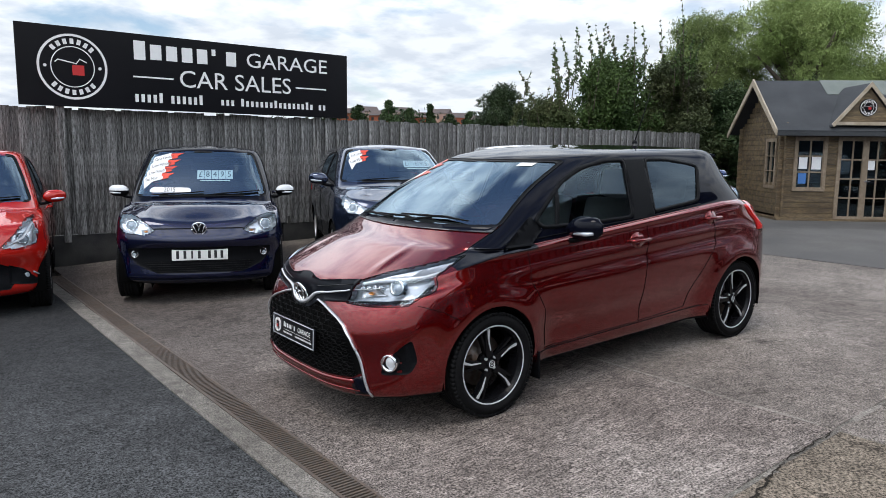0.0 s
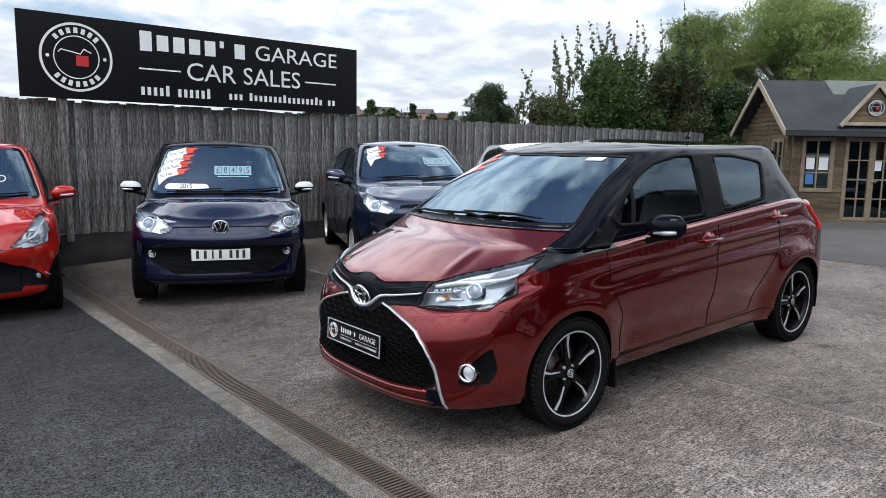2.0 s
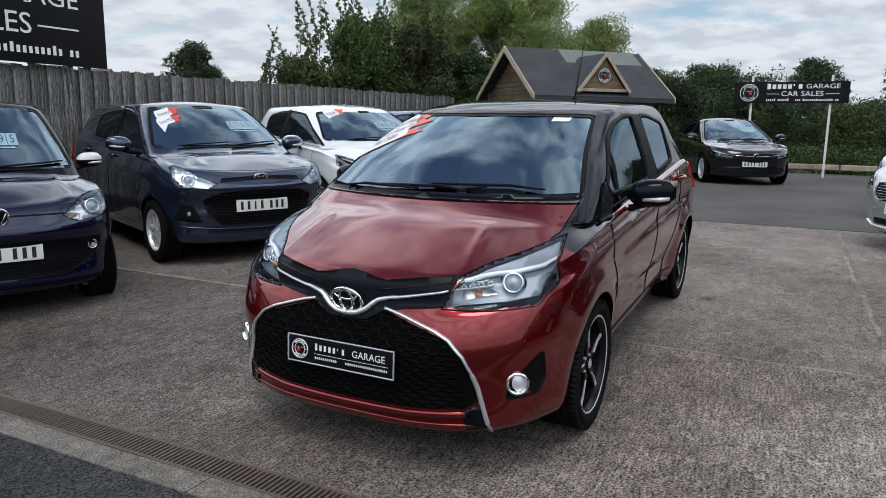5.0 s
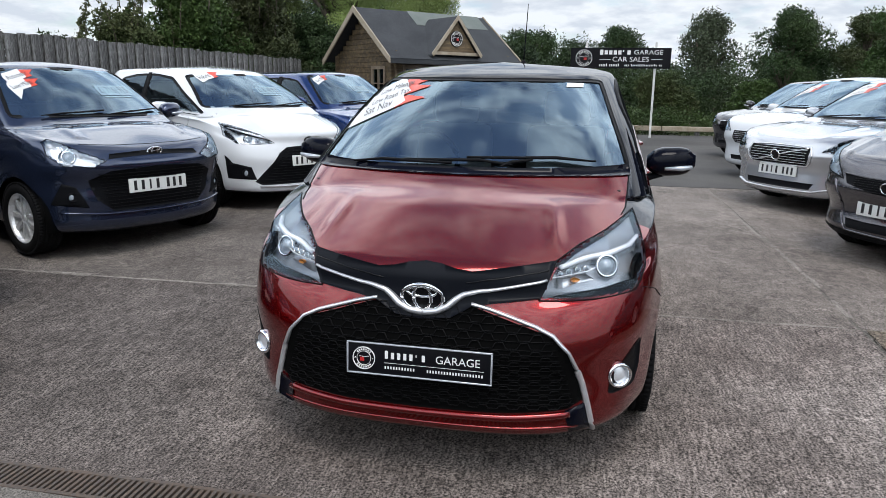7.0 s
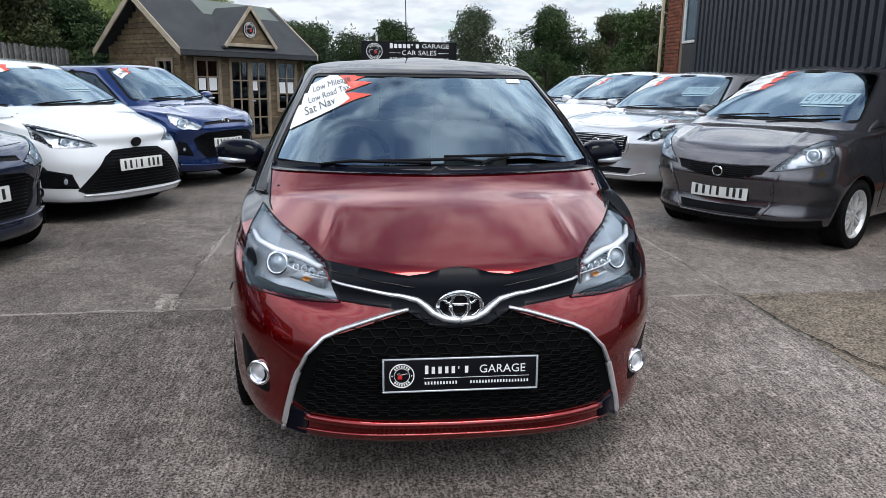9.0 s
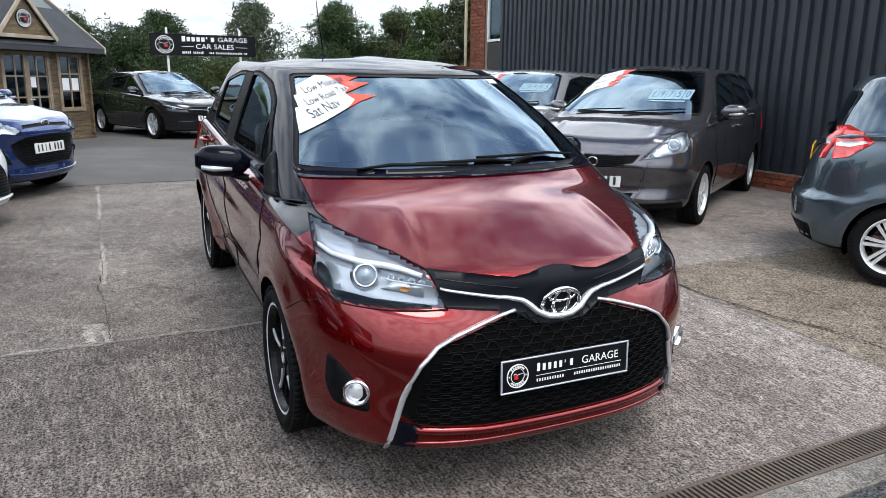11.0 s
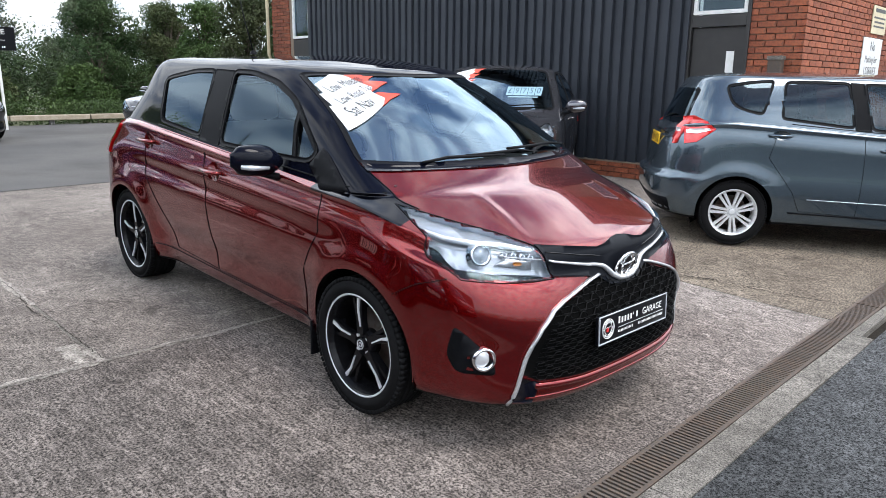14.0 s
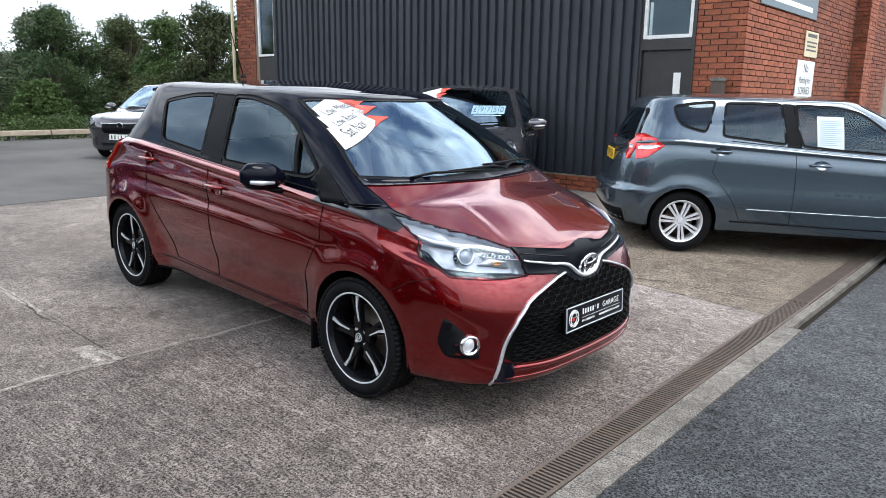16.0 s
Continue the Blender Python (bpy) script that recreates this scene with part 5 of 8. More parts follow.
LEAF_PALE = mat("pale_willow_leaves", (0.145, 0.205, 0.055), rough=0.6, alt=(0.225, 0.285, 0.100), scale=0.5, per_piece=0.5, spec=0.3)
LEAF_GREY = mat("grey_green_leaves", (0.054, 0.076, 0.040), rough=0.65, alt=(0.085, 0.108, 0.060), scale=0.5, per_piece=0.5, spec=0.3)
LEAF_DARK = mat("dark_leaves", (0.016, 0.036, 0.010), rough=0.65, alt=(0.036, 0.06, 0.018), scale=0.6, per_piece=0.5, spec=0.3)
LEAF_OLIVE = mat("olive_leaves", (0.034, 0.052, 0.015), rough=0.65, alt=(0.058, 0.066, 0.024), scale=0.7, per_piece=0.5, spec=0.3)
BARK = mat("bark", (0.07, 0.055, 0.042), rough=0.9, alt=(0.11, 0.09, 0.07), scale=6, stretch=(3, 3, 0.5), bump=0.01, bump_scale=20)
TILE_ROOF = mat("far_roof_tiles", (0.10, 0.075, 0.07), rough=0.85, alt=(0.075, 0.062, 0.06), scale=1)
RENDER_WALL = mat("far_house_wall", (0.45, 0.40, 0.36), rough=0.9, alt=(0.35, 0.2, 0.15), scale=0.1)


# ---- ground ----
def sheet(name, x0, x1, y0, y1, nx, ny, material, label, cat, dz=0.0, thick=0.08, edge=0.0, parent=None, kind="structure"):
    """A slab that follows the lie of the yard."""
    bm = bmesh.new()
    up, dn = [], []
    for i in range(nx + 1):
        a, b = [], []
        for j in range(ny + 1):
            x, y = x0 + (x1 - x0) * i / nx, y0 + (y1 - y0) * j / ny
            z = ground_z(x) + dz + 0.004 * noise.noise((x * 0.7, y * 0.7, 0))
            if edge:
                if i in (0, nx):
                    x += edge * noise.noise((y * 1.7, x, 3.0))
                if j in (0, ny):
                    y += edge * noise.noise((x * 1.7, y, 5.0))
            a.append(bm.verts.new((x, y, z)))
            b.append(bm.verts.new((x, y, z - thick)))
        up.append(a)
        dn.append(b)
    for i in range(nx):
        for j in range(ny):
            bm.faces.new((up[i][j], up[i + 1][j], up[i + 1][j + 1], up[i][j + 1]))
    rim = [(i, 0) for i in range(nx)] + [(nx, j) for j in range(ny)] + [(i, ny) for i in range(nx, 0, -1)] + [(0, j) for j in range(ny, 0, -1)]
    for (i, j), (k, l) in zip(rim, rim[1:] + rim[:1]):
        bm.faces.new((up[i][j], dn[i][j], dn[k][l], up[k][l]))
    ob = part(name, fixed(bm), material, parent, smooth=False)
    if label:
        tagged(ob, label, cat, kind=kind)
    return ob


def build_ground():
    bm = bmesh.new()
    r = 900
    bm.faces.new([bm.verts.new(p) for p in ((-r, -r, -0.12), (r, -r, -0.12), (r, r, -0.12), (-r, r, -0.12))])
    tagged(part("ground", bm, GRASS_LAND), "open green land reaching the horizon", "ground", kind="structure")
    sheet("road", -30, 1.36, -40, 40, 60, 60, TARMAC, "rough dark tarmac beside the drain channel", "tarmac", dz=0.004)
    sheet("road_yard", 9.62, 21.6, -40, 12, 40, 60, TARMAC_OLD, "smooth grey tarmac yard in front of the cabin", "tarmac", dz=0.004)
    sheet("drain_bed", 1.36, 9.62, -40, 14, 30, 60, DIRT, "dark dirt under the joints and the drain", "ground", dz=-0.035, thick=0.05)
    sheet("joint_filler", 1.67, 9.61, -12, 10.2, 40, 90, CURB, "pale mortar in the joints between slabs", "ground", dz=-0.003, thick=0.02)
    pav = new("pavement")
    tagged(pav, "worn stained concrete yard slabs with open joints", "concrete yard", kind="structure")
    for k, (x0, x1, y0, y1, mt) in enumerate(((1.665, 3.885, 1.52, 10.2, CONCRETE), (3.905, 9.6, 1.53, 5.14, CONCRETE_SMOOTH), (3.905, 9.6, 5.16, 10.2, CONCRETE_SMOOTH),
                                     (1.665, 3.885, -12, 1.49, CONCRETE_OLD), (3.905, 9.6, -2.6, 1.51, CONCRETE_SMOOTH))):
        sheet("slab", x0, x1, y0, y1, max(4, int((x1 - x0) * 8)), int((y1 - y0) * 8), mt, "", "", edge=0.014, parent=pav)
    # edging strip, in lengths
    for y0, y1, x0 in ((1.72, 4.1, 1.365), (4.105, 6.6, 1.365), (6.605, 9.4, 1.365), (-12.0, 1.71, 1.43)):
        sheet("edging", x0, 1.495, y0, y1, 2, int((y1 - y0) * 8), CURB, "", "", dz=0.008, edge=0.008, parent=pav)


def build_drain():
    """A run of slotted cast-iron grates in a narrow channel."""
    top = thing("drain_channel", pose(0, 0, 0), "rusty slotted cast-iron drain channel set in concrete", "drain")
    bm = bmesh.new()
    for x0, x1 in ((1.503, 1.522), (1.643, 1.66)):
        add_box(bm, x0, x1, 0, 0.498, -0.02, 0.004, 0.002)
    for k in range(20):
        add_box(bm, 1.52, 1.645, 0.0 + k * 0.025, 0.0125 + k * 0.025, -0.018, 0.002)
    me = bpy.data.meshes.new("grate")
    bm.to_mesh(me)
    bm.free()
    me.materials.append(RUST)
    y = -6.0
    while y < 9.3:
        o = new("grate", me)
        o.parent = top
        o.location = (0, y, random.uniform(-0.002, 0.002))
        y += 0.5


def crack(pts, w, name="crack"):
    """A ragged open crack, filled with dirt."""
    bm = bmesh.new()
    q = []
    for (a, b) in zip(pts, pts[1:]):
        for k in range(44):
            t = k / 44
            x, y = a[0] + (b[0] - a[0]) * t, a[1] + (b[1] - a[1]) * t
            j = [0.045 * noise.noise((x * 3, y * 3, z)) + 0.022 * noise.noise((x * 11, y * 11, z)) + 0.010 * noise.noise((x * 37, y * 37, z)) for z in (1.0, 7.0)]
            q.append(Vector((x + j[0], y + j[1])))
    prev = None
    for i, p in enumerate(q):
        d = (q[min(i + 1, len(q) - 1)] - q[max(i - 1, 0)]).normalized()
        n = Vector((-d.y, d.x)) * w * random.uniform(0.25, 1.0) * (0.6 + 1.2 * abs(noise.noise((p.x * 6, p.y * 6, 2.0))))
        pair = [bm.verts.new((p.x + n.x * s, p.y + n.y * s, ground_z(p.x) + 0.009)) for s in (1, -1)]
        if prev:
            bm.faces.new((prev[0], pair[0], pair[1], prev[1]))
        prev = pair
    tagged(part(name, fixed(bm), DIRT), "ragged dark crack across the concrete", "crack", kind="structure")


def joint_band(x0, y0, x1, y1, w, seed, gap=0.3):
    """Pale mortar smeared unevenly along a joint, broken here and there."""
    rs = random.Random(seed)
    bm = bmesh.new()
    L = math.hypot(x1 - x0, y1 - y0)
    ux, uy = (x1 - x0) / L, (y1 - y0) / L
    prev = None
    for k in range(int(L / 0.014) + 1):
        d = k * 0.014
        px, py = x0 + ux * d, y0 + uy * d
        a = noise.noise((d * 0.9, seed, 0.0))
        wid = w * (0.40 + 0.9 * noise.noise((d * 2.3, seed, 4.0)) + 0.5 * noise.noise((d * 13, seed, 1.0)) + 0.45 * rs.random())
        if gap > 0.8:
            wid = max(wid, 0.024)
        if a < -gap or wid < 0.006:
            prev = None
            continue
        sh = (0.018 * noise.noise((d * 3.1, seed, 9.0)) + 0.008 * noise.noise((d * 21, seed, 5.0))) * (0.3 if gap > 0.8 else 1)
        pair = [bm.verts.new((px - uy * (sh + s * wid), py + ux * (sh + s * wid), ground_z(px) + 0.004 * noise.noise((px * 0.7, py * 0.7, 0)) + 0.002)) for s in (0.5, -0.5)]
        if prev:
            bm.faces.new((prev[0], pair[0], pair[1], prev[1]))
        prev = pair
    return fixed(bm)


# ---- fence and the big sign ----
def build_fence():
    f = thing("fence", pose(0, 0, 0), "tall weathered grey timber fence of upright boards", "fence", kind="structure")
    x0, x1, ya, yb = -2.2, 15.75, 10.42, 9.78
    fy = lambda x: ya + (yb - ya) * max(0, (x - 4) / (x1 - 4))
    shapes = []
    for k in range(6):
        bm = bmesh.new()
        add_box(bm, -0.060, 0.060, -0.011, 0.011, 0, 1.66 + 0.012 * math.sin(k * 2.1), 0.003)
        for v in bm.verts:
            if v.co.z > 1:
                v.co.z += 0.004 * math.copysign(1, v.co.x) * math.sin(k * 5)
                v.co.y += 0.004 * math.sin(k * 3.3)
        me = bpy.data.meshes.new("board")
        bm.to_mesh(me)
        bm.free()
        me.materials.append(WOOD_GREY)
        shapes.append(me)
    x, k = x0, 0
    while x < x1:
        o = new("board", shapes[random.randrange(6)])
        o.parent = f
        o.matrix_local = pose(x, fy(x) + (0.014 if k % 2 else -0.012) + random.uniform(-0.003, 0.003), 0.385 + random.uniform(-0.012, 0.012), 0, random.uniform(-0.25, 0.25), random.uniform(-2, 2))
        x += 0.102 + random.uniform(-0.003, 0.003)
        k += 1
    x = x0
    while x < x1:
        bm = box_bm(0, 1.78, -0.025, 0.025, 0.0, 0.41, 0.006)
        b = part("gravel_board", bm, BASE_DARK, f)
        b.matrix_local = pose(x, fy(x) + 0.03, ground_z(x) - 0.03, 0, 0, -math.degrees(math.atan2(fy(x) - fy(x + 1.8), 1.8)))
        p = part("fence_post", box_bm(-0.05, 0.05, 0.02, 0.12, 0, 1.86, 0.008), WOOD_GREY, f)
        p.matrix_local = pose(x, fy(x) + 0.05, ground_z(x))
        x += 1.8


def roundel(parent, m, r):
    """A round black badge with a white ring, ring of bars and a small red mark."""
    bm = bmesh.new()
    add_lathe(bm, [(r * 0.93, 0.0), (r * 0.93, 0.004), (r, 0.004), (r, 0.0)], 48, m=m)
    add_lathe(bm, [(r * 0.60, 0.0), (r * 0.60, 0.004), (r * 0.63, 0.004), (r * 0.63, 0.0)], 40, m=m)
    for a0, a1 in ((38, 142), (218, 322)):
        n = 7
        for k in range(n):
            a = radians(a0 + (a1 - a0) * (k + 0.5) / n)
            add_box(bm, -r * 0.055, r * 0.055, 0, 0.004, -r * 0.08, r * 0.08, m=m @ Matrix.Translation((r * 0.78 * math.cos(a), 0, r * 0.78 * math.sin(a))) @ Matrix.Rotation(math.pi / 2 - a, 4, "Y"))
    for a in (-0.78, 0.78):
        add_lathe(bm, [(0, 0.004), (r * 0.05, 0.004), (r * 0.05, 0)], 10, m=m @ Matrix.Translation((a * r, 0, 0)))
    add_tube(bm, [m @ Vector((-r * 0.5, 0.004, r * 0.12)), m @ Vector((-r * 0.42, 0.004, r * 0.2)), m @ Vector((-r * 0.2, 0.004, r * 0.16)), m @ Vector((r * 0.1, 0.004, r * 0.1)), m @ Vector((r * 0.2, 0.004, r * 0.25)), m @ Vector((r * 0.4, 0.004, r * 0.15))], r * 0.02, 5)
    part("roundel", fixed(bm), BAR_WHITE, parent, smooth=False)
    bm = bmesh.new()
    add_box(bm, -r * 0.02, r * 0.32, 0, 0.005, -r * 0.25, r * 0.06, 0.0, m=m)
    part("red_mark", bm, SIGN_RED, parent, smooth=False)


def build_sign(name, m, w, h, label, depth=0.03):
    """A black garage sign: roundel, bars for the firm's name, the words CAR SALES and bars below. Its face looks along local -y."""
    s = thing(name, m, label, "sign")
    part("sign_panel", box_bm(-w / 2, w / 2, 0, depth, 0, h, 0.004), SIGN_BLACK, s, smooth=False)
    face = Matrix.Rotation(math.pi, 4, "Z")
    roundel(s, Matrix.Translation((-w * 0.365, -0.002, h * 0.5)) @ Matrix.Rotation(math.pi, 4, "Z") @ Matrix.Diagonal((-1, 1, 1, 1)), h * 0.41)
    up = Matrix.Rotation(math.pi / 2, 4, "X")
    # the firm's name as plain bars, letter by letter, then the plain words
    a0, st = -0.211 * w, 0.318 * w / 7
    for i in range(7):
        lo, hi = (0.66, 0.91) if i == 0 else (0.80, 0.89) if i == 5 else (0.675, 0.875)
        part("letter_bar", box_bm(a0 + st * (i + 0.14), a0 + st * (i + (0.84 if i != 5 else 0.4)), -0.004, 0, h * lo, h * hi), BAR_WHITE, s, smooth=False)

    def words(body, size, x, z, wide):
        bm = text_bm(body, size, Matrix.Identity(4), thick=0.001)
        span = max(v.co.x for v in bm.verts) - min(v.co.x for v in bm.verts)
        bmesh.ops.transform(bm, matrix=Matrix.Translation((x, -0.004, z)) @ up @ Matrix.Diagonal((wide / span, 1, 1, 1)), verts=bm.verts[:])
        part("lettering", bm, BAR_WHITE, s, smooth=False)
    words("GARAGE", h * 0.30, 0.2765 * w, h * 0.775, 0.286 * w)
    words("CAR SALES", h * 0.335, 0.1036 * w, h * 0.435, 0.362 * w)
    for a0, a1 in ((-0.209 * w, -0.095 * w), (0.303 * w, 0.417 * w)):
        part("rule", box_bm(a0, a1, -0.004, 0, h * 0.425, h * 0.445), BAR_WHITE, s, smooth=False)
    for a0, a1, n, lo, hi in ((-0.209 * w, -0.006 * w, 12, 0.10, 0.205), (0.045 * w, 0.417 * w, 23, 0.11, 0.19)):
        st = (a1 - a0) / n
        for i in range(n):
            if (n == 12 and i == 5) or (n == 23 and i in (3, 20)):
                continue
            part("small_bar", box_bm(a0 + st * (i + 0.2), a0 + st * (i + 0.74), -0.004, 0, h * lo, h * (hi + (0.03 if i % 7 == 4 else 0))), BAR_WHITE, s, smooth=False)
    return s


# ---- brickwork ----
def bricks(parent, name, origin, along, up_rows, n, out, keep):
    """Courses of stretcher bricks on a wall face; keep(i, j) says which are pieces of their own."""
    L, Hh = 0.225, 0.075
    bm1 = box_bm(0.005, L - 0.005, -0.012, 0.05, 0.005, Hh - 0.005, 0.003)
    me = bpy.data.meshes.new("brick")
    bm1.to_mesh(me)
    bm1.free()
    me.materials.append(BRICK)
    turn = math.atan2(along[1], along[0])
    rest = bmesh.new()
    base = Matrix.Translation(origin) @ Matrix.Rotation(turn, 4, "Z")
    count = 0
    for j in range(up_rows):
        for i in range(-1, n):
            x0 = i * L + (L / 2 if j % 2 else 0)
            a, b = max(0, x0), min(n * L, x0 + L)
            if b - a < 0.05:
                continue
            dy = random.uniform(-0.003, 0.003)
            if b - a > L - 0.001 and keep(i, j) and count < 290:
                o = new("brick", me)
                o.parent = parent
                o.matrix_local = base @ Matrix.Translation((x0, dy, j * Hh))
                count += 1
            else:
                add_box(rest, a + 0.005, b - 0.005, -0.012 + dy, 0.05, j * Hh + 0.005, (j + 1) * Hh - 0.005, m=base)
    o = part(name, rest, BRICK, parent, smooth=False)
    o["kind"] = "stuff"


def build_building():
    y = -2.73
    b = thing("wall_workshop", pose(0, 0, 0), "workshop wall with dark ribbed cladding and red brick ends", "building", kind="structure")
    # solid core behind brick and cladding, with openings for door and windows
    core = bmesh.new()
    top = 4.9
    add_box(core, 4.95, 13.36, y - 0.35, y - 0.06, 0.0, top)
    add_box(core, 14.02, 14.8, y - 0.35, y - 0.05, 0.0, top)
    add_box(core, 13.36, 14.02, y - 0.35, y - 0.05, 0.0, 0.9)
    add_box(core, 13.36, 14.02, y - 0.35, y - 0.05, 4.2, top)
    add_box(core, 3.55, 4.12, y - 0.35, y - 0.05, 0.0, top)
    add_box(core, 4.12, 4.95, y - 0.35, y - 0.05, 3.6, top)
    add_box(core, 3.55, 3.85, -18, y - 0.35, 0.0, top)
    add_box(core, 14.5, 14.8, -18, y - 0.35, 0.0, top)
    part("wall_core", core, MORTAR, b, smooth=False)
    part("roof_slab", box_bm(3.2, 15.1, -18.3, y + 0.3, top, top + 0.2, 0.02), FELT, b, smooth=False)
    # ribbed sheets
    bm = bmesh.new()
    pitch, d = 0.172, 0.05
    prof = []
    for k in range(6):
        x = k * pitch
        prof += [(x, 0.0), (x + 0.055, 0.0), (x + 0.068, d), (x + 0.159, d)]
    prof.append((6 * pitch, 0.0))
    lo = [bm.verts.new((a, c, 0.0)) for a, c in prof]
    hi = [bm.verts.new((a, c, top - 0.36)) for a, c in prof]
    for k in range(len(prof) - 1):
        bm.faces.new((lo[k], lo[k + 1], hi[k + 1], hi[k]))
    me = bpy.data.meshes.new("cladding_sheet")
    fixed(bm).to_mesh(me)
    bm.free()
    me.materials.append(CLAD)
    n = 8
    for k in range(n + 1):
        o = new("cladding_sheet", me)
        o.parent = b
        o.matrix_local = pose(4.95 + k * 6 * pitch if k < n else 13.38 - 6 * pitch, y - 0.03 - (0.002 if k == n else 0), 0.36)
    part("cladding_edge", box_bm(4.90, 4.955, y - 0.06, y + 0.02, 0.36, top, 0.004), CLAD, b, smooth=False)
    # brick: plinth, ends and return wall
    bricks(b, "plinth_bricks", (13.36, y + 0.03, 0.13), (-1, 0), 3, 37, 0, lambda i, j: i > 18)
    part("plinth_cap", box_bm(4.95, 13.36, y - 0.06, y + 0.05, 0.345, 0.362), MORTAR, b, smooth=False)
    bricks(b, "far_end_bricks", (14.8, y - 0.04, 0.1), (-1, 0), 63, 3, 0, lambda i, j: False)
    bricks(b, "door_end_bricks", (4.15, y - 0.04, 0.1), (-1, 0), 63, 3, 0, lambda i, j: 12 < j < 48)
    bricks(b, "return_bricks", (3.51, y - 0.03, 0.1), (0, -1), 63, 40, 0, lambda i, j: 18 < j < 40 and i < 13)
    pier = box_bm(3.30, 3.5, -9.0, -8.35, 0.1, top)
    part("pier", pier, MORTAR, b, smooth=False)
    bricks(b, "pier_bricks", (3.48, -8.34, 0.1), (-1, 0), 63, 1, 0, lambda i, j: False)
    bricks(b, "pier_face_bricks", (3.29, -8.34, 0.1), (0, -1), 63, 3, 0, lambda i, j: False)
    # side door with window over it
    dr = thing("door_side", pose(0, 0, 0), "closed dark-painted side door with a pale push plate", "door", kind="structure")
    fr = bmesh.new()
    for x0, x1, z0, z1 in ((4.12, 4.17, 0.12, 3.6), (4.87, 4.92, 0.12, 3.6), (4.17, 4.87, 2.16, 2.30)):
        add_box(fr, x0, x1, y - 0.10, y - 0.01, z0, z1, 0.004)
    part("door_frame", fr, DOOR_DARK, dr, smooth=False)
    leaf = part("door_leaf", box_bm(4.175, 4.865, y - 0.10, y - 0.055, 0.14, 2.155, 0.004), DOOR_DARK, dr, smooth=False)
    part("push_plate", box_bm(4.30, 4.40, y - 0.056, y - 0.050, 1.30, 1.86, 0.002), FRAME_WHITE, leaf, "white rectangular plate", smooth=False)
    build_window("window_over_door", 4.17, 4.87, 2.31, 3.55, y - 0.03, FRAME_WHITE, 1)
    build_window("window_far_end", 13.38, 14.0, 2.30, 4.2, y - 0.03, FRAME_WHITE, 1)
    part("far_panel", box_bm(13.38, 14.0, y - 0.09, y - 0.045, 0.9, 2.28, 0.004), DOOR_DARK, b, smooth=False)
    # downpipe stub and wall box near the corner
    o = thing("wall_box", pose(3.74, y + 0.012, 1.52), "small rusty dark metal box on the brickwork", "box")
    part("box_body", box_bm(-0.08, 0.08, -0.01, 0.10, 0, 0.26, 0.012), RUST, o, smooth=False)
    part("box_cap", box_bm(-0.09, 0.09, -0.01, 0.11, 0.22, 0.27, 0.01), CURB, o, smooth=False)
    pipe = bmesh.new()
    add_tube(pipe, [(14.86, y + 0.05, 0.15), (14.86, y + 0.05, 6.2)], 0.035, 10)
    tagged(part("downpipe", pipe, SIGN_CREAM), "cream plastic downpipe at the brick corner", "pipe")


def build_window(name, x0, x1, z0, z1, y, material, bars_n):
    w = thing(name, pose(0, 0, 0), "painted window with plain glass panes", "window", kind="structure")
    bm = bmesh.new()
    t = 0.05
    for a0, a1, c0, c1 in ((x0, x0 + t, z0, z1), (x1 - t, x1, z0, z1), (x0 + t, x1 - t, z0, z0 + t), (x0 + t, x1 - t, z1 - t, z1)):
        add_box(bm, a0, a1, y - 0.06, y + 0.01, c0, c1, 0.004)
    part("window_frame", bm, material, w, smooth=False)
    p = part("pane", box_bm(x0 + t, x1 - t, y - 0.035, y - 0.03, z0 + t, z1 - t), PANE, w, smooth=False)
    p.visible_shadow = False
    # added sheet behind the pane, its dark colour stands in for room shade
    part("room_back", box_bm(x0 - 0.3, x1 + 0.3, y - 0.9, y - 0.88, z0 - 0.2, z1 + 0.2), ROOM_SHADE, w, smooth=False)


# ---- wall signs on the return wall ----
def wall_sign(name, y0, y1, z0, z1, material, lines, label, bars_z=()):
    s = thing(name, pose(3.492, 0, 0), label, "sign")
    part("sign_plate", box_bm(-0.012, 0.0, y1, y0, z0, z1, 0.003), material, s, smooth=False)
    m = Matrix.Rotation(-math.pi / 2, 4, "Z") @ Matrix.Rotation(math.pi / 2, 4, "X")
    for word, size, z in lines:
        part("lettering", text_bm(word, size, Matrix.Translation((-0.0135, (y0 + y1) / 2, z)) @ m, thick=0.0004), INK, s, smooth=False)
    if bars_z:
        bm = bmesh.new()
        for z, hgt, k in bars_z:
            c, hw = (y0 + y1) / 2, abs(y0 - y1) / 2 * k
            add_box(bm, -0.014, -0.012, c - hw, c + hw, z - hgt / 2, z + hgt / 2)
        part("text_bars", fixed(bm), BAR_WHITE if material == SIGN_GREY else INK, s, smooth=False)


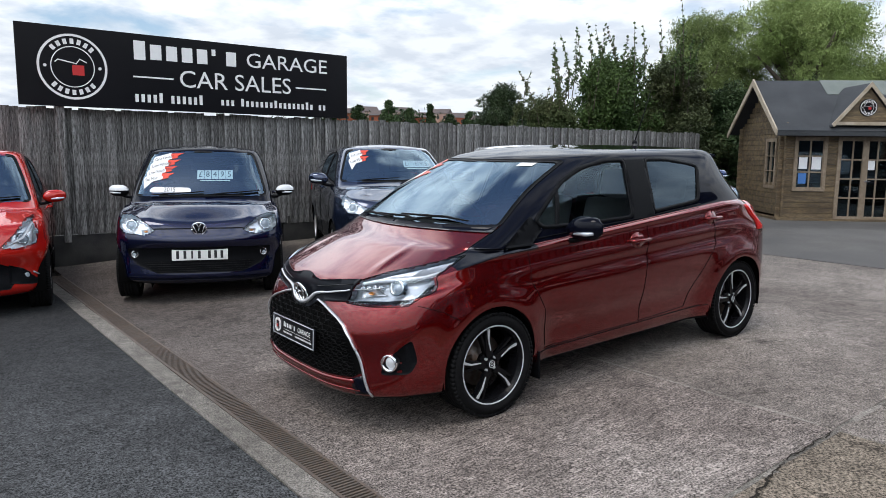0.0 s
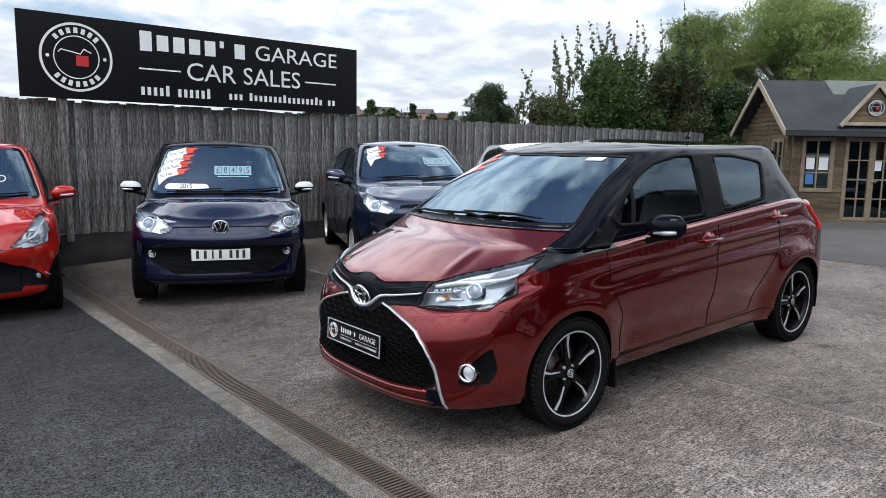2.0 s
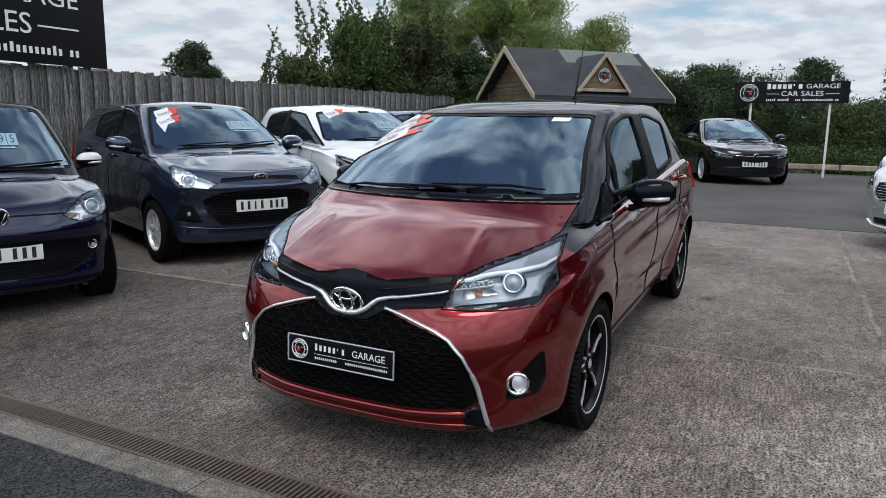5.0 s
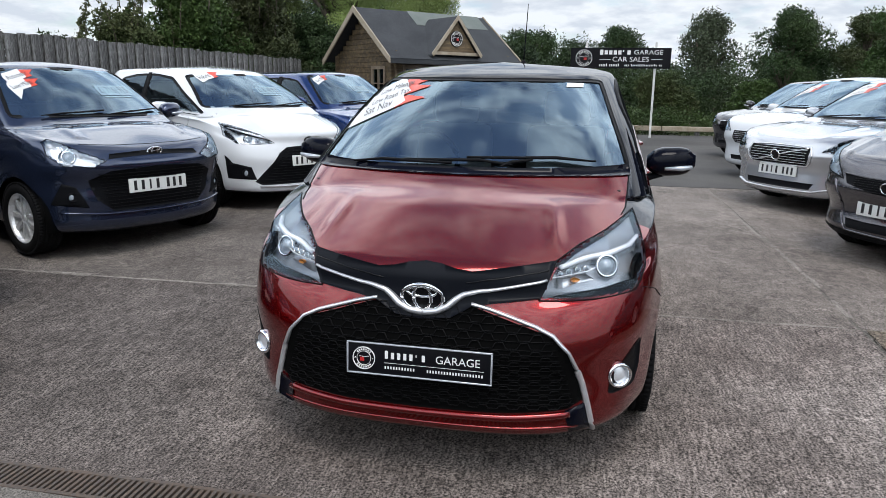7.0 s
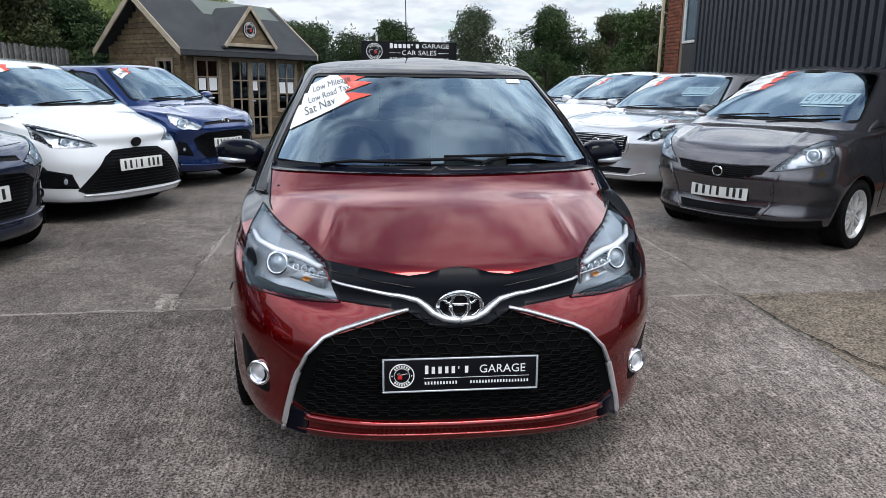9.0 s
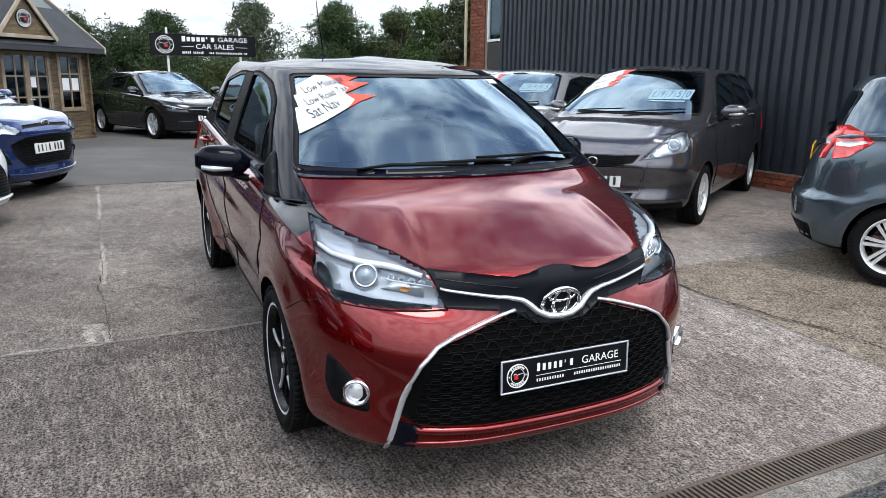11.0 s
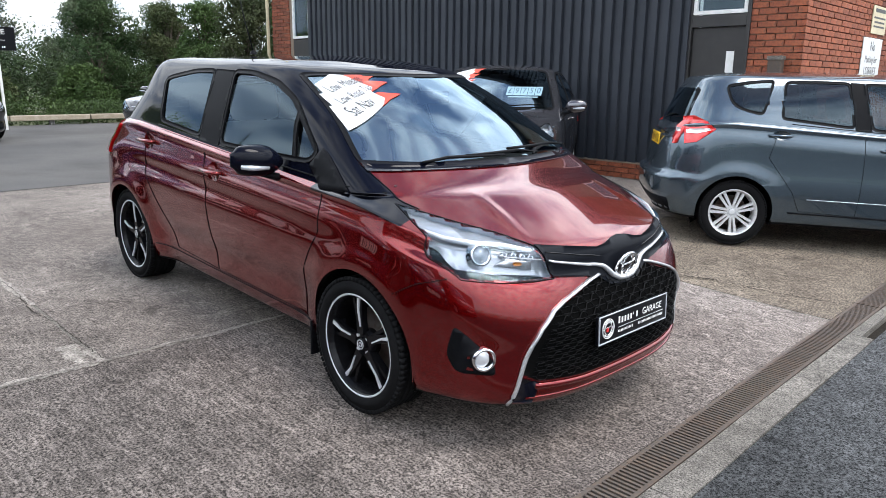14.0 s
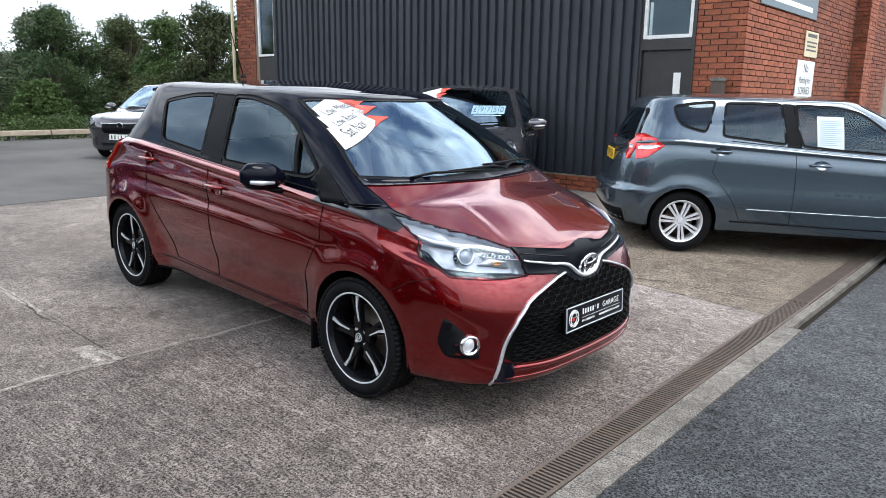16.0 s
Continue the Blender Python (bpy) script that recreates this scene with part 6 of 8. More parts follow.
# ---- summer house ----
def build_cabin():
    """A log cabin: front along local x, its face towards local -y, ridge along x."""
    c = thing("log_cabin", pose(16.16, 6.26, 0.165, 0, 0, -42.5), "stained log summer house with dark felt roof and small dormer", "cabin")
    w, d, he, hr = 3.2, 2.5, 1.86, 2.98
    y0 = 0.0
    slope = (hr - he) / (d / 2 + 0.25)
    H = 0.115
    rows = int(he / H)
    wins = ((-1.33, -0.80, 0.70, 1.70), (0.87, 1.38, 0.67, 1.70))
    door = (-0.50, 0.60, 0.06, 1.74)

    def log(x0, x1, ya, yb, z, axis, o=0.0):
        bm = bmesh.new()
        if axis == "x":
            add_box(bm, x0, x1, ya - 0.022, ya + 0.022, z, z + H - 0.004, 0.008)
        else:
            add_box(bm, x0 - 0.022, x0 + 0.022, ya, yb, z, z + H - 0.004, 0.008)
        part("log", bm, LOG, c, smooth=False)
    for k in range(rows + 1):
        z = 0.05 + k * H
        gaps = sorted([g[:2] for g in wins + (door,) if g[2] - 0.02 < z + H / 2 < g[3] + 0.02])
        x = -w / 2 - 0.10
        for g0, g1 in gaps:
            log(x, g0, y0, 0, z, "x")
            x = g1
        log(x, w / 2 + 0.10, y0, 0, z, "x")
        log(-w / 2 - 0.10, w / 2 + 0.10, y0 + d, 0, z, "x")
        for sx in (-1, 1):
            if sx < 0 and 0.70 < z + H / 2 < 1.68:
                log(sx * w / 2, 0, y0 - 0.10, y0 + 0.35, z + H / 2, "y")
                log(sx * w / 2, 0, y0 + 0.85, y0 + d + 0.10, z + H / 2, "y")
            else:
                log(sx * w / 2, 0, y0 - 0.10, y0 + d + 0.10, z + H / 2, "y")
    z = 0.05 + (rows + 1) * H
    while z < hr - 0.2:
        half = (hr - 0.1 - z) / slope
        for sx in (-1, 1):
            log(sx * w / 2, 0, d / 2 - half, d / 2 + half, z, "y")
        z += H
    # roof
    for sy in (-1, 1):
        bm = bmesh.new()
        e = d / 2 + 0.27
        m = Matrix.Translation((0, d / 2, hr + 0.06))
        yy = sy * e
        zz = -slope * e
        prof = [(0, 0.0), (yy, zz), (yy, zz - 0.045), (0, -0.05)]
        add_prism(bm, prof, -w / 2 - 0.28, w / 2 + 0.28, "x", m=m)
        part("roof_side", fixed(bm), FELT, c, smooth=False)
        for k in (0.34, 0.68):
            bm = bmesh.new()
            add_prism(bm, [(sy * e * k, zz * k + 0.002), (sy * e * (k + 0.34), zz * (k + 0.34) + 0.002), (sy * e * (k + 0.34), zz * (k + 0.34) + 0.008), (sy * e * k, zz * k + 0.010)], -w / 2 - 0.285, w / 2 + 0.285, "x", m=m)
            part("felt_strip", fixed(bm), FELT, c, smooth=False)
        bm = bmesh.new()
        add_prism(bm, [(0, 0.012), (sy * e * 0.3, zz * 0.3 + 0.012), (sy * e * 0.3, zz * 0.3 + 0.004), (0, 0.002)], -0.46, 1.70, "x", m=m)
        part("ridge_patch", fixed(bm), FELT_PALE, c, smooth=False)
        for sx in (-1, 1):
            bm = bmesh.new()
            xx = sx * (w / 2 + 0.29)
            add_prism(bm, [(0.0, 0.03), (yy * 1.02, zz * 1.02 + 0.03), (yy * 1.02, zz * 1.02 - 0.10), (0.0, -0.12)], xx - 0.015, xx + 0.015, "x", m=m)
            part("bargeboard", fixed(bm), BARGE, c, "pale weathered bargeboard", smooth=False)
    part("fascia", box_bm(-w / 2 - 0.27, w / 2 + 0.27, -0.295, -0.27, he - 0.08, he + 0.035, 0.004), FELT, c, smooth=False)
    # dormer
    m = Matrix.Translation((-0.10, -0.26, he + 0.14))
    bm = bmesh.new()
    add_prism(bm, [(-0.58, 0.05), (0.58, 0.05), (0, 0.76)], 0.0, 0.03, "y", m=m)
    dm = part("dormer", fixed(bm), LOG, c, smooth=False)
    for sx in (-1, 1):
        bm = bmesh.new()
        add_prism(bm, [(0, 0.85), (sx * 0.70, 0.0), (sx * 0.70, -0.04), (0, 0.80)], -0.05, 1.1, "y", m=m)
        part("dormer_roof", fixed(bm), FELT, dm, smooth=False)
        bm = bmesh.new()
        add_prism(bm, [(0, 0.87), (sx * 0.72, 0.02), (sx * 0.67, -0.04), (0, 0.77)], -0.075, -0.05, "y", m=m)
        part("bargeboard", fixed(bm), BARGE, dm, smooth=False)
    bm = box_bm(-0.66, 0.66, -0.03, 0.0, 0.0, 0.07, 0.004, m=m)
    part("bargeboard", bm, BARGE, dm, smooth=False)
    disc = bmesh.new()
    mm = m @ Matrix.Translation((0, -0.004, 0.36)) @ Matrix.Rotation(math.pi, 4, "Z") @ Matrix.Diagonal((-1, 1, 1, 1))
    add_lathe(disc, [(0, 0.012), (0.175, 0.012), (0.18, 0.0)], 32, m=mm)
    dd = part("round_sign", fixed(disc), SIGN_BLACK, dm, smooth=False)
    roundel(dd, mm @ Matrix.Translation((0, 0.013, 0)), 0.16)

    # windows and doors
    def casement(x0, x1, z0, z1, nx, nz, name, papers=()):
        wn = bmesh.new()
        f = 0.07
        for a0, a1, c0, c1 in ((x0 - f, x0, z0 - f, z1 + f), (x1, x1 + f, z0 - f, z1 + f), (x0, x1, z1, z1 + f), (x0, x1, z0 - f, z0)):
            add_box(wn, a0, a1, -0.05, 0.03, c0, c1, 0.005)
        ob = part(name, wn, FRAME_WOOD, c, smooth=False)
        for k in range(nx + 1):
            xx = x0 + (x1 - x0) * k / nx
            part("glazing_bar", box_bm(xx - 0.016, xx + 0.016, -0.03, 0.0, z0, z1, 0.003), FRAME_WOOD, ob, smooth=False)
        for k in range(nz + 1):
            zz = z0 + (z1 - z0) * k / nz
            part("glazing_bar", box_bm(x0, x1, -0.029, 0.001, zz - 0.014, zz + 0.014, 0.003), FRAME_WOOD, ob, smooth=False)
        for i in range(nx):
            for j in range(nz):
                a0, a1 = x0 + (x1 - x0) * i / nx + 0.016, x0 + (x1 - x0) * (i + 1) / nx - 0.016
                c0, c1 = z0 + (z1 - z0) * j / nz + 0.014, z0 + (z1 - z0) * (j + 1) / nz - 0.014
                p = part("pane", box_bm(a0, a1, -0.014, -0.010, c0, c1), PANE, ob, smooth=False)
                p.visible_shadow = False
        for a, zc, pw, ph, mt in papers:
            part("notice", box_bm(a - pw / 2, a + pw / 2, -0.0185, -0.016, zc - ph / 2, zc + ph / 2), mt, ob, smooth=False)
        return ob
    casement(*wins[0], 2, 3, "window", ((-1.20, 1.22, 0.17, 0.24, PAPER), (-0.93, 1.22, 0.19, 0.26, PAPER), (-1.20, 0.90, 0.16, 0.22, PAPER_BLUE)))
    casement(*wins[1], 2, 3, "window", ((1.0, 1.14, 0.18, 0.26, PAPER), (1.25, 1.14, 0.18, 0.26, PAPER)))
    casement(-0.45, 0.035, 0.10, 1.70, 2, 4, "door", ())
    d2 = casement(0.055, 0.54, 0.10, 1.70, 2, 4, "door", ((0.18, 1.2, 0.15, 0.22, PAPER),))
    part("door_handle", box_bm(0.05, 0.16, -0.075, -0.055, 0.84, 0.87, 0.006), CHROME, d2)
    # side window, sill log and floor
    sw = bmesh.new()
    X = -w / 2
    for y_0, y_1, c0, c1 in ((0.30, 0.37, 0.66, 1.74), (0.83, 0.90, 0.66, 1.74), (0.37, 0.83, 1.67, 1.74), (0.37, 0.83, 0.66, 0.73), (0.585, 0.615, 0.73, 1.67), (0.37, 0.83, 1.03, 1.05), (0.37, 0.83, 1.35, 1.37)):
        add_box(sw, X - 0.05, X + 0.03, y_0, y_1, c0, c1, 0.004)
    so = part("window", sw, FRAME_WOOD, c, smooth=False)
    p = part("pane", box_bm(X - 0.012, X - 0.008, 0.37, 0.83, 0.73, 1.67), PANE, so, smooth=False)
    p.visible_shadow = False
    part("bearer", box_bm(-w / 2 - 0.08, w / 2 + 0.08, -0.06, d + 0.06, -0.02, 0.06, 0.006), LOG, c, smooth=False)
    # added sheet before the back logs, coloured dark for a dim interior
    part("inner_back", box_bm(-w / 2 + 0.1, w / 2 - 0.1, d - 0.12, d - 0.08, 0.06, he), ROOM_SHADE, c, smooth=False)
    desk = part("desk", box_bm(-0.9, 0.9, 1.2, 1.7, 0.7, 0.74, 0.005), FRAME_WOOD, c, smooth=False)


# ---- plants ----
def leaves(name, blobs, count, size, material, parent, seed, droop=0.0, flat=0.42):
    """Thousands of small leaves strewn in loose clumps; blobs are (x, y, z, rx, ry, rz)."""
    rs = np.random.RandomState(seed)
    count, size = int(count * 1.35), size * 0.8
    B = np.array(blobs, float)
    vol = (B[:, 3] * B[:, 4] * B[:, 5])**(2 / 3)
    pick = rs.choice(len(B), size=count, p=vol / vol.sum())
    u = rs.normal(size=(count, 3))
    u /= np.linalg.norm(u, axis=1)[:, None]
    r = rs.uniform(0.45, 1.08, count)**0.6
    lump = 1 + 0.22 * np.sin(u[:, 0] * 7 + pick) * np.sin(u[:, 1] * 6 + pick * 2) + 0.15 * np.sin(u[:, 2] * 11 + pick)
    c = B[pick, :3] + u * B[pick, 3:6] * (r * lump)[:, None]
    a = rs.normal(size=(count, 3))
    a[:, 2] -= droop * 2
    a /= np.linalg.norm(a, axis=1)[:, None]
    b = np.cross(a, rs.normal(size=(count, 3)))
    b /= np.linalg.norm(b, axis=1)[:, None] + 1e-9
    s = size * rs.uniform(0.6, 1.3, count)[:, None]
    nrm = np.cross(a, b)
    V = np.stack([c - a * s, c + b * s * flat + nrm * s * 0.12, c + a * s, c - b * s * flat + nrm * s * 0.12], 1).reshape(-1, 3)
    F = np.arange(count * 4).reshape(-1, 4)
    me = bpy.data.meshes.new(name)
    me.from_pydata(V.tolist(), [], F.tolist())
    me.materials.append(material)
    ob = new(name, me)
    ob.parent = parent
    return ob


def build_tree(x, y, h, r, material, label, seed, count=6000, size=0.16, droop=0.0, name="tree", low=0.25, trunk=True, sprigs=0, z0=0.1):
    rs = random.Random(seed)
    t = thing(name, pose(x, y, z0), label, "tree" if name == "tree" else name)
    bm = bmesh.new()
    if trunk:
        top = Vector((rs.uniform(-0.3, 0.3), rs.uniform(-0.3, 0.3), h * 0.62))
        add_tube(bm, [(0, 0, -0.2), (0.05, 0.02, h * 0.2), tuple(top * 0.7), tuple(top)], [r * 0.09, r * 0.075, r * 0.05, r * 0.03], 8)
    blobs = []
    n = 48
    for k in range(n):
        a = k * 2.399 + rs.uniform(-0.4, 0.4)
        f = rs.uniform(low, 0.95)
        wid = r * (0.95 - 0.75 * max(0, f - 0.35)**1.3 / 0.65) * rs.uniform(0.35, 0.75)
        if k % 4 == 0:
            wid *= 0.3
        p = Vector((math.cos(a) * wid, math.sin(a) * wid, h * f))
        br = r * rs.uniform(0.13, 0.30)
        blobs.append((p.x, p.y, min(p.z, h - br * 0.8), br, br, br * rs.uniform(0.7, 1.1)))
        base = Vector((0.03, 0.02, h * max(0.12, f - 0.35)))
        add_tube(bm, [tuple(base), tuple(base.lerp(p, 0.5) + Vector((0, 0, 0.05 * h))), tuple(p)], [r * 0.035, r * 0.022, r * 0.008], 5)
    for k in range(sprigs):
        a, q = rs.uniform(0, 6.28), rs.uniform(0.1, 0.95) * r
        x1, y1 = math.cos(a) * q, math.sin(a) * q
        foot = h * rs.uniform(0.6, 0.8)
        rise = h * rs.uniform(0.12, 0.42)
        lx, ly, bow = rs.uniform(-0.45, 0.45), rs.uniform(-0.45, 0.45), rs.uniform(-0.12, 0.12)
        way = lambda f: (x1 + lx * f * f + bow * math.sin(f * 3.1), y1 + ly * f * f, foot + (rise + 0.2 * h) * f)
        add_tube(bm, [way(f / 5) for f in range(6)], [0.014, 0.012, 0.010, 0.008, 0.006, 0.003], 5)
        for q in range(16):
            f = 0.2 + q * 0.052
            e = 0.065 * (1.15 - f) + 0.010
            c = way(f)
            g = rs.uniform(0, 6.28)
            blobs.append((c[0] + e * math.cos(g), c[1] + e * math.sin(g), c[2], e, e, e * 1.1))
    part("trunk", bm, BARK, t)
    leaves("crown", blobs, count, size, material, t, seed, droop, 0.42 if droop == 0 else 0.22)
    return t


def build_hedge(x0, y0, x1, y1, h, w, material, label, seed, count, size=0.09, z0=0.15, name="hedge"):
    t = thing(name, pose(0, 0, 0), label, "hedge", kind="stuff")
    rs = random.Random(seed)
    n = max(3, int(math.hypot(x1 - x0, y1 - y0) / (w * 0.6)))
    blobs = []
    for k in range(n):
        f = (k + 0.5) / n
        hh = h * rs.uniform(0.75, 1.12)
        blobs.append((x0 + (x1 - x0) * f + rs.uniform(-0.2, 0.2) * w, y0 + (y1 - y0) * f + rs.uniform(-0.2, 0.2) * w, z0 + hh * 0.48, w * 0.55, w * 0.55, hh * 0.52))
    bm = bmesh.new()
    for x, y, z, a, b, c in blobs[::2]:
        add_tube(bm, [(x, y, z0 - 0.1), (x + 0.05, y, z)], [0.03, 0.01], 5)
    part("stems", bm, BARK, t)
    leaves("foliage", blobs, count, size, material, t, seed)
    return t


# ---- the ruby hatchback ----
def ruby_shape(p):
    """Bonnet ridges and the waist crease of the ruby car."""
    d = Vector((0, 0, 0))
    if p.z > 0.78 and 1.25 < p.x < 1.95:
        c = 0.44 - 0.10 * (1.75 - p.x)
        k = math.exp(-((abs(p.y) - c) / 0.026)**2) * max(0, 1 - ((p.x - 1.67) / 0.22)**2)**2
        d.z += 0.008 * k
    if abs(p.y) > 0.6 and 0.3 < p.z < 1.0 and -1.6 < p.x < 1.6:
        line = 0.80 + 0.065 * (0.9 - p.x) / 1.8
        f = math.exp(-((p.z - line + 0.055) / 0.05)**2) * min(1, max(0, (1.25 - abs(p.x + 0.1)) / 0.4))
        g = math.exp(-((p.z - 0.42) / 0.07)**2) * min(1, max(0, (1.0 - abs(p.x)) / 0.3))
        d.y -= math.copysign(0.014 * f + 0.012 * g, p.y)
    if abs(p.y) > 0.6 and p.z < 0.74:
        d.y -= math.copysign(0.05 * min(1, (0.74 - p.z) / 0.5) * min(1, max(0, (1.0 - abs(p.x)) / 0.25)), p.y)
    for wx in (1.255, -1.255):
        q = math.hypot(p.x - wx, p.z - 0.305)
        if abs(p.y) > 0.6 and q < 0.6:
            d.y += math.copysign(0.016 * math.exp(-((q - 0.36) / 0.07)**2), p.y)
    return d


RUBY_P = dict(xf=2.05, xr=-1.89, W=0.845, H=1.508, zn=0.79, xs=1.38, zs=1.035, xt=0.71, zt=1.42, zts=1.43, ta=0.75, tn=2.3, xtc=0.42, zb1=0.945, zb2=1.075, rw=0.635, xrr=-1.37, xg=-1.66, zg=1.05,
              xb=-0.125, xc=-0.80, xd=0.84, wb=2.51, R=0.30, hood=0.012, gw=0.945, ar=0.64, nr=2.7, pz=3.0, hn=2.1, r1=0.45, r2=0.78,
              fx=(-0.10, -0.02, 0.0, -0.004, -0.002, -0.035, -0.066, -0.07, -0.12), fn=(1.08, 1.08, 1.05, 1, 1, 0.92, 0.84, 0.84, 0.86))


def ruby_extra(car, sh, P):
    """Grille mesh, chrome frame, black nose panel, dealer plate and other parts of the ruby car's face."""
    corner_sticker(car, sh)
    for s in (1, -1):
        f = lambda q: [(a * s, b) for a, b in q]
        part("chrome_frame", sh.strip("front", f([(0.172, 0.674), (0.24, 0.658), (0.32, 0.634), (0.40, 0.608), (0.46, 0.579), (0.517, 0.52), (0.545, 0.46), (0.566, 0.40), (0.59, 0.31), (0.612, 0.213)]), 0.012, off=0.006, n=6), SATIN, car)
        bar = sh.strip("front", f([(0.425, 0.760), (0.34, 0.745), (0.263, 0.731), (0.19, 0.718), (0.145, 0.706), (0.115, 0.684), (0.088, 0.660), (0.05, 0.642), (0.0, 0.636)]), [0.006, 0.007, 0.008, 0.010, 0.013, 0.015, 0.016, 0.016, 0.016], off=0.012, n=4, flat=0.8)
        part("nose_bar", bar, SATIN, car)
        part("nose_crease", sh.strip("front", f([(0.43, 0.788), (0.26, 0.765), (0.15, 0.75)]), 0.004, off=0.008, n=6), TRIM_GLOSS, car)
        part("lip_insert", sh.patch("front", f([(0.515, 0.300), (0.583, 0.325), (0.602, 0.225), (0.53, 0.215)]), off=0.007, step=0.05), BLACK_GLOSS, car)
        fp = f([(0.77, 0.525), (0.748, 0.50), (0.668, 0.40), (0.66, 0.335), (0.755, 0.335), (0.772, 0.40)])
        part("fog_recess", sh.patch("front", rounded(fp, 3, 0.02), off=0.002, step=0.05), PLASTIC, car)
        part("mirror_sail", sh.patch("side", [(0.835, 1.022), (0.90, 1.10), (0.95, 1.075), (1.02, 1.03), (1.14, 0.948), (1.10, 0.940), (0.95, 0.938), (0.90, 0.975)], s, off=0.011, step=0.03), PLASTIC, car)
        part("sill_strip", sh.strip("side", [(0.90, 0.285), (0.0, 0.30), (-0.88, 0.315)], 0.005, s, off=0.0, n=8), PLASTIC, car)
        part("bonnet_seam", sh.strip("top", [(1.458, 0.680 * s), (1.38, 0.698 * s), (1.196, 0.708 * s), (1.10, 0.714 * s)], 0.0028, off=0.001, n=8), PLASTIC, car)
        part("bumper_seam", sh.strip("side", [(1.72, 0.70), (1.60, 0.66), (1.50, 0.60)], 0.003, s, off=0.0, n=6), PLASTIC, car)
        mf = bmesh.new()
        add_box(mf, 0.87, 0.885, 0.66 if s > 0 else -0.82, 0.82 if s > 0 else -0.66, 0.13, 0.30, 0.004)
        part("mud_flap", mf, PLASTIC, car)
    # grille mesh: close rows of small toothed wires
    wire = bmesh.new()
    half = lambda z: 0.20 + (0.665 - z) * 2.9 if z > 0.575 else 0.48 + (0.56 - z) * 0.32
    levels = [(0.652 - 0.027 * k, 0.085, 0.010) for k in range(5)] + [(0.52 - 0.0185 * k, 0.07, 0.0055) for k in range(12)]
    for k, (z, step, deep) in enumerate(levels):
        h = half(z) - 0.015
        m = max(1, int(h / step) + 1)
        pts = []
        for q in range(-m, m):
            o = q * step + (step / 2 if k % 2 else 0)
            pts += [(o, z - deep), (o + deep * 1.3, z + deep), (o + step * 0.5 - deep * 0.6, z + deep), (o + step * 0.5 + deep * 0.6, z - deep)]
        pts = [p for p in pts if abs(p[0]) < h]
        sh.strip("front", pts, 0.0026, off=0.010, n=1, seg=5, bm=wire)
        sh.strip("front", [(-h, z + deep + 0.004), (0, z + deep + 0.004), (h, z + deep + 0.004)], 0.0022, off=0.006, n=12, seg=5, bm=wire)
    part("grille_mesh", wire, GRILLE, car)
    # dealer plate: black with a silver frame, roundel and bars
    p, n = sh.at("front", 0, 0.47)
    pl = part("dealer_plate", box_bm(-0.008, 0.008, -0.265, 0.265, -0.058, 0.058, 0.004), SIGN_BLACK, car, "black dealer plate in a silver frame")
    pl.matrix_local = pose(p.x + 0.022, 0, 0.47, 0, -4, 0)
    b = bmesh.new()
    for a0, a1, c0, c1 in ((-0.265, 0.265, 0.054, 0.060), (-0.265, 0.265, -0.060, -0.054), (-0.265, -0.2585, -0.054, 0.054), (0.2585, 0.265, -0.054, 0.054)):
        add_box(b, 0.006, 0.012, a0, a1, c0, c1, 0.002)
    part("plate_frame", b, LAMP_GREY, pl)
    roundel(pl, Matrix.Translation((0.0085, -0.20, 0)) @ Matrix.Rotation(math.pi / 2, 4, "Z") @ Matrix.Rotation(math.pi, 4, "Z") @ Matrix.Diagonal((1, 1, 1, 1)), 0.042)
    st = 0.158 / 7
    for i in range(7):
        part("letter_bar", box_bm(0.008, 0.0090, -0.127 + st * (i + 0.22), -0.127 + st * (i + (0.72 if i != 5 else 0.36)), 0.004 if i != 5 else 0.018, 0.028 if i else 0.033), BAR_WHITE, pl, smooth=False)
    part("lettering", text_bm("GARAGE", 0.041, Matrix.Translation((0.0086, 0.142, 0.015)) @ Matrix.Rotation(math.pi / 2, 4, "Z") @ Matrix.Rotation(math.pi / 2, 4, "X"), thick=0.0003), BAR_WHITE, pl, smooth=False)
    part("rule", box_bm(0.008, 0.0090, -0.125, 0.235, -0.0125, -0.0110), BAR_WHITE, pl, smooth=False)
    b = bmesh.new()
    for a0, a1, n_ in ((-0.125, -0.01, 11), (0.03, 0.235, 20)):
        st = (a1 - a0) / n_
        for i in range(n_):
            add_box(b, 0.008, 0.0090, a0 + st * (i + 0.2), a0 + st * (i + 0.70), -0.034, -0.024)
    part("small_bars", fixed(b), BAR_WHITE, pl, smooth=False)["kind"] = "stuff"
    part("scuttle_panel", sh.patch("front", [(-0.715, 1.029), (-0.52, 1.034), (-0.26, 1.034), (0, 1.034), (0.26, 1.034), (0.52, 1.034), (0.715, 1.029), (0.705, 1.068), (0.4, 1.061), (0, 1.060), (-0.4, 1.061), (-0.705, 1.068)], off=0.0065, step=0.04, skirt=0.006), BLACK_GLOSS, car)
    part("lip_ledge", sh.strip("front", [(-0.53, 0.286), (-0.30, 0.272), (0, 0.268), (0.30, 0.272), (0.53, 0.286)], 0.017, off=-0.002, n=10, seg=10, flat=0.9), RED, car)
    part("lip_crease", sh.strip("front", [(-0.56, 0.236), (-0.30, 0.228), (0, 0.226), (0.30, 0.228), (0.56, 0.236)], 0.010, off=-0.002, n=10, seg=8, flat=0.8), RED, car)
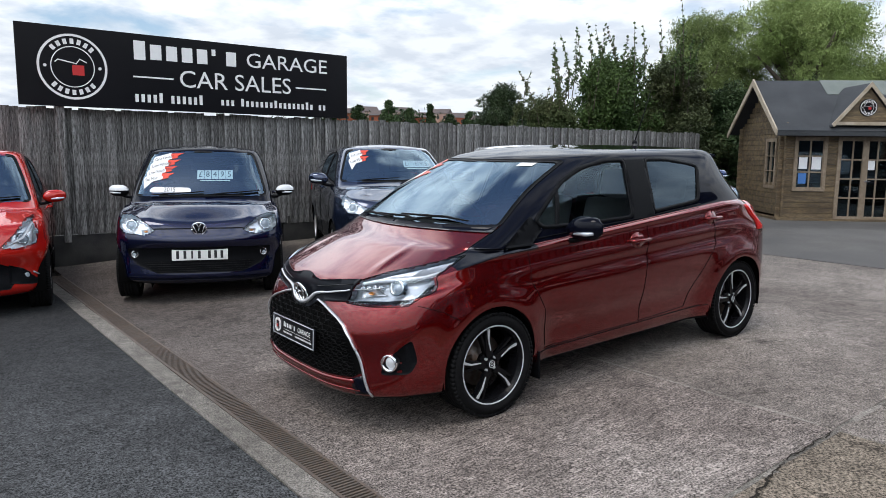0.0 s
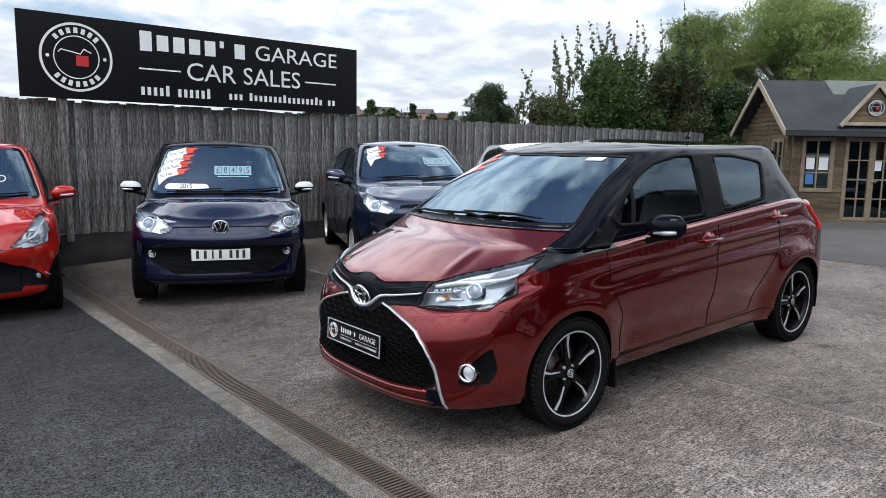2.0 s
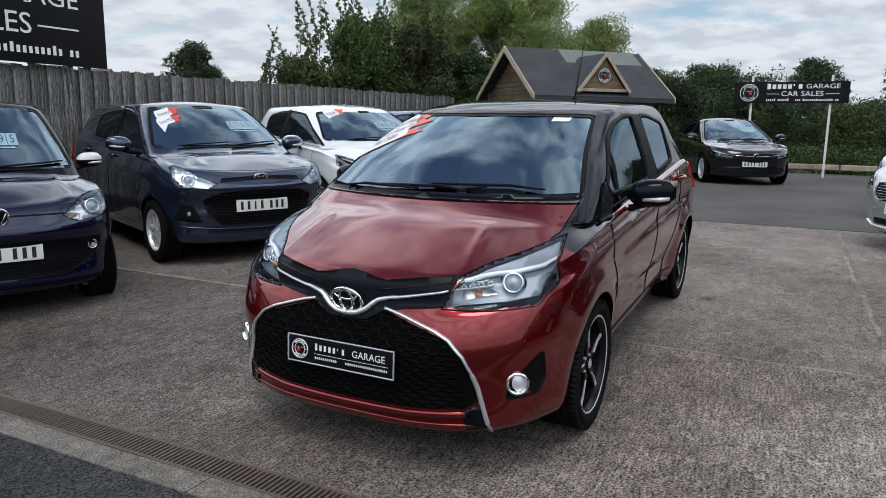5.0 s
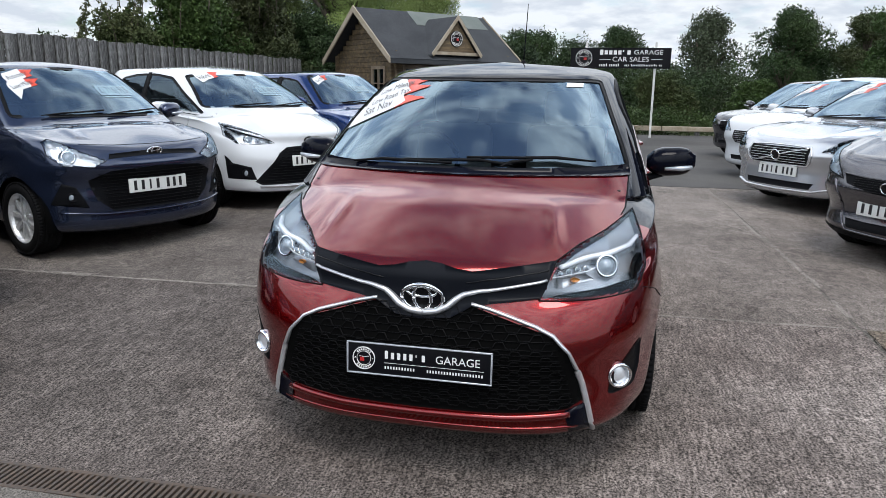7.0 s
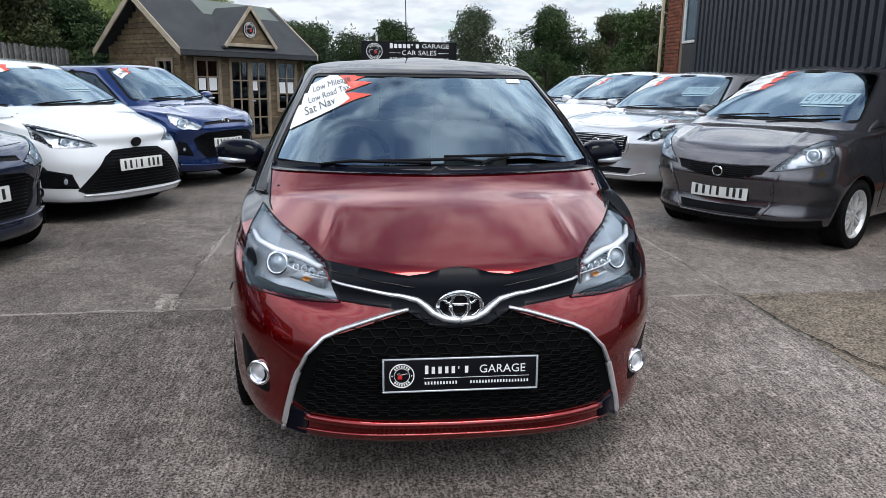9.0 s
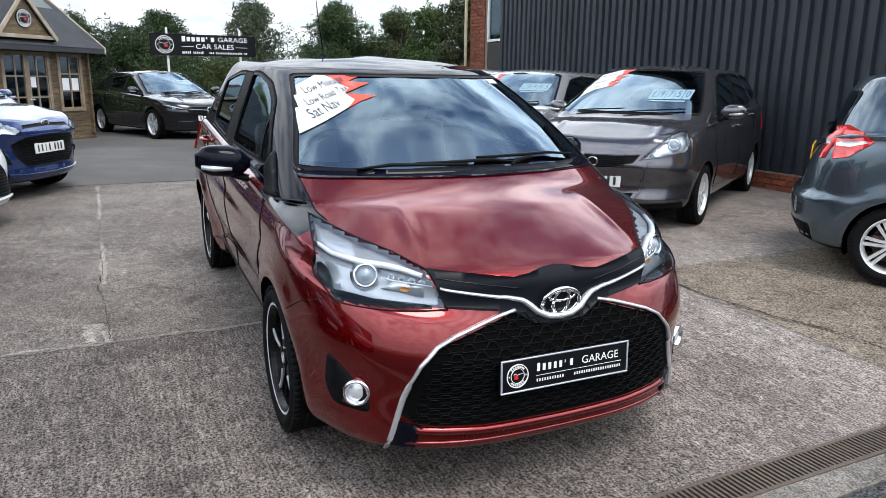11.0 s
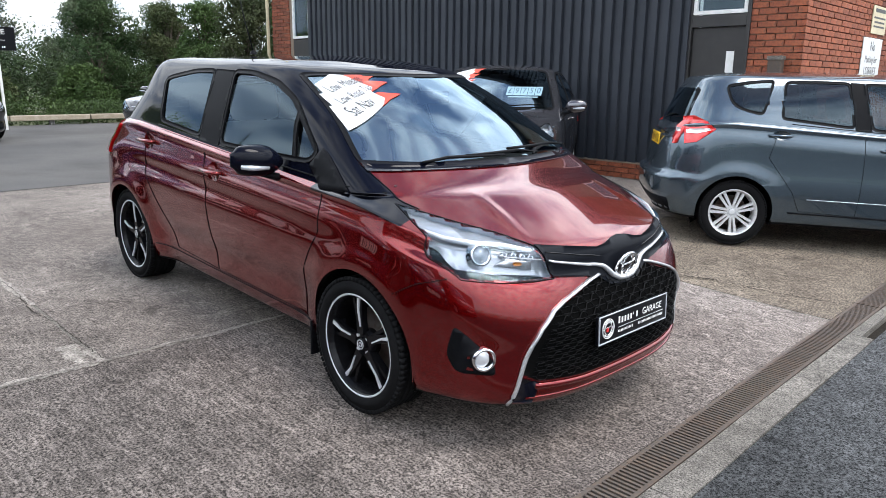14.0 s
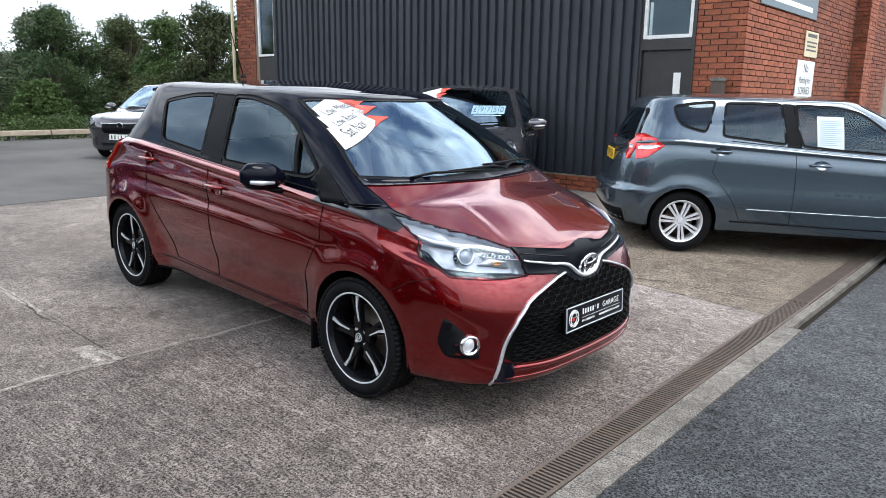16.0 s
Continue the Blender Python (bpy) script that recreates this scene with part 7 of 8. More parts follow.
    # pale protective covers on the front seats
    for y in (-0.363, 0.363):
        b = bmesh.new()
        lean = pose(P["xs"] - 1.60, y, P["zs"] - 0.52, 0, -14, 0)
        add_box(b, -0.085, 0.085, -0.245, 0.245, 0.18, 0.615, 0.06, m=lean)
        add_box(b, -0.065, 0.065, -0.145, 0.145, 0.62, 0.835, 0.05, m=lean)
        part("seat_cover", b, STICK_WHITE, car, "white protective seat cover")
    # roof aerial
    b = bmesh.new()
    add_lathe(b, [(0.0, 0.03), (0.018, 0.02), (0.024, 0.0)], 12, m=Matrix.Translation((-1.02, 0, 1.50)) @ Matrix.Rotation(math.pi / 2, 4, "X"))
    add_tube(b, [(-1.02, 0, 1.52), (-1.12, 0, 1.72), (-1.21, 0, 1.93)], [0.005, 0.004, 0.0025], 6)
    part("aerial", b, PLASTIC, car)
    # tax-disc style label inside the screen
    part("screen_label", sh.patch("front", [(0.40, 1.385), (0.48, 1.383), (0.48, 1.402), (0.40, 1.404)], off=0.003, skirt=0), STICK_WHITE, car)
    # rear spoiler lip
    b = bmesh.new()
    add_tube(b, [(-1.24, -0.56, 1.40), (-1.37, -0.42, 1.412), (-1.43, 0, 1.42), (-1.37, 0.42, 1.412), (-1.24, 0.56, 1.40)], 0.035, 8, 0.45)
    part("spoiler", b, BLACK_GLOSS, car)


RUBY = dict(paint=RED, front_tint=TINT_CLEAR, roof=BLACK_GLOSS, pillar=BLACK_GLOSS, n=170, fine=0.018, shape=ruby_shape, seams=True, divider=[(0.685, 1.022), (0.715, 1.022), (0.642, 1.25), (0.61, 1.27)], recess=RED, recess_size=(0.07, 0.05), handles=((-0.015, 0.888), (-0.862, 0.968)), rim_w=0.014,
            screen=[(-0.72, 1.041), (-0.36, 1.043), (0, 1.044), (0.36, 1.043), (0.72, 1.041), (0.688, 1.13), (0.622, 1.285), (0.600, 1.34), (0.578, 1.390), (0.570, 1.406), (0.552, 1.415), (0.50, 1.419), (0.28, 1.423), (0, 1.424), (-0.28, 1.423), (-0.50, 1.419), (-0.552, 1.415), (-0.570, 1.406), (-0.578, 1.390), (-0.600, 1.34), (-0.622, 1.285), (-0.688, 1.13)],
            front_side=[(-0.015, 1.028), (0.40, 1.022), (0.82, 1.026), (0.88, 1.085), (0.665, 1.235), (0.56, 1.302), (0.35, 1.380), (0.12, 1.418), (-0.078, 1.418)],
            rear_side=[(-0.222, 1.045), (-0.285, 1.416), (-0.55, 1.405), (-0.80, 1.368), (-0.90, 1.345), (-0.76, 1.088)],
            pillars=([(-0.23, 1.028), (-0.01, 1.018), (-0.073, 1.411), (-0.287, 1.411)],), mirror_paint=BLACK_GLOSS, dark_lamp=False, lamp_black=([(0.410, 0.691), (0.56, 0.692), (0.735, 0.703), (0.772, 0.76), (0.766, 0.80), (0.75, 0.782), (0.73, 0.738), (0.623, 0.719), (0.471, 0.706)],), cowl=1.062, flat=0.7, pillar_off=0.004,
            lamp=[(0.404, 0.688), (0.50, 0.687), (0.592, 0.69), (0.738, 0.70), (0.776, 0.76), (0.770, 0.81), (0.752, 0.872), (0.725, 0.925), (0.70, 0.914), (0.62, 0.881), (0.53, 0.852), (0.455, 0.815)],
            proj=((0.648, 0.793, 0.042), (0.57, 0.800, 0.010), (0.54, 0.796, 0.010), (0.51, 0.791, 0.010), (0.48, 0.784, 0.010)), strip=[(0.745, 0.862), (0.714, 0.842), (0.642, 0.829), (0.569, 0.824), (0.527, 0.817), (0.471, 0.801)], lamp_under=[(0.595, 0.79), (0.558, 0.778), (0.50, 0.771), (0.44, 0.764)],
            lamp_brow=[(0.72, 0.915), (0.70, 0.907), (0.62, 0.874), (0.53, 0.844), (0.468, 0.810), (0.53, 0.828), (0.569, 0.834), (0.642, 0.838), (0.714, 0.850), (0.742, 0.870)], amber=[(0.61, 0.738), (0.572, 0.765), (0.477, 0.760), (0.475, 0.722)],
            fog=((0.694, 0.402, 0.045),), fog_ring=CHROME, fog_out=-0.004, fog_turn=26, lamp_bowl=LAMP_GREY,
            panels=(("nose_panel", [(-0.41, 0.694), (-0.243, 0.676), (-0.17, 0.662), (-0.10, 0.622), (0, 0.612), (0.10, 0.622), (0.17, 0.662), (0.243, 0.676), (0.41, 0.694), (0.452, 0.812), (0.287, 0.796), (0.17, 0.783), (0.11, 0.789), (0.056, 0.80), (0, 0.805), (-0.056, 0.80), (-0.11, 0.789), (-0.17, 0.783), (-0.287, 0.796), (-0.452, 0.812)], NOSE_BLACK, 0.009),
                    ("grille", [(-0.52, 0.306), (-0.30, 0.291), (0, 0.287), (0.30, 0.291), (0.52, 0.306), (0.578, 0.34), (0.535, 0.48), (0.508, 0.53), (0.45, 0.58), (0.17, 0.667), (0, 0.667), (-0.17, 0.667), (-0.45, 0.58), (-0.508, 0.53), (-0.535, 0.48), (-0.578, 0.34)], LINER, 0.002)),
            badge=(0.694, 0.075, 0.052, CHROME), badge_out=0.03, mirror=(0.60, 0.93, 1.02), wheel="twin", rim=0.228, arch=0.335,
            wipers=((-0.50, 1.052, -0.04, 1.064), (0.22, 1.062, -0.26, 1.070), (0.56, 1.075, 0.02, 1.086), (0.17, 1.056, 0.30, 1.082)),
            extra=ruby_extra)
ruby = build_car("ruby_hatchback", stand(3.924, 3.658, 178.8, 2.51), "deep red five-door hatchback with a gloss black roof on concrete", RUBY_P, RUBY)


# ---- the other cars ----
def city(xf, xr, W, H, **k):
    """Lengths of a small hatchback, with changes."""
    P = dict(xf=xf, xr=xr, W=W, H=H, zn=0.80, xs=xf - 0.76, zs=0.99, xt=xf - 1.42, zt=H - 0.05, zb1=0.93, zb2=1.03, rw=W * 0.72, xrr=xr + 0.28, xg=xr + 0.12, zg=1.02,
             xb=-0.12, xc=-0.85, xd=0.80, wb=2.4, R=0.285, af=0.6)
    P.update(k)
    return P


def nosed(z0, amp=0.026, line=None, depth=0.010):
    """A body shape with a bumper edge at height z0, swelling wheel arches and a door crease."""
    def shape(p):
        d = Vector((0, 0, 0))
        if p.x > 0.9:
            k = min(1, (p.x - 0.9) / 0.4)
            d.x += k * (amp * math.exp(-((p.z - z0) / 0.07)**2) - amp * 0.8 * math.exp(-((p.z - z0 + 0.15) / 0.08)**2) + amp * 0.6 * math.exp(-((p.z - 0.26) / 0.05)**2))
        if p.x > 0.95 and p.z > z0 + 0.2 and abs(p.y) < 0.62:
            d.z += 0.008 * math.exp(-((abs(p.y) - 0.47) / 0.035)**2) * min(1, max(0, (p.x - 0.95) / 0.25))
        if abs(p.y) > 0.6 and -1.6 < p.x < 1.2:
            zl = line or 0.84 - 0.05 * p.x
            f = min(1, max(0, (1.4 - abs(p.x + 0.1)) / 0.4))
            d.y += math.copysign(f * (depth * math.exp(-((p.z - zl) / 0.045)**2) - depth * math.exp(-((p.z - 0.5) / 0.1)**2)), p.y)
        for wx in (1.2, -1.2):
            q = math.hypot(p.x - wx, p.z - 0.29)
            if abs(p.y) > 0.6 and q < 0.6:
                d.y += math.copysign(0.012 * math.exp(-((q - 0.35) / 0.06)**2), p.y)
        return d
    return shape


NAVY_P = city(1.70, -1.84, 0.795, 1.525, zn=0.79, xs=1.12, xt=0.50, wb=2.42, xb=-0.3, af=0.5, nf=3.3, rw=0.60)
NAVY_S = dict(paint=NAVY, front_tint=TINT_CLEAR, shape=nosed(0.62), roof=BLACK_GLOSS, mirror_paint=WHITE_P, dark_lamp=False, seams=True,
              lamp=[(0.41, 0.722), (0.45, 0.690), (0.50, 0.674), (0.70, 0.690), (0.738, 0.74), (0.742, 0.80), (0.72, 0.862), (0.65, 0.86), (0.57, 0.842), (0.48, 0.785)], proj=((0.64, 0.775, 0.055),), amber=[(0.44, 0.70), (0.53, 0.69), (0.54, 0.73), (0.46, 0.745)],
              fog=((0.597, 0.487, 0.034),), fog_ring=CHROME, fog_dark=True,
              panels=(("grille", [(-0.40, 0.30), (0.40, 0.30), (0.58, 0.38), (0.665, 0.48), (0.665, 0.545), (0.30, 0.556), (-0.30, 0.556), (-0.665, 0.545), (-0.665, 0.48), (-0.58, 0.38)], PLASTIC, 0.002), ("bonnet_slot", [(-0.42, 0.728), (0.42, 0.728), (0.41, 0.738), (-0.41, 0.738)], PLASTIC, 0.002),
                      ("lower_lip", [(-0.66, 0.235), (0.66, 0.235), (0.66, 0.255), (-0.66, 0.255)], BLACK_GLOSS, 0.01)),
              badge=(0.735, 0.066, 0.066, CHROME), badge_fill=NOSE_BLACK, badge_out=0.045, badge_lean=22, badge_inner=False, badge_zig=True, plate_z=0.48, mesh=(0.31, 0.42, lambda z: 0.42 + 0.9 * (z - 0.31), 5), mirror=(0.62, 0.87, 1.03), mirror_size=0.84, mirror_under=True, wheel="five", rim=0.2,
              flash=(-0.52, 1.385, ("One Owner", "Low Mileage", "Low Road Tax", "Sat Nav"), 0.20, 0.06, 14, 0.12), price=("£8495", 0.13, 1.215, 0.07),
              extra=lambda car, sh, P: part("year_sticker", sh.patch("front", rounded([(-0.53, 1.035), (-0.10, 1.04), (-0.12, 1.085), (-0.50, 1.09)]), off=0.004, skirt=0), STICK_WHITE, car) and part("figure", decal(sh, "front", "2015", 0.06, -0.32, 1.062), INK, car, smooth=False))
build_car("navy_city_car", nose_at(2.41, 6.84, 247, 1.70, 2.42), "small navy blue city car with white mirrors and sale stickers", NAVY_P, NAVY_S)

SLATE_P = city(1.78, -1.88, 0.83, 1.50, zn=0.83, xs=1.10, zs=1.03, xt=0.42, wb=2.385, zb1=0.97, zb2=1.08)
HY_LAMP = [(0.42, 0.745), (0.52, 0.70), (0.70, 0.715), (0.76, 0.79), (0.75, 0.885), (0.70, 0.905), (0.56, 0.81)]
SLATE_S = dict(paint=SLATE, front_tint=TINT_CLEAR, shape=nosed(0.70), dark_lamp=False, seams=True, lamp=HY_LAMP, proj=((0.655, 0.79, 0.05),), fog=((0.645, 0.475, 0.035),), fog_dark=True,
               panels=(("grille_slot", [(-0.40, 0.755), (-0.2, 0.765), (0, 0.77), (0.2, 0.765), (0.40, 0.755), (0.38, 0.79), (0, 0.805), (-0.38, 0.79)], PLASTIC, 0.003),
                       ("grille", [(-0.38, 0.35), (0.38, 0.35), (0.50, 0.45), (0.55, 0.60), (0.40, 0.665), (0, 0.685), (-0.40, 0.665), (-0.55, 0.60), (-0.50, 0.45)], PLASTIC, 0.002),
                       ("fog_recess", [(0.55, 0.39), (0.76, 0.42), (0.70, 0.58), (0.62, 0.55)], PLASTIC, 0.003), ("fog_recess", [(-0.55, 0.39), (-0.76, 0.42), (-0.70, 0.58), (-0.62, 0.55)], PLASTIC, 0.003)),
               rods=(("bonnet_shut", [(-0.55, 0.868), (-0.3, 0.852), (0, 0.846), (0.3, 0.852), (0.55, 0.868)], 0.0035, PLASTIC, 0.0), ("lip_rod", [(-0.72, 0.36), (-0.45, 0.335), (0, 0.325), (0.45, 0.335), (0.72, 0.36)], 0.01, SLATE, 0.006),),
               badge=(0.795, 0.065, 0.033, CHROME), plate_z=0.535, mesh=(0.37, 0.655, lambda z: 0.40 + 0.32 * (z - 0.37), 11), mirror=(0.66, 0.93, 1.06), wheel="many", rim=0.195,
               flash=(-0.53, 1.37, ("Automatic", "Low Miles"), 0.17, 0.065, 16, 0.10), price=("£7695", 0.30, 1.25, 0.065))
build_car("slate_city_car", nose_at(4.74, 6.56, 247, 1.78, 2.385), "dark slate-blue five-door city car with sale stickers", SLATE_P, SLATE_S)

WHITE_S = dict(paint=WHITE_P, front_tint=TINT_CLEAR, shape=ruby_shape, seams=True, dark_lamp=False, lamp=[(0.40, 0.70), (0.56, 0.69), (0.742, 0.70), (0.785, 0.78), (0.775, 0.85), (0.74, 0.90), (0.69, 0.88), (0.52, 0.785)], lamp_black=([(0.735, 0.89), (0.69, 0.872), (0.52, 0.78), (0.42, 0.715), (0.60, 0.775), (0.70, 0.82)], [(0.74, 0.705), (0.78, 0.78), (0.768, 0.84), (0.74, 0.79), (0.715, 0.73)]), proj=((0.63, 0.74, 0.04), (0.55, 0.725, 0.02)), strip=[(0.72, 0.86), (0.58, 0.79), (0.45, 0.74)],
               fog=((0.69, 0.40, 0.042),), fog_dark=True,
               panels=(("grille", [(-0.58, 0.275), (0.58, 0.275), (0.64, 0.31), (0.50, 0.47), (0.38, 0.60), (0.28, 0.655), (0, 0.665), (-0.28, 0.655), (-0.38, 0.60), (-0.50, 0.47), (-0.64, 0.31)], PLASTIC, 0.002),
                       ("fog_recess", [(0.62, 0.33), (0.80, 0.34), (0.815, 0.58), (0.78, 0.50), (0.66, 0.46)], PLASTIC, 0.003), ("fog_recess", [(-0.62, 0.33), (-0.80, 0.34), (-0.815, 0.58), (-0.78, 0.50), (-0.66, 0.46)], PLASTIC, 0.003)),
               rods=(("lip_rod", [(-0.60, 0.265), (-0.3, 0.255), (0, 0.252), (0.3, 0.255), (0.60, 0.265)], 0.016, SATIN, 0.008),),
               badge=(0.715, 0.06, 0.042, TRIM_GLOSS), plate_z=0.515, mesh=(0.29, 0.65, lambda z: 0.60 - 0.86 * (z - 0.29), 13), mirror=(0.60, 0.93, 1.02), wheel="seven", rim=0.205,
               flash=(-0.52, 1.39, ("Hybrid",), 0.17, 0.07, 14, 0.10), price=("£8495", 0.16, 1.23, 0.06))
WHITE_CAR_P = dict(RUBY_P)
build_car("white_hatchback", nose_at(6.85, 6.07, 240, 2.05, 2.51), "white five-door hybrid hatchback with a wide black grille", WHITE_CAR_P, WHITE_S)

BLUE_S = dict(SLATE_S, paint=BLUE_P, badge=(0.80, 0.065, 0.033, CHROME), price=("£6750", 0.10, 1.25, 0.06), flash=(-0.53, 1.37, ("Low Miles",), 0.17, 0.065, 18, 0.10),
              rods=(("lip_rod", [(-0.72, 0.30), (-0.45, 0.275), (0, 0.265), (0.45, 0.275), (0.72, 0.30)], 0.012, BLUE_P, 0.006),))
build_car("blue_city_car", nose_at(9.02, 5.58, 240, 1.78, 2.385), "blue five-door city car parked near the log cabin", SLATE_P, BLUE_S)

ORANGE_P = city(1.72, -1.74, 0.807, 1.535, zn=0.80, xs=1.05, zs=0.99, xt=0.42, wb=2.34)
ORANGE_S = dict(paint=ORANGE_RED, shape=nosed(0.58), seams=True, lamp=[(0.44, 0.64), (0.60, 0.62), (0.72, 0.66), (0.74, 0.76), (0.70, 0.90), (0.64, 0.88), (0.55, 0.75)], proj=((0.63, 0.71, 0.045),), strip=[(0.70, 0.85), (0.62, 0.72), (0.5, 0.66)],
                fog=((0.62, 0.37, 0.042),), fog_dark=True, panels=(("grille", [(-0.5, 0.26), (0.5, 0.26), (0.60, 0.42), (0.30, 0.56), (-0.30, 0.56), (-0.60, 0.42)], PLASTIC, 0.002), ("nose_panel", [(-0.42, 0.62), (0.42, 0.62), (0.2, 0.66), (-0.2, 0.66)], TRIM_GLOSS, 0.003),
                ("fog_recess", [(0.50, 0.31), (0.66, 0.285), (0.765, 0.27), (0.70, 0.34), (0.60, 0.44), (0.50, 0.48)], PLASTIC, 0.004), ("fog_recess", [(-0.50, 0.31), (-0.66, 0.285), (-0.765, 0.27), (-0.70, 0.34), (-0.60, 0.44), (-0.50, 0.48)], PLASTIC, 0.004)),
                badge=(0.70, 0.06, 0.042, CHROME), plate_z=0.5, mirror=(0.62, 0.87, 1.03), mirror_size=0.9, dark_lamp=False, wheel="five", rim=0.2,
                extra=lambda car, sh, P: part("words", decal(sh, "front", "SOLD", 0.085, 0.30, 1.17), STICK_WHITE, car, smooth=False) and [part("light_strip", sh.strip("front", [(0.68 * k, 0.395), (0.715 * k, 0.365), (0.75 * k, 0.325)], 0.012, off=0.003, n=4), LAMP_GREY, car) for k in (1, -1)])
build_car("orange_red_city_car", nose_at(0.36, 7.38, 259, 1.72, 2.34), "bright orange-red city car with a sold notice", ORANGE_P, ORANGE_S)

BRONZE_P = city(1.98, -1.92, 0.845, 1.525, zn=0.83, xs=1.38, zs=1.02, xt=0.40, wb=2.5, zb1=0.96, zb2=1.07, xb=-0.28, xc=-0.90, xd=0.80, af=0.7, hood=0.01, xrr=-1.62, xg=-1.8, zg=0.98, gw=0.95)
TALL_HATCH_QUARTER = [(-1.405, 1.375), (-1.375, 1.25), (-1.33, 1.195), (-1.255, 1.162), (-1.092, 1.126), (-0.99, 1.436), (-1.2, 1.415)]
TALL_HATCH_REAR = [(-0.355, 1.048), (-0.39, 1.436), (-0.65, 1.436), (-0.918, 1.425), (-0.955, 1.104)]
TALL_HATCH_FRONT = [(-0.232, 1.042), (0.20, 1.012), (0.62, 0.995), (0.76, 1.03), (0.46, 1.28), (0.30, 1.385), (0.07, 1.428), (-0.292, 1.432)]
TALL_HATCH_PILLARS = ([(-0.355, 1.044), (-0.228, 1.040), (-0.288, 1.426), (-0.392, 1.429)],)


def tall_hatch_shape(p):
    """The sharp bumper edge and the door creases of the tall hatchbacks."""
    d = Vector((0, 0, 0))
    if p.x > 1.2:
        k = min(1, (p.x - 1.2) / 0.4)
        d.x += k * (0.030 * math.exp(-((p.z - 0.575) / 0.075)**2) - 0.022 * math.exp(-((p.z - 0.42) / 0.08)**2) + 0.02 * math.exp(-((p.z - 0.27) / 0.05)**2))
    if p.x > 1.35 and p.z > 0.78 and abs(p.y) < 0.62:
        d.z += 0.010 * math.exp(-((abs(p.y) - 0.50) / 0.03)**2) * min(1, max(0, (p.x - 1.35) / 0.2))
    if abs(p.y) > 0.6 and -1.6 < p.x < 1.3:
        line = 0.86 - 0.06 * p.x
        f = min(1, max(0, (1.45 - abs(p.x + 0.1)) / 0.4))
        d.y += math.copysign(f * (0.005 * math.exp(-((p.z - line) / 0.07)**2) - 0.014 * math.exp(-((p.z - 0.50) / 0.12)**2)), p.y)
    if p.x < -1.25:
        k = min(1, (-1.25 - p.x) / 0.35)
        d.x -= k * (0.055 / (1 + math.exp((p.z - 0.585) / 0.010)) - 0.03 / (1 + math.exp((p.z - 0.36) / 0.015)))
    for wx in (1.25, -1.25):
        q = math.hypot(p.x - wx, p.z - 0.29)
        if abs(p.y) > 0.6 and q < 0.6:
            d.y += math.copysign(0.014 * math.exp(-((q - 0.35) / 0.06)**2), p.y)
    return d


BRONZE_S = dict(paint=BRONZE, front_tint=TINT_CLEAR, shape=tall_hatch_shape, quarter=TALL_HATCH_QUARTER, rear_side=TALL_HATCH_REAR, front_side=TALL_HATCH_FRONT, pillars=TALL_HATCH_PILLARS, handles=((-0.055, 0.885), (-0.95, 0.972)), n=120, fine=0.022, rgw=0.77, dark_lamp=False, seams=True, tint=TINT_SOFT, lamp=[(0.42, 0.650), (0.60, 0.678), (0.768, 0.728), (0.788, 0.80), (0.765, 0.86), (0.725, 0.905), (0.67, 0.90), (0.60, 0.835), (0.50, 0.735)], proj=((0.685, 0.80, 0.05), (0.52, 0.69, 0.025)),
                panels=(("grille", [(-0.42, 0.694), (-0.37, 0.622), (-0.11, 0.572), (0, 0.567), (0.11, 0.572), (0.37, 0.622), (0.42, 0.694), (0.2, 0.680), (0, 0.676), (-0.2, 0.680)], PLASTIC, 0.003),
                        ("grille", [(-0.34, 0.272), (0.34, 0.272), (0.38, 0.345), (0.2, 0.338), (-0.2, 0.338), (-0.38, 0.345)], PLASTIC, 0.003), ("lower_lip", [(-0.75, 0.20), (0.75, 0.20), (0.76, 0.27), (0.5, 0.25), (-0.5, 0.25), (-0.76, 0.27)], PLASTIC, 0.006)),
                rods=(("crease_rod", [(-0.50, 0.64), (-0.45, 0.50), (-0.43, 0.36), (-0.36, 0.255), (0, 0.245), (0.36, 0.255), (0.43, 0.36), (0.45, 0.50), (0.50, 0.64)], 0.014, BRONZE, 0.002), ("bonnet_shut", [(-0.43, 0.70), (-0.2, 0.686), (0, 0.682), (0.2, 0.686), (0.43, 0.70)], 0.004, BRONZE, 0.004)),
                badge=(0.622, 0.045, 0.040, CHROME), badge_inner=False, plate_z=0.445, mesh=(0.575, 0.675, lambda z: 0.30, 6), mirror=(0.70, 0.94, 1.05), wheel="seven", rim=0.205, R=0.3,
                flash=(-0.56, 1.40, ("One Owner", "Automatic", "Low Miles"), 0.27, 0.055, 13, 0.12), price=("£9750", 0.37, 1.215, 0.074))
build_car("grey_brown_hatchback", nose_at(5.30, 0.93, 121, 1.98, 2.5), "dark grey-brown tall hatchback with silver alloy wheels", BRONZE_P, BRONZE_S)

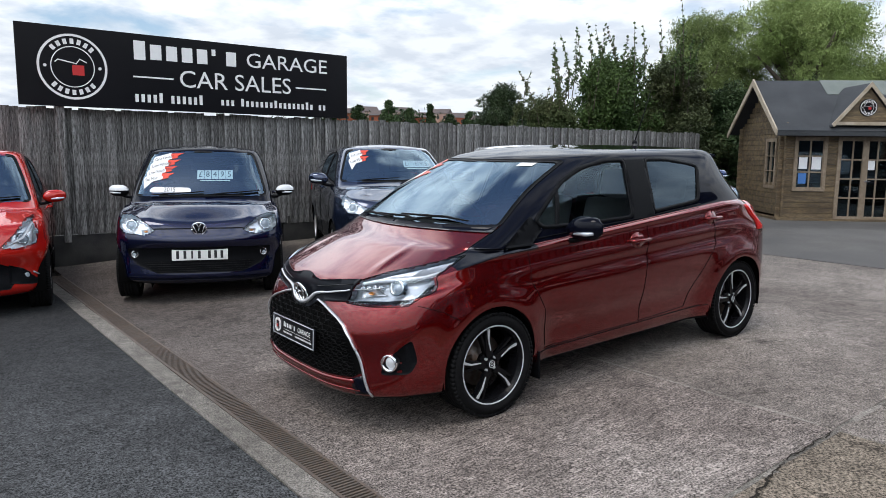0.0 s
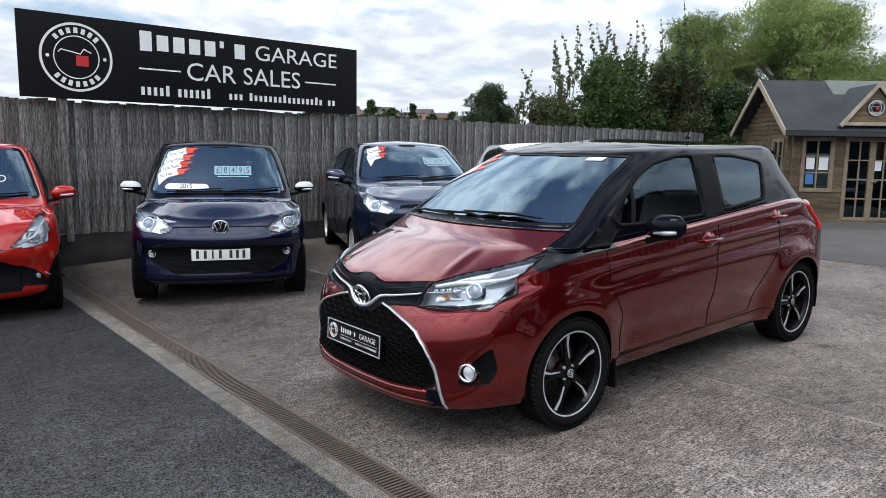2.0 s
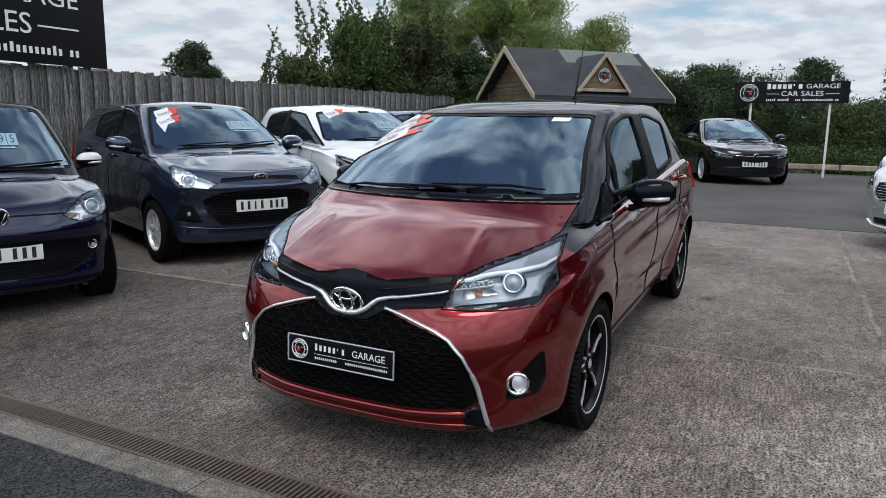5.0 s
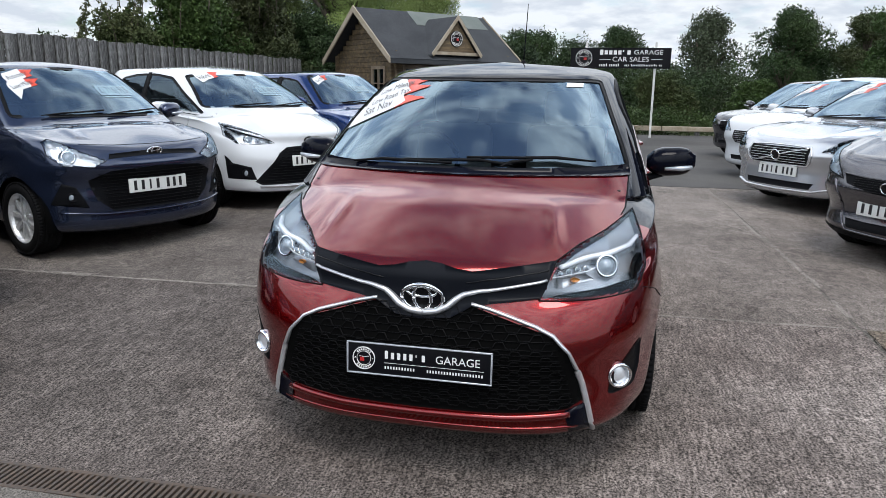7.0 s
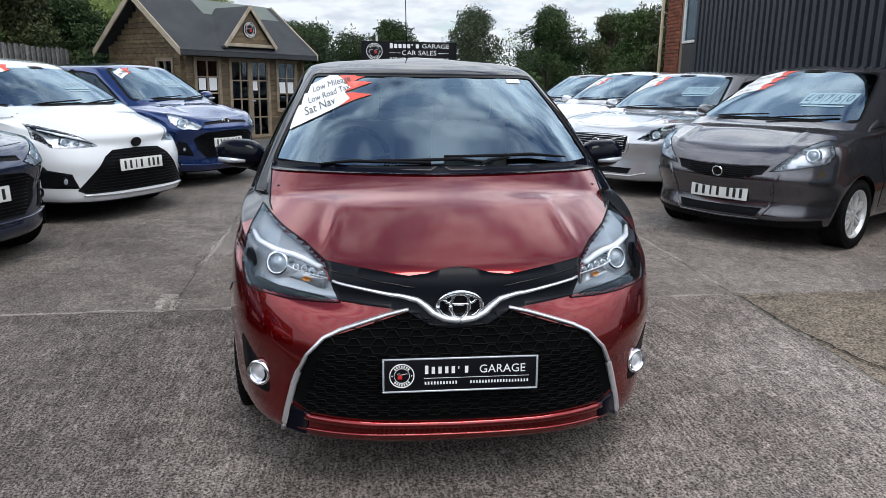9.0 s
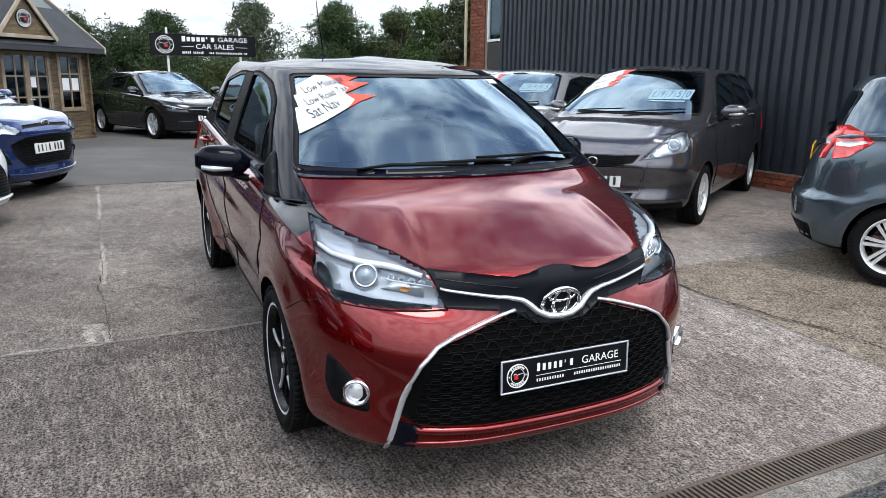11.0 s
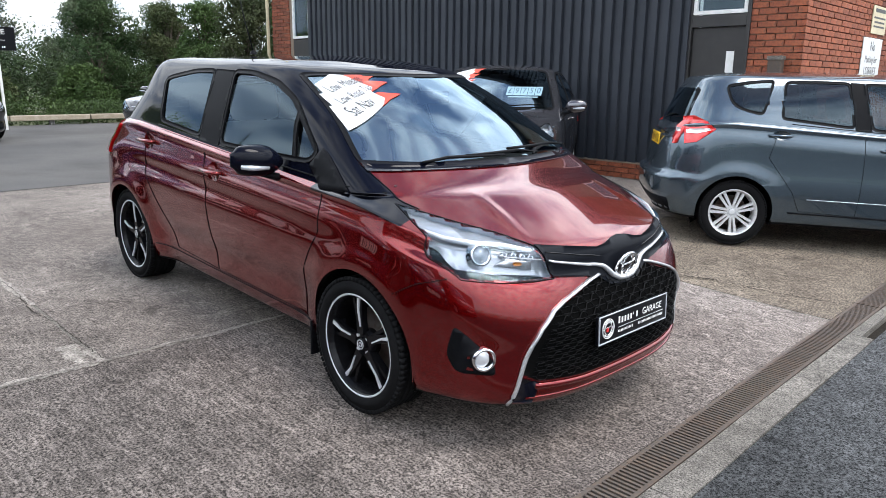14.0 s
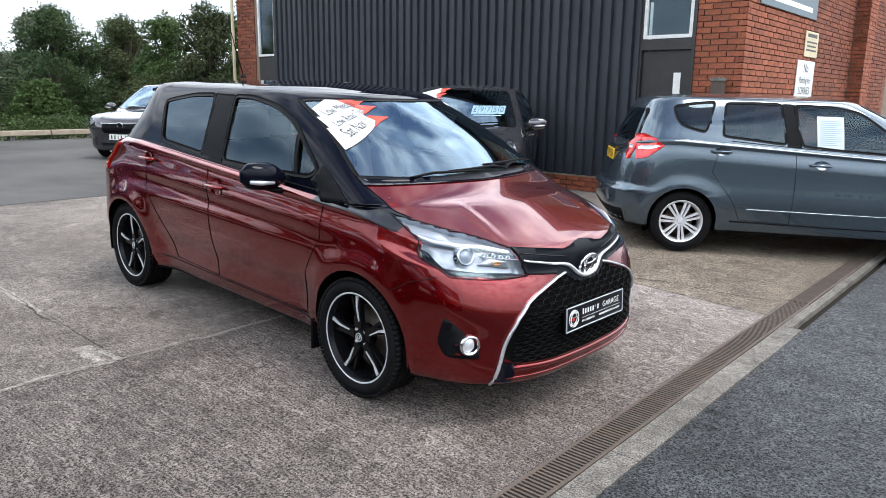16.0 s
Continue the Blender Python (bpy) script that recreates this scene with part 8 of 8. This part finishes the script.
def paper_notice(car, sh):
    """A printed sheet stuck in the front door window, with the plate lamp and valance of the tail."""
    o = part("notice", sh.patch("side", [(-0.09, 1.03), (0.15, 1.02), (0.15, 1.33), (-0.09, 1.33)], -1, off=0.004, skirt=0), PAPER_DIM, car)
    b = bmesh.new()
    for k in range(13):
        z = 1.285 - 0.018 * k
        sh.patch("side", [(-0.065, z), (0.125 - 0.05 * ((k * 7) % 4 == 1), z), (0.125 - 0.05 * ((k * 7) % 4 == 1), z + 0.006), (-0.065, z + 0.006)], -1, off=0.006, step=0.5, skirt=0, bm=b)
    part("text_bars", b, STICK_BLUE, o, smooth=False)
    part("rear_valance", sh.patch("rear", [(-0.70, 0.25), (0.70, 0.25), (0.72, 0.37), (-0.72, 0.37)], off=0.006, step=0.08), PLASTIC, car)
    part("tailgate_garnish", sh.strip("rear", [(-0.36, 0.937), (0, 0.945), (0.36, 0.937)], 0.016, off=0.006, n=8), TRIM_GLOSS, car)
    part("side_strip_lower", sh.strip("side", [(0.85, 0.30), (0.0, 0.305), (-0.80, 0.315)], 0.012, -1, off=0.0, n=8), PLASTIC, car)
    part("rear_wiper", sh.strip("rear", [(0.0, 1.06), (-0.18, 1.09), (-0.38, 1.10)], 0.009, off=0.014, n=6), PLASTIC, car)


STEEL_S = dict(BRONZE_S, paint=STEEL, price=None, flash=None, rear_plate_z=0.86, tail_side=[(-1.715, 0.86), (-1.62, 0.885), (-1.475, 1.00), (-1.57, 1.065), (-1.64, 1.10), (-1.715, 1.085)], tail_lens=[(-1.70, 0.950), (-1.62, 0.952), (-1.515, 0.985), (-1.53, 1.005), (-1.62, 0.995), (-1.70, 0.995)], tail_rear_lens=[(0.60, 0.955), (0.665, 0.952), (0.665, 0.995), (0.60, 0.998)],
               tail=[(0.57, 1.03), (0.63, 1.085), (0.69, 1.085), (0.69, 0.86), (0.65, 0.85), (0.60, 0.93)],
               extra=lambda car, sh, P: [part("side_strip", sh.strip("side", [(0.85, 0.436), (0.0, 0.438), (-0.67, 0.442)], 0.0045, s, off=0.002, n=8), SATIN, car) for s in (1, -1)] and paper_notice(car, sh))
build_car("steel_grey_hatchback", stand(2.37, -1.25, 215, 2.5), "steel grey tall hatchback with a paper notice in its window", dict(BRONZE_P), STEEL_S)

SILVER_P = city(2.3, -2.33, 0.93, 1.485, zn=0.80, xs=1.25, zs=0.98, xt=0.45, wb=2.776, zb1=0.94, zb2=1.02, xb=-0.15, xc=-1.1, xd=0.95, R=0.325, af=0.8, rw=0.66, xrr=-1.9, xg=-2.1)
SILVER_S = dict(paint=SILVER, front_tint=TINT_CLEAR, shape=nosed(0.62), seams=True, lamp=[(0.52, 0.68), (0.70, 0.67), (0.83, 0.72), (0.86, 0.80), (0.80, 0.86), (0.66, 0.80)], proj=((0.70, 0.745, 0.045),),
                panels=(("grille", [(-0.36, 0.53), (0.36, 0.53), (0.40, 0.60), (0.40, 0.71), (-0.40, 0.71), (-0.40, 0.60)], PLASTIC, 0.003), ("grille", [(-0.42, 0.28), (0.42, 0.28), (0.46, 0.345), (-0.46, 0.345)], PLASTIC, 0.003)),
                rods=(("grille_rod", [(0.38, 0.705), (-0.36, 0.535)], 0.01, SATIN, 0.012), ("grille_rod", [(-0.37, 0.525), (-0.42, 0.57), (-0.435, 0.64), (-0.40, 0.715), (-0.2, 0.727), (0, 0.73), (0.2, 0.727), (0.40, 0.715), (0.435, 0.64), (0.42, 0.57), (0.37, 0.525), (0, 0.515), (-0.37, 0.525)], 0.009, SATIN, 0.006),
                      ("lip_rod", [(-0.62, 0.30), (-0.45, 0.262), (0, 0.252), (0.45, 0.262), (0.62, 0.30)], 0.013, SATIN, 0.006)), mesh_paint=SATIN,
                mesh=(0.54, 0.70, lambda z: 0.37, 6), badge=(0.62, 0.055, 0.055, CHROME), badge_inner=False, plate_z=0.455, mirror=(0.75, 1.0, 1.02), wheel="five", rim=0.23,
                flash=(-0.56, 1.36, ("Low Miles", "One Owner"), 0.24, 0.06, 12, 0.12), price=("£9995", 0.38, 1.23, 0.075))
build_car("silver_estate", nose_at(7.92, 1.08, 122, 2.3, 2.776), "silver estate car with a dark slatted grille", SILVER_P, SILVER_S)

WHITE_VAN_S = dict(SILVER_S, paint=WHITE_P, price=None, roof=WHITE_P, rods=(), lamp=[(0.48, 0.70), (0.70, 0.70), (0.82, 0.78), (0.82, 0.90), (0.70, 0.88)], proj=((0.68, 0.79, 0.05),), dark_lamp=False)
build_car("white_family_car", nose_at(10.75, 0.75, 122, 2.1, 2.6), "white family hatchback with a sale sticker", city(2.1, -2.1, 0.88, 1.53, zn=0.84, zs=1.03, wb=2.6, R=0.31, xs=1.2, xt=0.35, zb1=0.97, zb2=1.05), WHITE_VAN_S)
GREY_S = dict(SILVER_S, paint=GREY_D, mesh_paint=GRILLE, price=None, flash=None, rods=(("grille_rod", [(-0.5, 0.72), (0, 0.715), (0.5, 0.72)], 0.008, CHROME, 0.006),), badge=(0.68, 0.06, 0.06, CHROME))
build_car("dark_grey_family_car", nose_at(14.2, 0.35, 124, 2.1, 2.6), "dark grey family hatchback at the end of the row", city(2.1, -2.1, 0.88, 1.52, zn=0.80, wb=2.6, R=0.31, xs=1.15, xt=0.3), GREY_S)
BLACK_CAR_S = dict(SILVER_S, paint=BLACK_P, shape=nosed(0.58), mesh_paint=GRILLE, front_tint=TINT_SOFT, strip=[(0.84, 0.745), (0.70, 0.70), (0.54, 0.66)], price=("£8995", 0.30, 1.2, 0.07), flash=None, lamp=[(0.50, 0.64), (0.70, 0.63), (0.82, 0.68), (0.85, 0.76), (0.70, 0.72)], proj=((0.70, 0.675, 0.03),),
               panels=(("grille", [(-0.45, 0.57), (0.45, 0.57), (0.50, 0.68), (-0.50, 0.68)], PLASTIC, 0.003), ("grille", [(-0.6, 0.25), (0.6, 0.25), (0.66, 0.38), (-0.66, 0.38)], PLASTIC, 0.003)),
               rods=(("grille_rod", [(-0.5, 0.65), (-0.1, 0.62), (0.1, 0.62), (0.5, 0.65)], 0.01, CHROME, 0.01),), badge=(0.63, 0.055, 0.055, CHROME), plate_z=0.46)
build_car("black_hatchback", nose_at(16.2, 2.85, 202, 2.15, 2.66), "black five-door hatchback parked below the roadside sign", city(2.15, -2.2, 0.90, 1.465, zn=0.74, zs=0.945, xs=1.12, xt=0.12, wb=2.66, R=0.32, zb1=0.91, zb2=1.05, xrr=-1.45, xg=-1.95, rw=0.61, af=0.85, nf=2.6, hood=0.02), BLACK_CAR_S)

# ---- yard and buildings ----
build_sign("garage_sign", pose(3.77, 10.24, 2.06), 4.68, 1.0, "long black garage sign with white lettering above the fence")
bl = thing("sign_posts", pose(0, 0, 0), "timber posts that carry the garage sign", "post")
for x in (1.9, 5.6):
    part("post", box_bm(x - 0.04, x + 0.04, 10.275, 10.355, 0.3, 2.95, 0.006), WOOD_GREY, bl, smooth=False)
s2 = build_sign("roadside_sign", pose(20.0, 2.35, 2.03, 0, 0, -90), 2.65, 0.54, "black garage sign on two white posts above the hedge")
for y in (1.42, 3.25):
    o = thing("sign_post", pose(20.06, y, 0.1), "slim white painted sign post", "post", "roadside sign posts")
    part("post", box_bm(-0.025, 0.025, -0.028, 0.028, 0, 2.62, 0.006), POST_WHITE, o, smooth=False)
wall_sign("parking_sign", -5.08, -6.0, 1.45, 2.12, STICK_WHITE, (("No", 0.19, 2.0), ("Parking for", 0.135, 1.82), ("LORRIES", 0.16, 1.66), ("Overnight", 0.13, 1.51)), "white notice against lorry parking on brick")
wall_sign("cream_sign", -5.35, -6.05, 2.18, 2.56, SIGN_CREAM, (), "small cream notice on the brick wall", ((2.50, 0.05, 0.7), (2.40, 0.025, 0.8), (2.34, 0.025, 0.7), (2.28, 0.025, 0.75)))
wall_sign("grey_sign", -3.2, -5.8, 2.74, 3.7, SIGN_GREY, (), "grey-blue firm sign high on the brick wall", ((2.86, 0.07, 0.8), (3.1, 0.16, 0.8)))
build_cabin()
build_building()

# low timber rail and hedge at the yard's far edge
rail = thing("timber_rail", pose(0, 0, 0), "low pale weathered rail along the hedge", "rail")
for k in range(10):
    part("rail_length", box_bm(21.45, 21.6, -9 + k * 2.0, -7.03 + k * 2.0, 0.30, 0.44, 0.02), BARGE, rail, smooth=False)
    part("rail_post", box_bm(21.5, 21.62, -8.1 + k * 2.0, -7.98 + k * 2.0, 0.1, 0.42, 0.01), WOOD_GREY, rail, smooth=False)
build_hedge(22.3, -12, 22.3, 10.5, 0.75, 1.2, LEAF, "low green hedge behind the rail", 3, 40000, 0.05)
build_tree(26.6, 12.4, 7.3, 4.2, LEAF_PALE, "large pale green willow with drooping leafy boughs", 11, 110000, 0.075, droop=0.4)
build_tree(25.4, 15.7, 6.7, 3.2, LEAF_PALE, "pale green willow behind the log cabin", 12, 80000, 0.072, droop=0.4)
build_tree(29.2, 9.8, 5.6, 2.9, LEAF_PALE, "pale green willow at the cabin's side", 13, 50000, 0.072, droop=0.4)
build_tree(30.5, 14.0, 5.8, 3.2, LEAF, "green tree beyond the log cabin", 14, 36000, 0.075)
build_tree(15.8, 12.4, 4.0, 2.0, LEAF, "tall bush with long shoots above the fence", 21, 42000, 0.062, name="bush", low=0.15, trunk=False, sprigs=26)
build_tree(17.3, 11.6, 3.8, 1.8, LEAF_OLIVE, "olive green bush leaning over the fence", 22, 36000, 0.062, name="bush", low=0.15, trunk=False, sprigs=9)
build_tree(14.1, 13.2, 2.9, 1.3, LEAF_OLIVE, "yellowing bush behind the fence", 23, 20000, 0.055, name="bush", low=0.15, trunk=False, sprigs=12)
build_tree(18.6, 10.6, 3.3, 1.6, LEAF_DARK, "dark bush between fence and cabin", 24, 32000, 0.062, name="bush", low=0.1, trunk=False)
build_tree(19.6, 9.2, 3.4, 1.6, LEAF_DARK, "dark bush behind the log cabin", 25, 24000, 0.05, name="bush", low=0.1, trunk=False)
build_tree(20.8, 5.4, 2.6, 1.6, LEAF_DARK, "dark bush beside the log cabin", 26, 20000, 0.05, name="bush", low=0.1, trunk=False)
for k, (x, y, h, r, mt, lb) in enumerate(((39, -2.6, 5.3, 2.6, LEAF_GREY, "pale grey-green tree in the distance"), (41, 1.5, 4.6, 2.6, LEAF_DARK, "dark green tree beyond the hedge"), (40, 6.5, 4.4, 3.0, LEAF_DARK, "dark green tree beyond the roadside sign"),
                                  (29, -4.2, 4.4, 2.0, LEAF_DARK, "dense dark green tree beyond the hedge"), (30, 3.5, 3.3, 2.4, LEAF_DARK, "dark bushy tree beyond the hedge"), (31, 7.5, 3.6, 2.4, LEAF_DARK, "dark bushy tree behind the black car"),
                                  (28.2, -6.6, 4.2, 1.9, LEAF_OLIVE, "olive green tree beyond the row of cars"), (25.0, -6.4, 4.0, 1.8, LEAF, "green tree near the workshop"), (22.4, -6.6, 4.3, 1.9, LEAF_OLIVE, "olive green tree beside the workshop"),
                                  (38, -6.6, 4.9, 2.6, LEAF_GREY, "pale grey-green willow far beyond the hedge"), (33, -8.5, 4.6, 2.4, LEAF, "green tree far beyond the hedge"), (27.5, 0.4, 2.0, 1.5, LEAF_OLIVE, "low olive bush behind the hedge"), (26.5, -2.6, 1.7, 1.3, LEAF, "low green bush behind the hedge"), (19.3, -6.5, 4.4, 1.9, LEAF, "green tree at the end of the workshop"))):
    build_tree(x, y, h, r, mt, lb, 40 + k, 22000, 0.065 if x < 35 else 0.09, low=0.08)
build_hedge(32.5, -16, 32.5, 9, 3.0, 2.6, LEAF_DARK, "dense belt of dark trees beyond the hedge", 93, 60000, 0.08, z0=0.0, name="tree_belt")
build_hedge(24.2, -13, 23.8, -4.5, 2.3, 1.8, LEAF_OLIVE, "dense bushes beyond the row of cars", 94, 40000, 0.055, z0=0.0, name="bushes")
build_tree(41.4, 44.2, 6.9, 3.6, LEAF_DARK, "round dark tree far beyond the fence", 61, 30000, 0.12, low=0.12)


def far_house(x, y, w, h, turn, seed, base):
    o = thing("far_house", pose(x, y, base, 0, 0, turn), "small distant house with a tiled roof", "house", "distant houses")
    part("house_wall", box_bm(-w / 2, w / 2, -3, 3, -base, h, 0.0), RENDER_WALL if seed % 2 else BRICK, o, smooth=False)
    bm = bmesh.new()
    add_prism(bm, [(-3.4, h), (3.4, h), (0, h + 2.2)], -w / 2 - 0.3, w / 2 + 0.3, "x")
    part("house_roof", fixed(bm), TILE_ROOF, o, smooth=False)
    for k in range(int(w / 3)):
        part("house_window", box_bm(-w / 2 + 1 + k * 3, -w / 2 + 2.1 + k * 3, -3.05, -2.98, 1.0, 2.3), DOOR_DARK, o, smooth=False)


for k, (az, far, base, w, h) in enumerate(((59.0, 300, 13.5, 11, 3.4), (57.6, 310, 15, 8, 3.4), (56.6, 295, 13, 7, 3.0), (55.2, 320, 15.5, 10, 3.4), (53.4, 300, 12.5, 9, 3.2), (51.8, 330, 15.5, 9, 3.4), (50.4, 310, 13, 8, 3.2), (48.8, 300, 11.5, 10, 3.2))):
    far_house(far * math.cos(radians(az)), far * math.sin(radians(az)), w, h, az - 90 + 25 * math.sin(k * 2.3), k, base)
for k, (az, far, base, h, r) in enumerate(((58.3, 290, 7, 13, 4.5), (55.9, 285, 5, 17, 5), (54.3, 290, 7, 12, 4), (52.6, 285, 6, 14.5, 3), (51.0, 290, 5, 12, 5), (49.5, 285, 5, 12.5, 4), (47.6, 280, 3, 13, 6), (60.5, 285, 6, 14, 6))):
    build_tree(far * math.cos(radians(az)), far * math.sin(radians(az)), h, r, LEAF_DARK, "small dark tree on the far hillside", 80 + k, 2600, 0.75, low=0.1, z0=base)
build_hedge(120, 300, 300, 120, 17, 22, LEAF_DARK, "far wooded hillside on the horizon", 90, 12000, 1.3, z0=-0.5, name="far_woods")
build_hedge(45, 118, 118, 48, 5.0, 7, LEAF_DARK, "nearer belt of trees below the hillside", 95, 9000, 0.5, z0=-0.5, name="far_woods")
build_hedge(60, 40, 60, -60, 5.2, 5, LEAF_DARK, "far trees on the horizon", 91, 60000, 0.16, z0=-0.3, name="far_woods")
build_hedge(-60, -70, -60, 90, 6, 6, LEAF_DARK, "far trees across the road", 92, 7000, 0.5, z0=-0.3, name="far_woods")

# ---- ground last: many small pieces ----
build_ground()
build_drain()
for k, (xa, ya, xb_, yb, w, gap) in enumerate(((3.895, 4.4, 3.895, 10.1, 0.06, 0.1), (3.895, 1.6, 3.895, 10.1, 0.034, 0.9), (3.9, 5.15, 9.55, 5.15, 0.05, 0.05), (3.93, 5.24, 4.22, 5.22, 0.11, 0.9), (3.1, 1.50, 6.4, 1.52, 0.05, 0.1), (6.2, 1.55, 9.5, 1.52, 0.04, 0.2))):
    tagged(part("joint_mortar", joint_band(xa, ya, xb_, yb, w, 3 + k * 7, gap), SCREED), "pale uneven mortar along a slab joint", "joint", kind="structure")
crack([(3.9, 5.15), (4.6, 5.17), (5.6, 5.14), (6.8, 5.16), (8.2, 5.15)], 0.004)
crack([(2.55, 1.30), (2.8, 1.42), (3.1, 1.47)], 0.014)
crack([(3.1, 1.47), (3.5, 1.51), (3.87, 1.53)], 0.007)
crack([(1.7, 1.1), (2.2, 1.25), (2.55, 1.30)], 0.010)
build_fence()
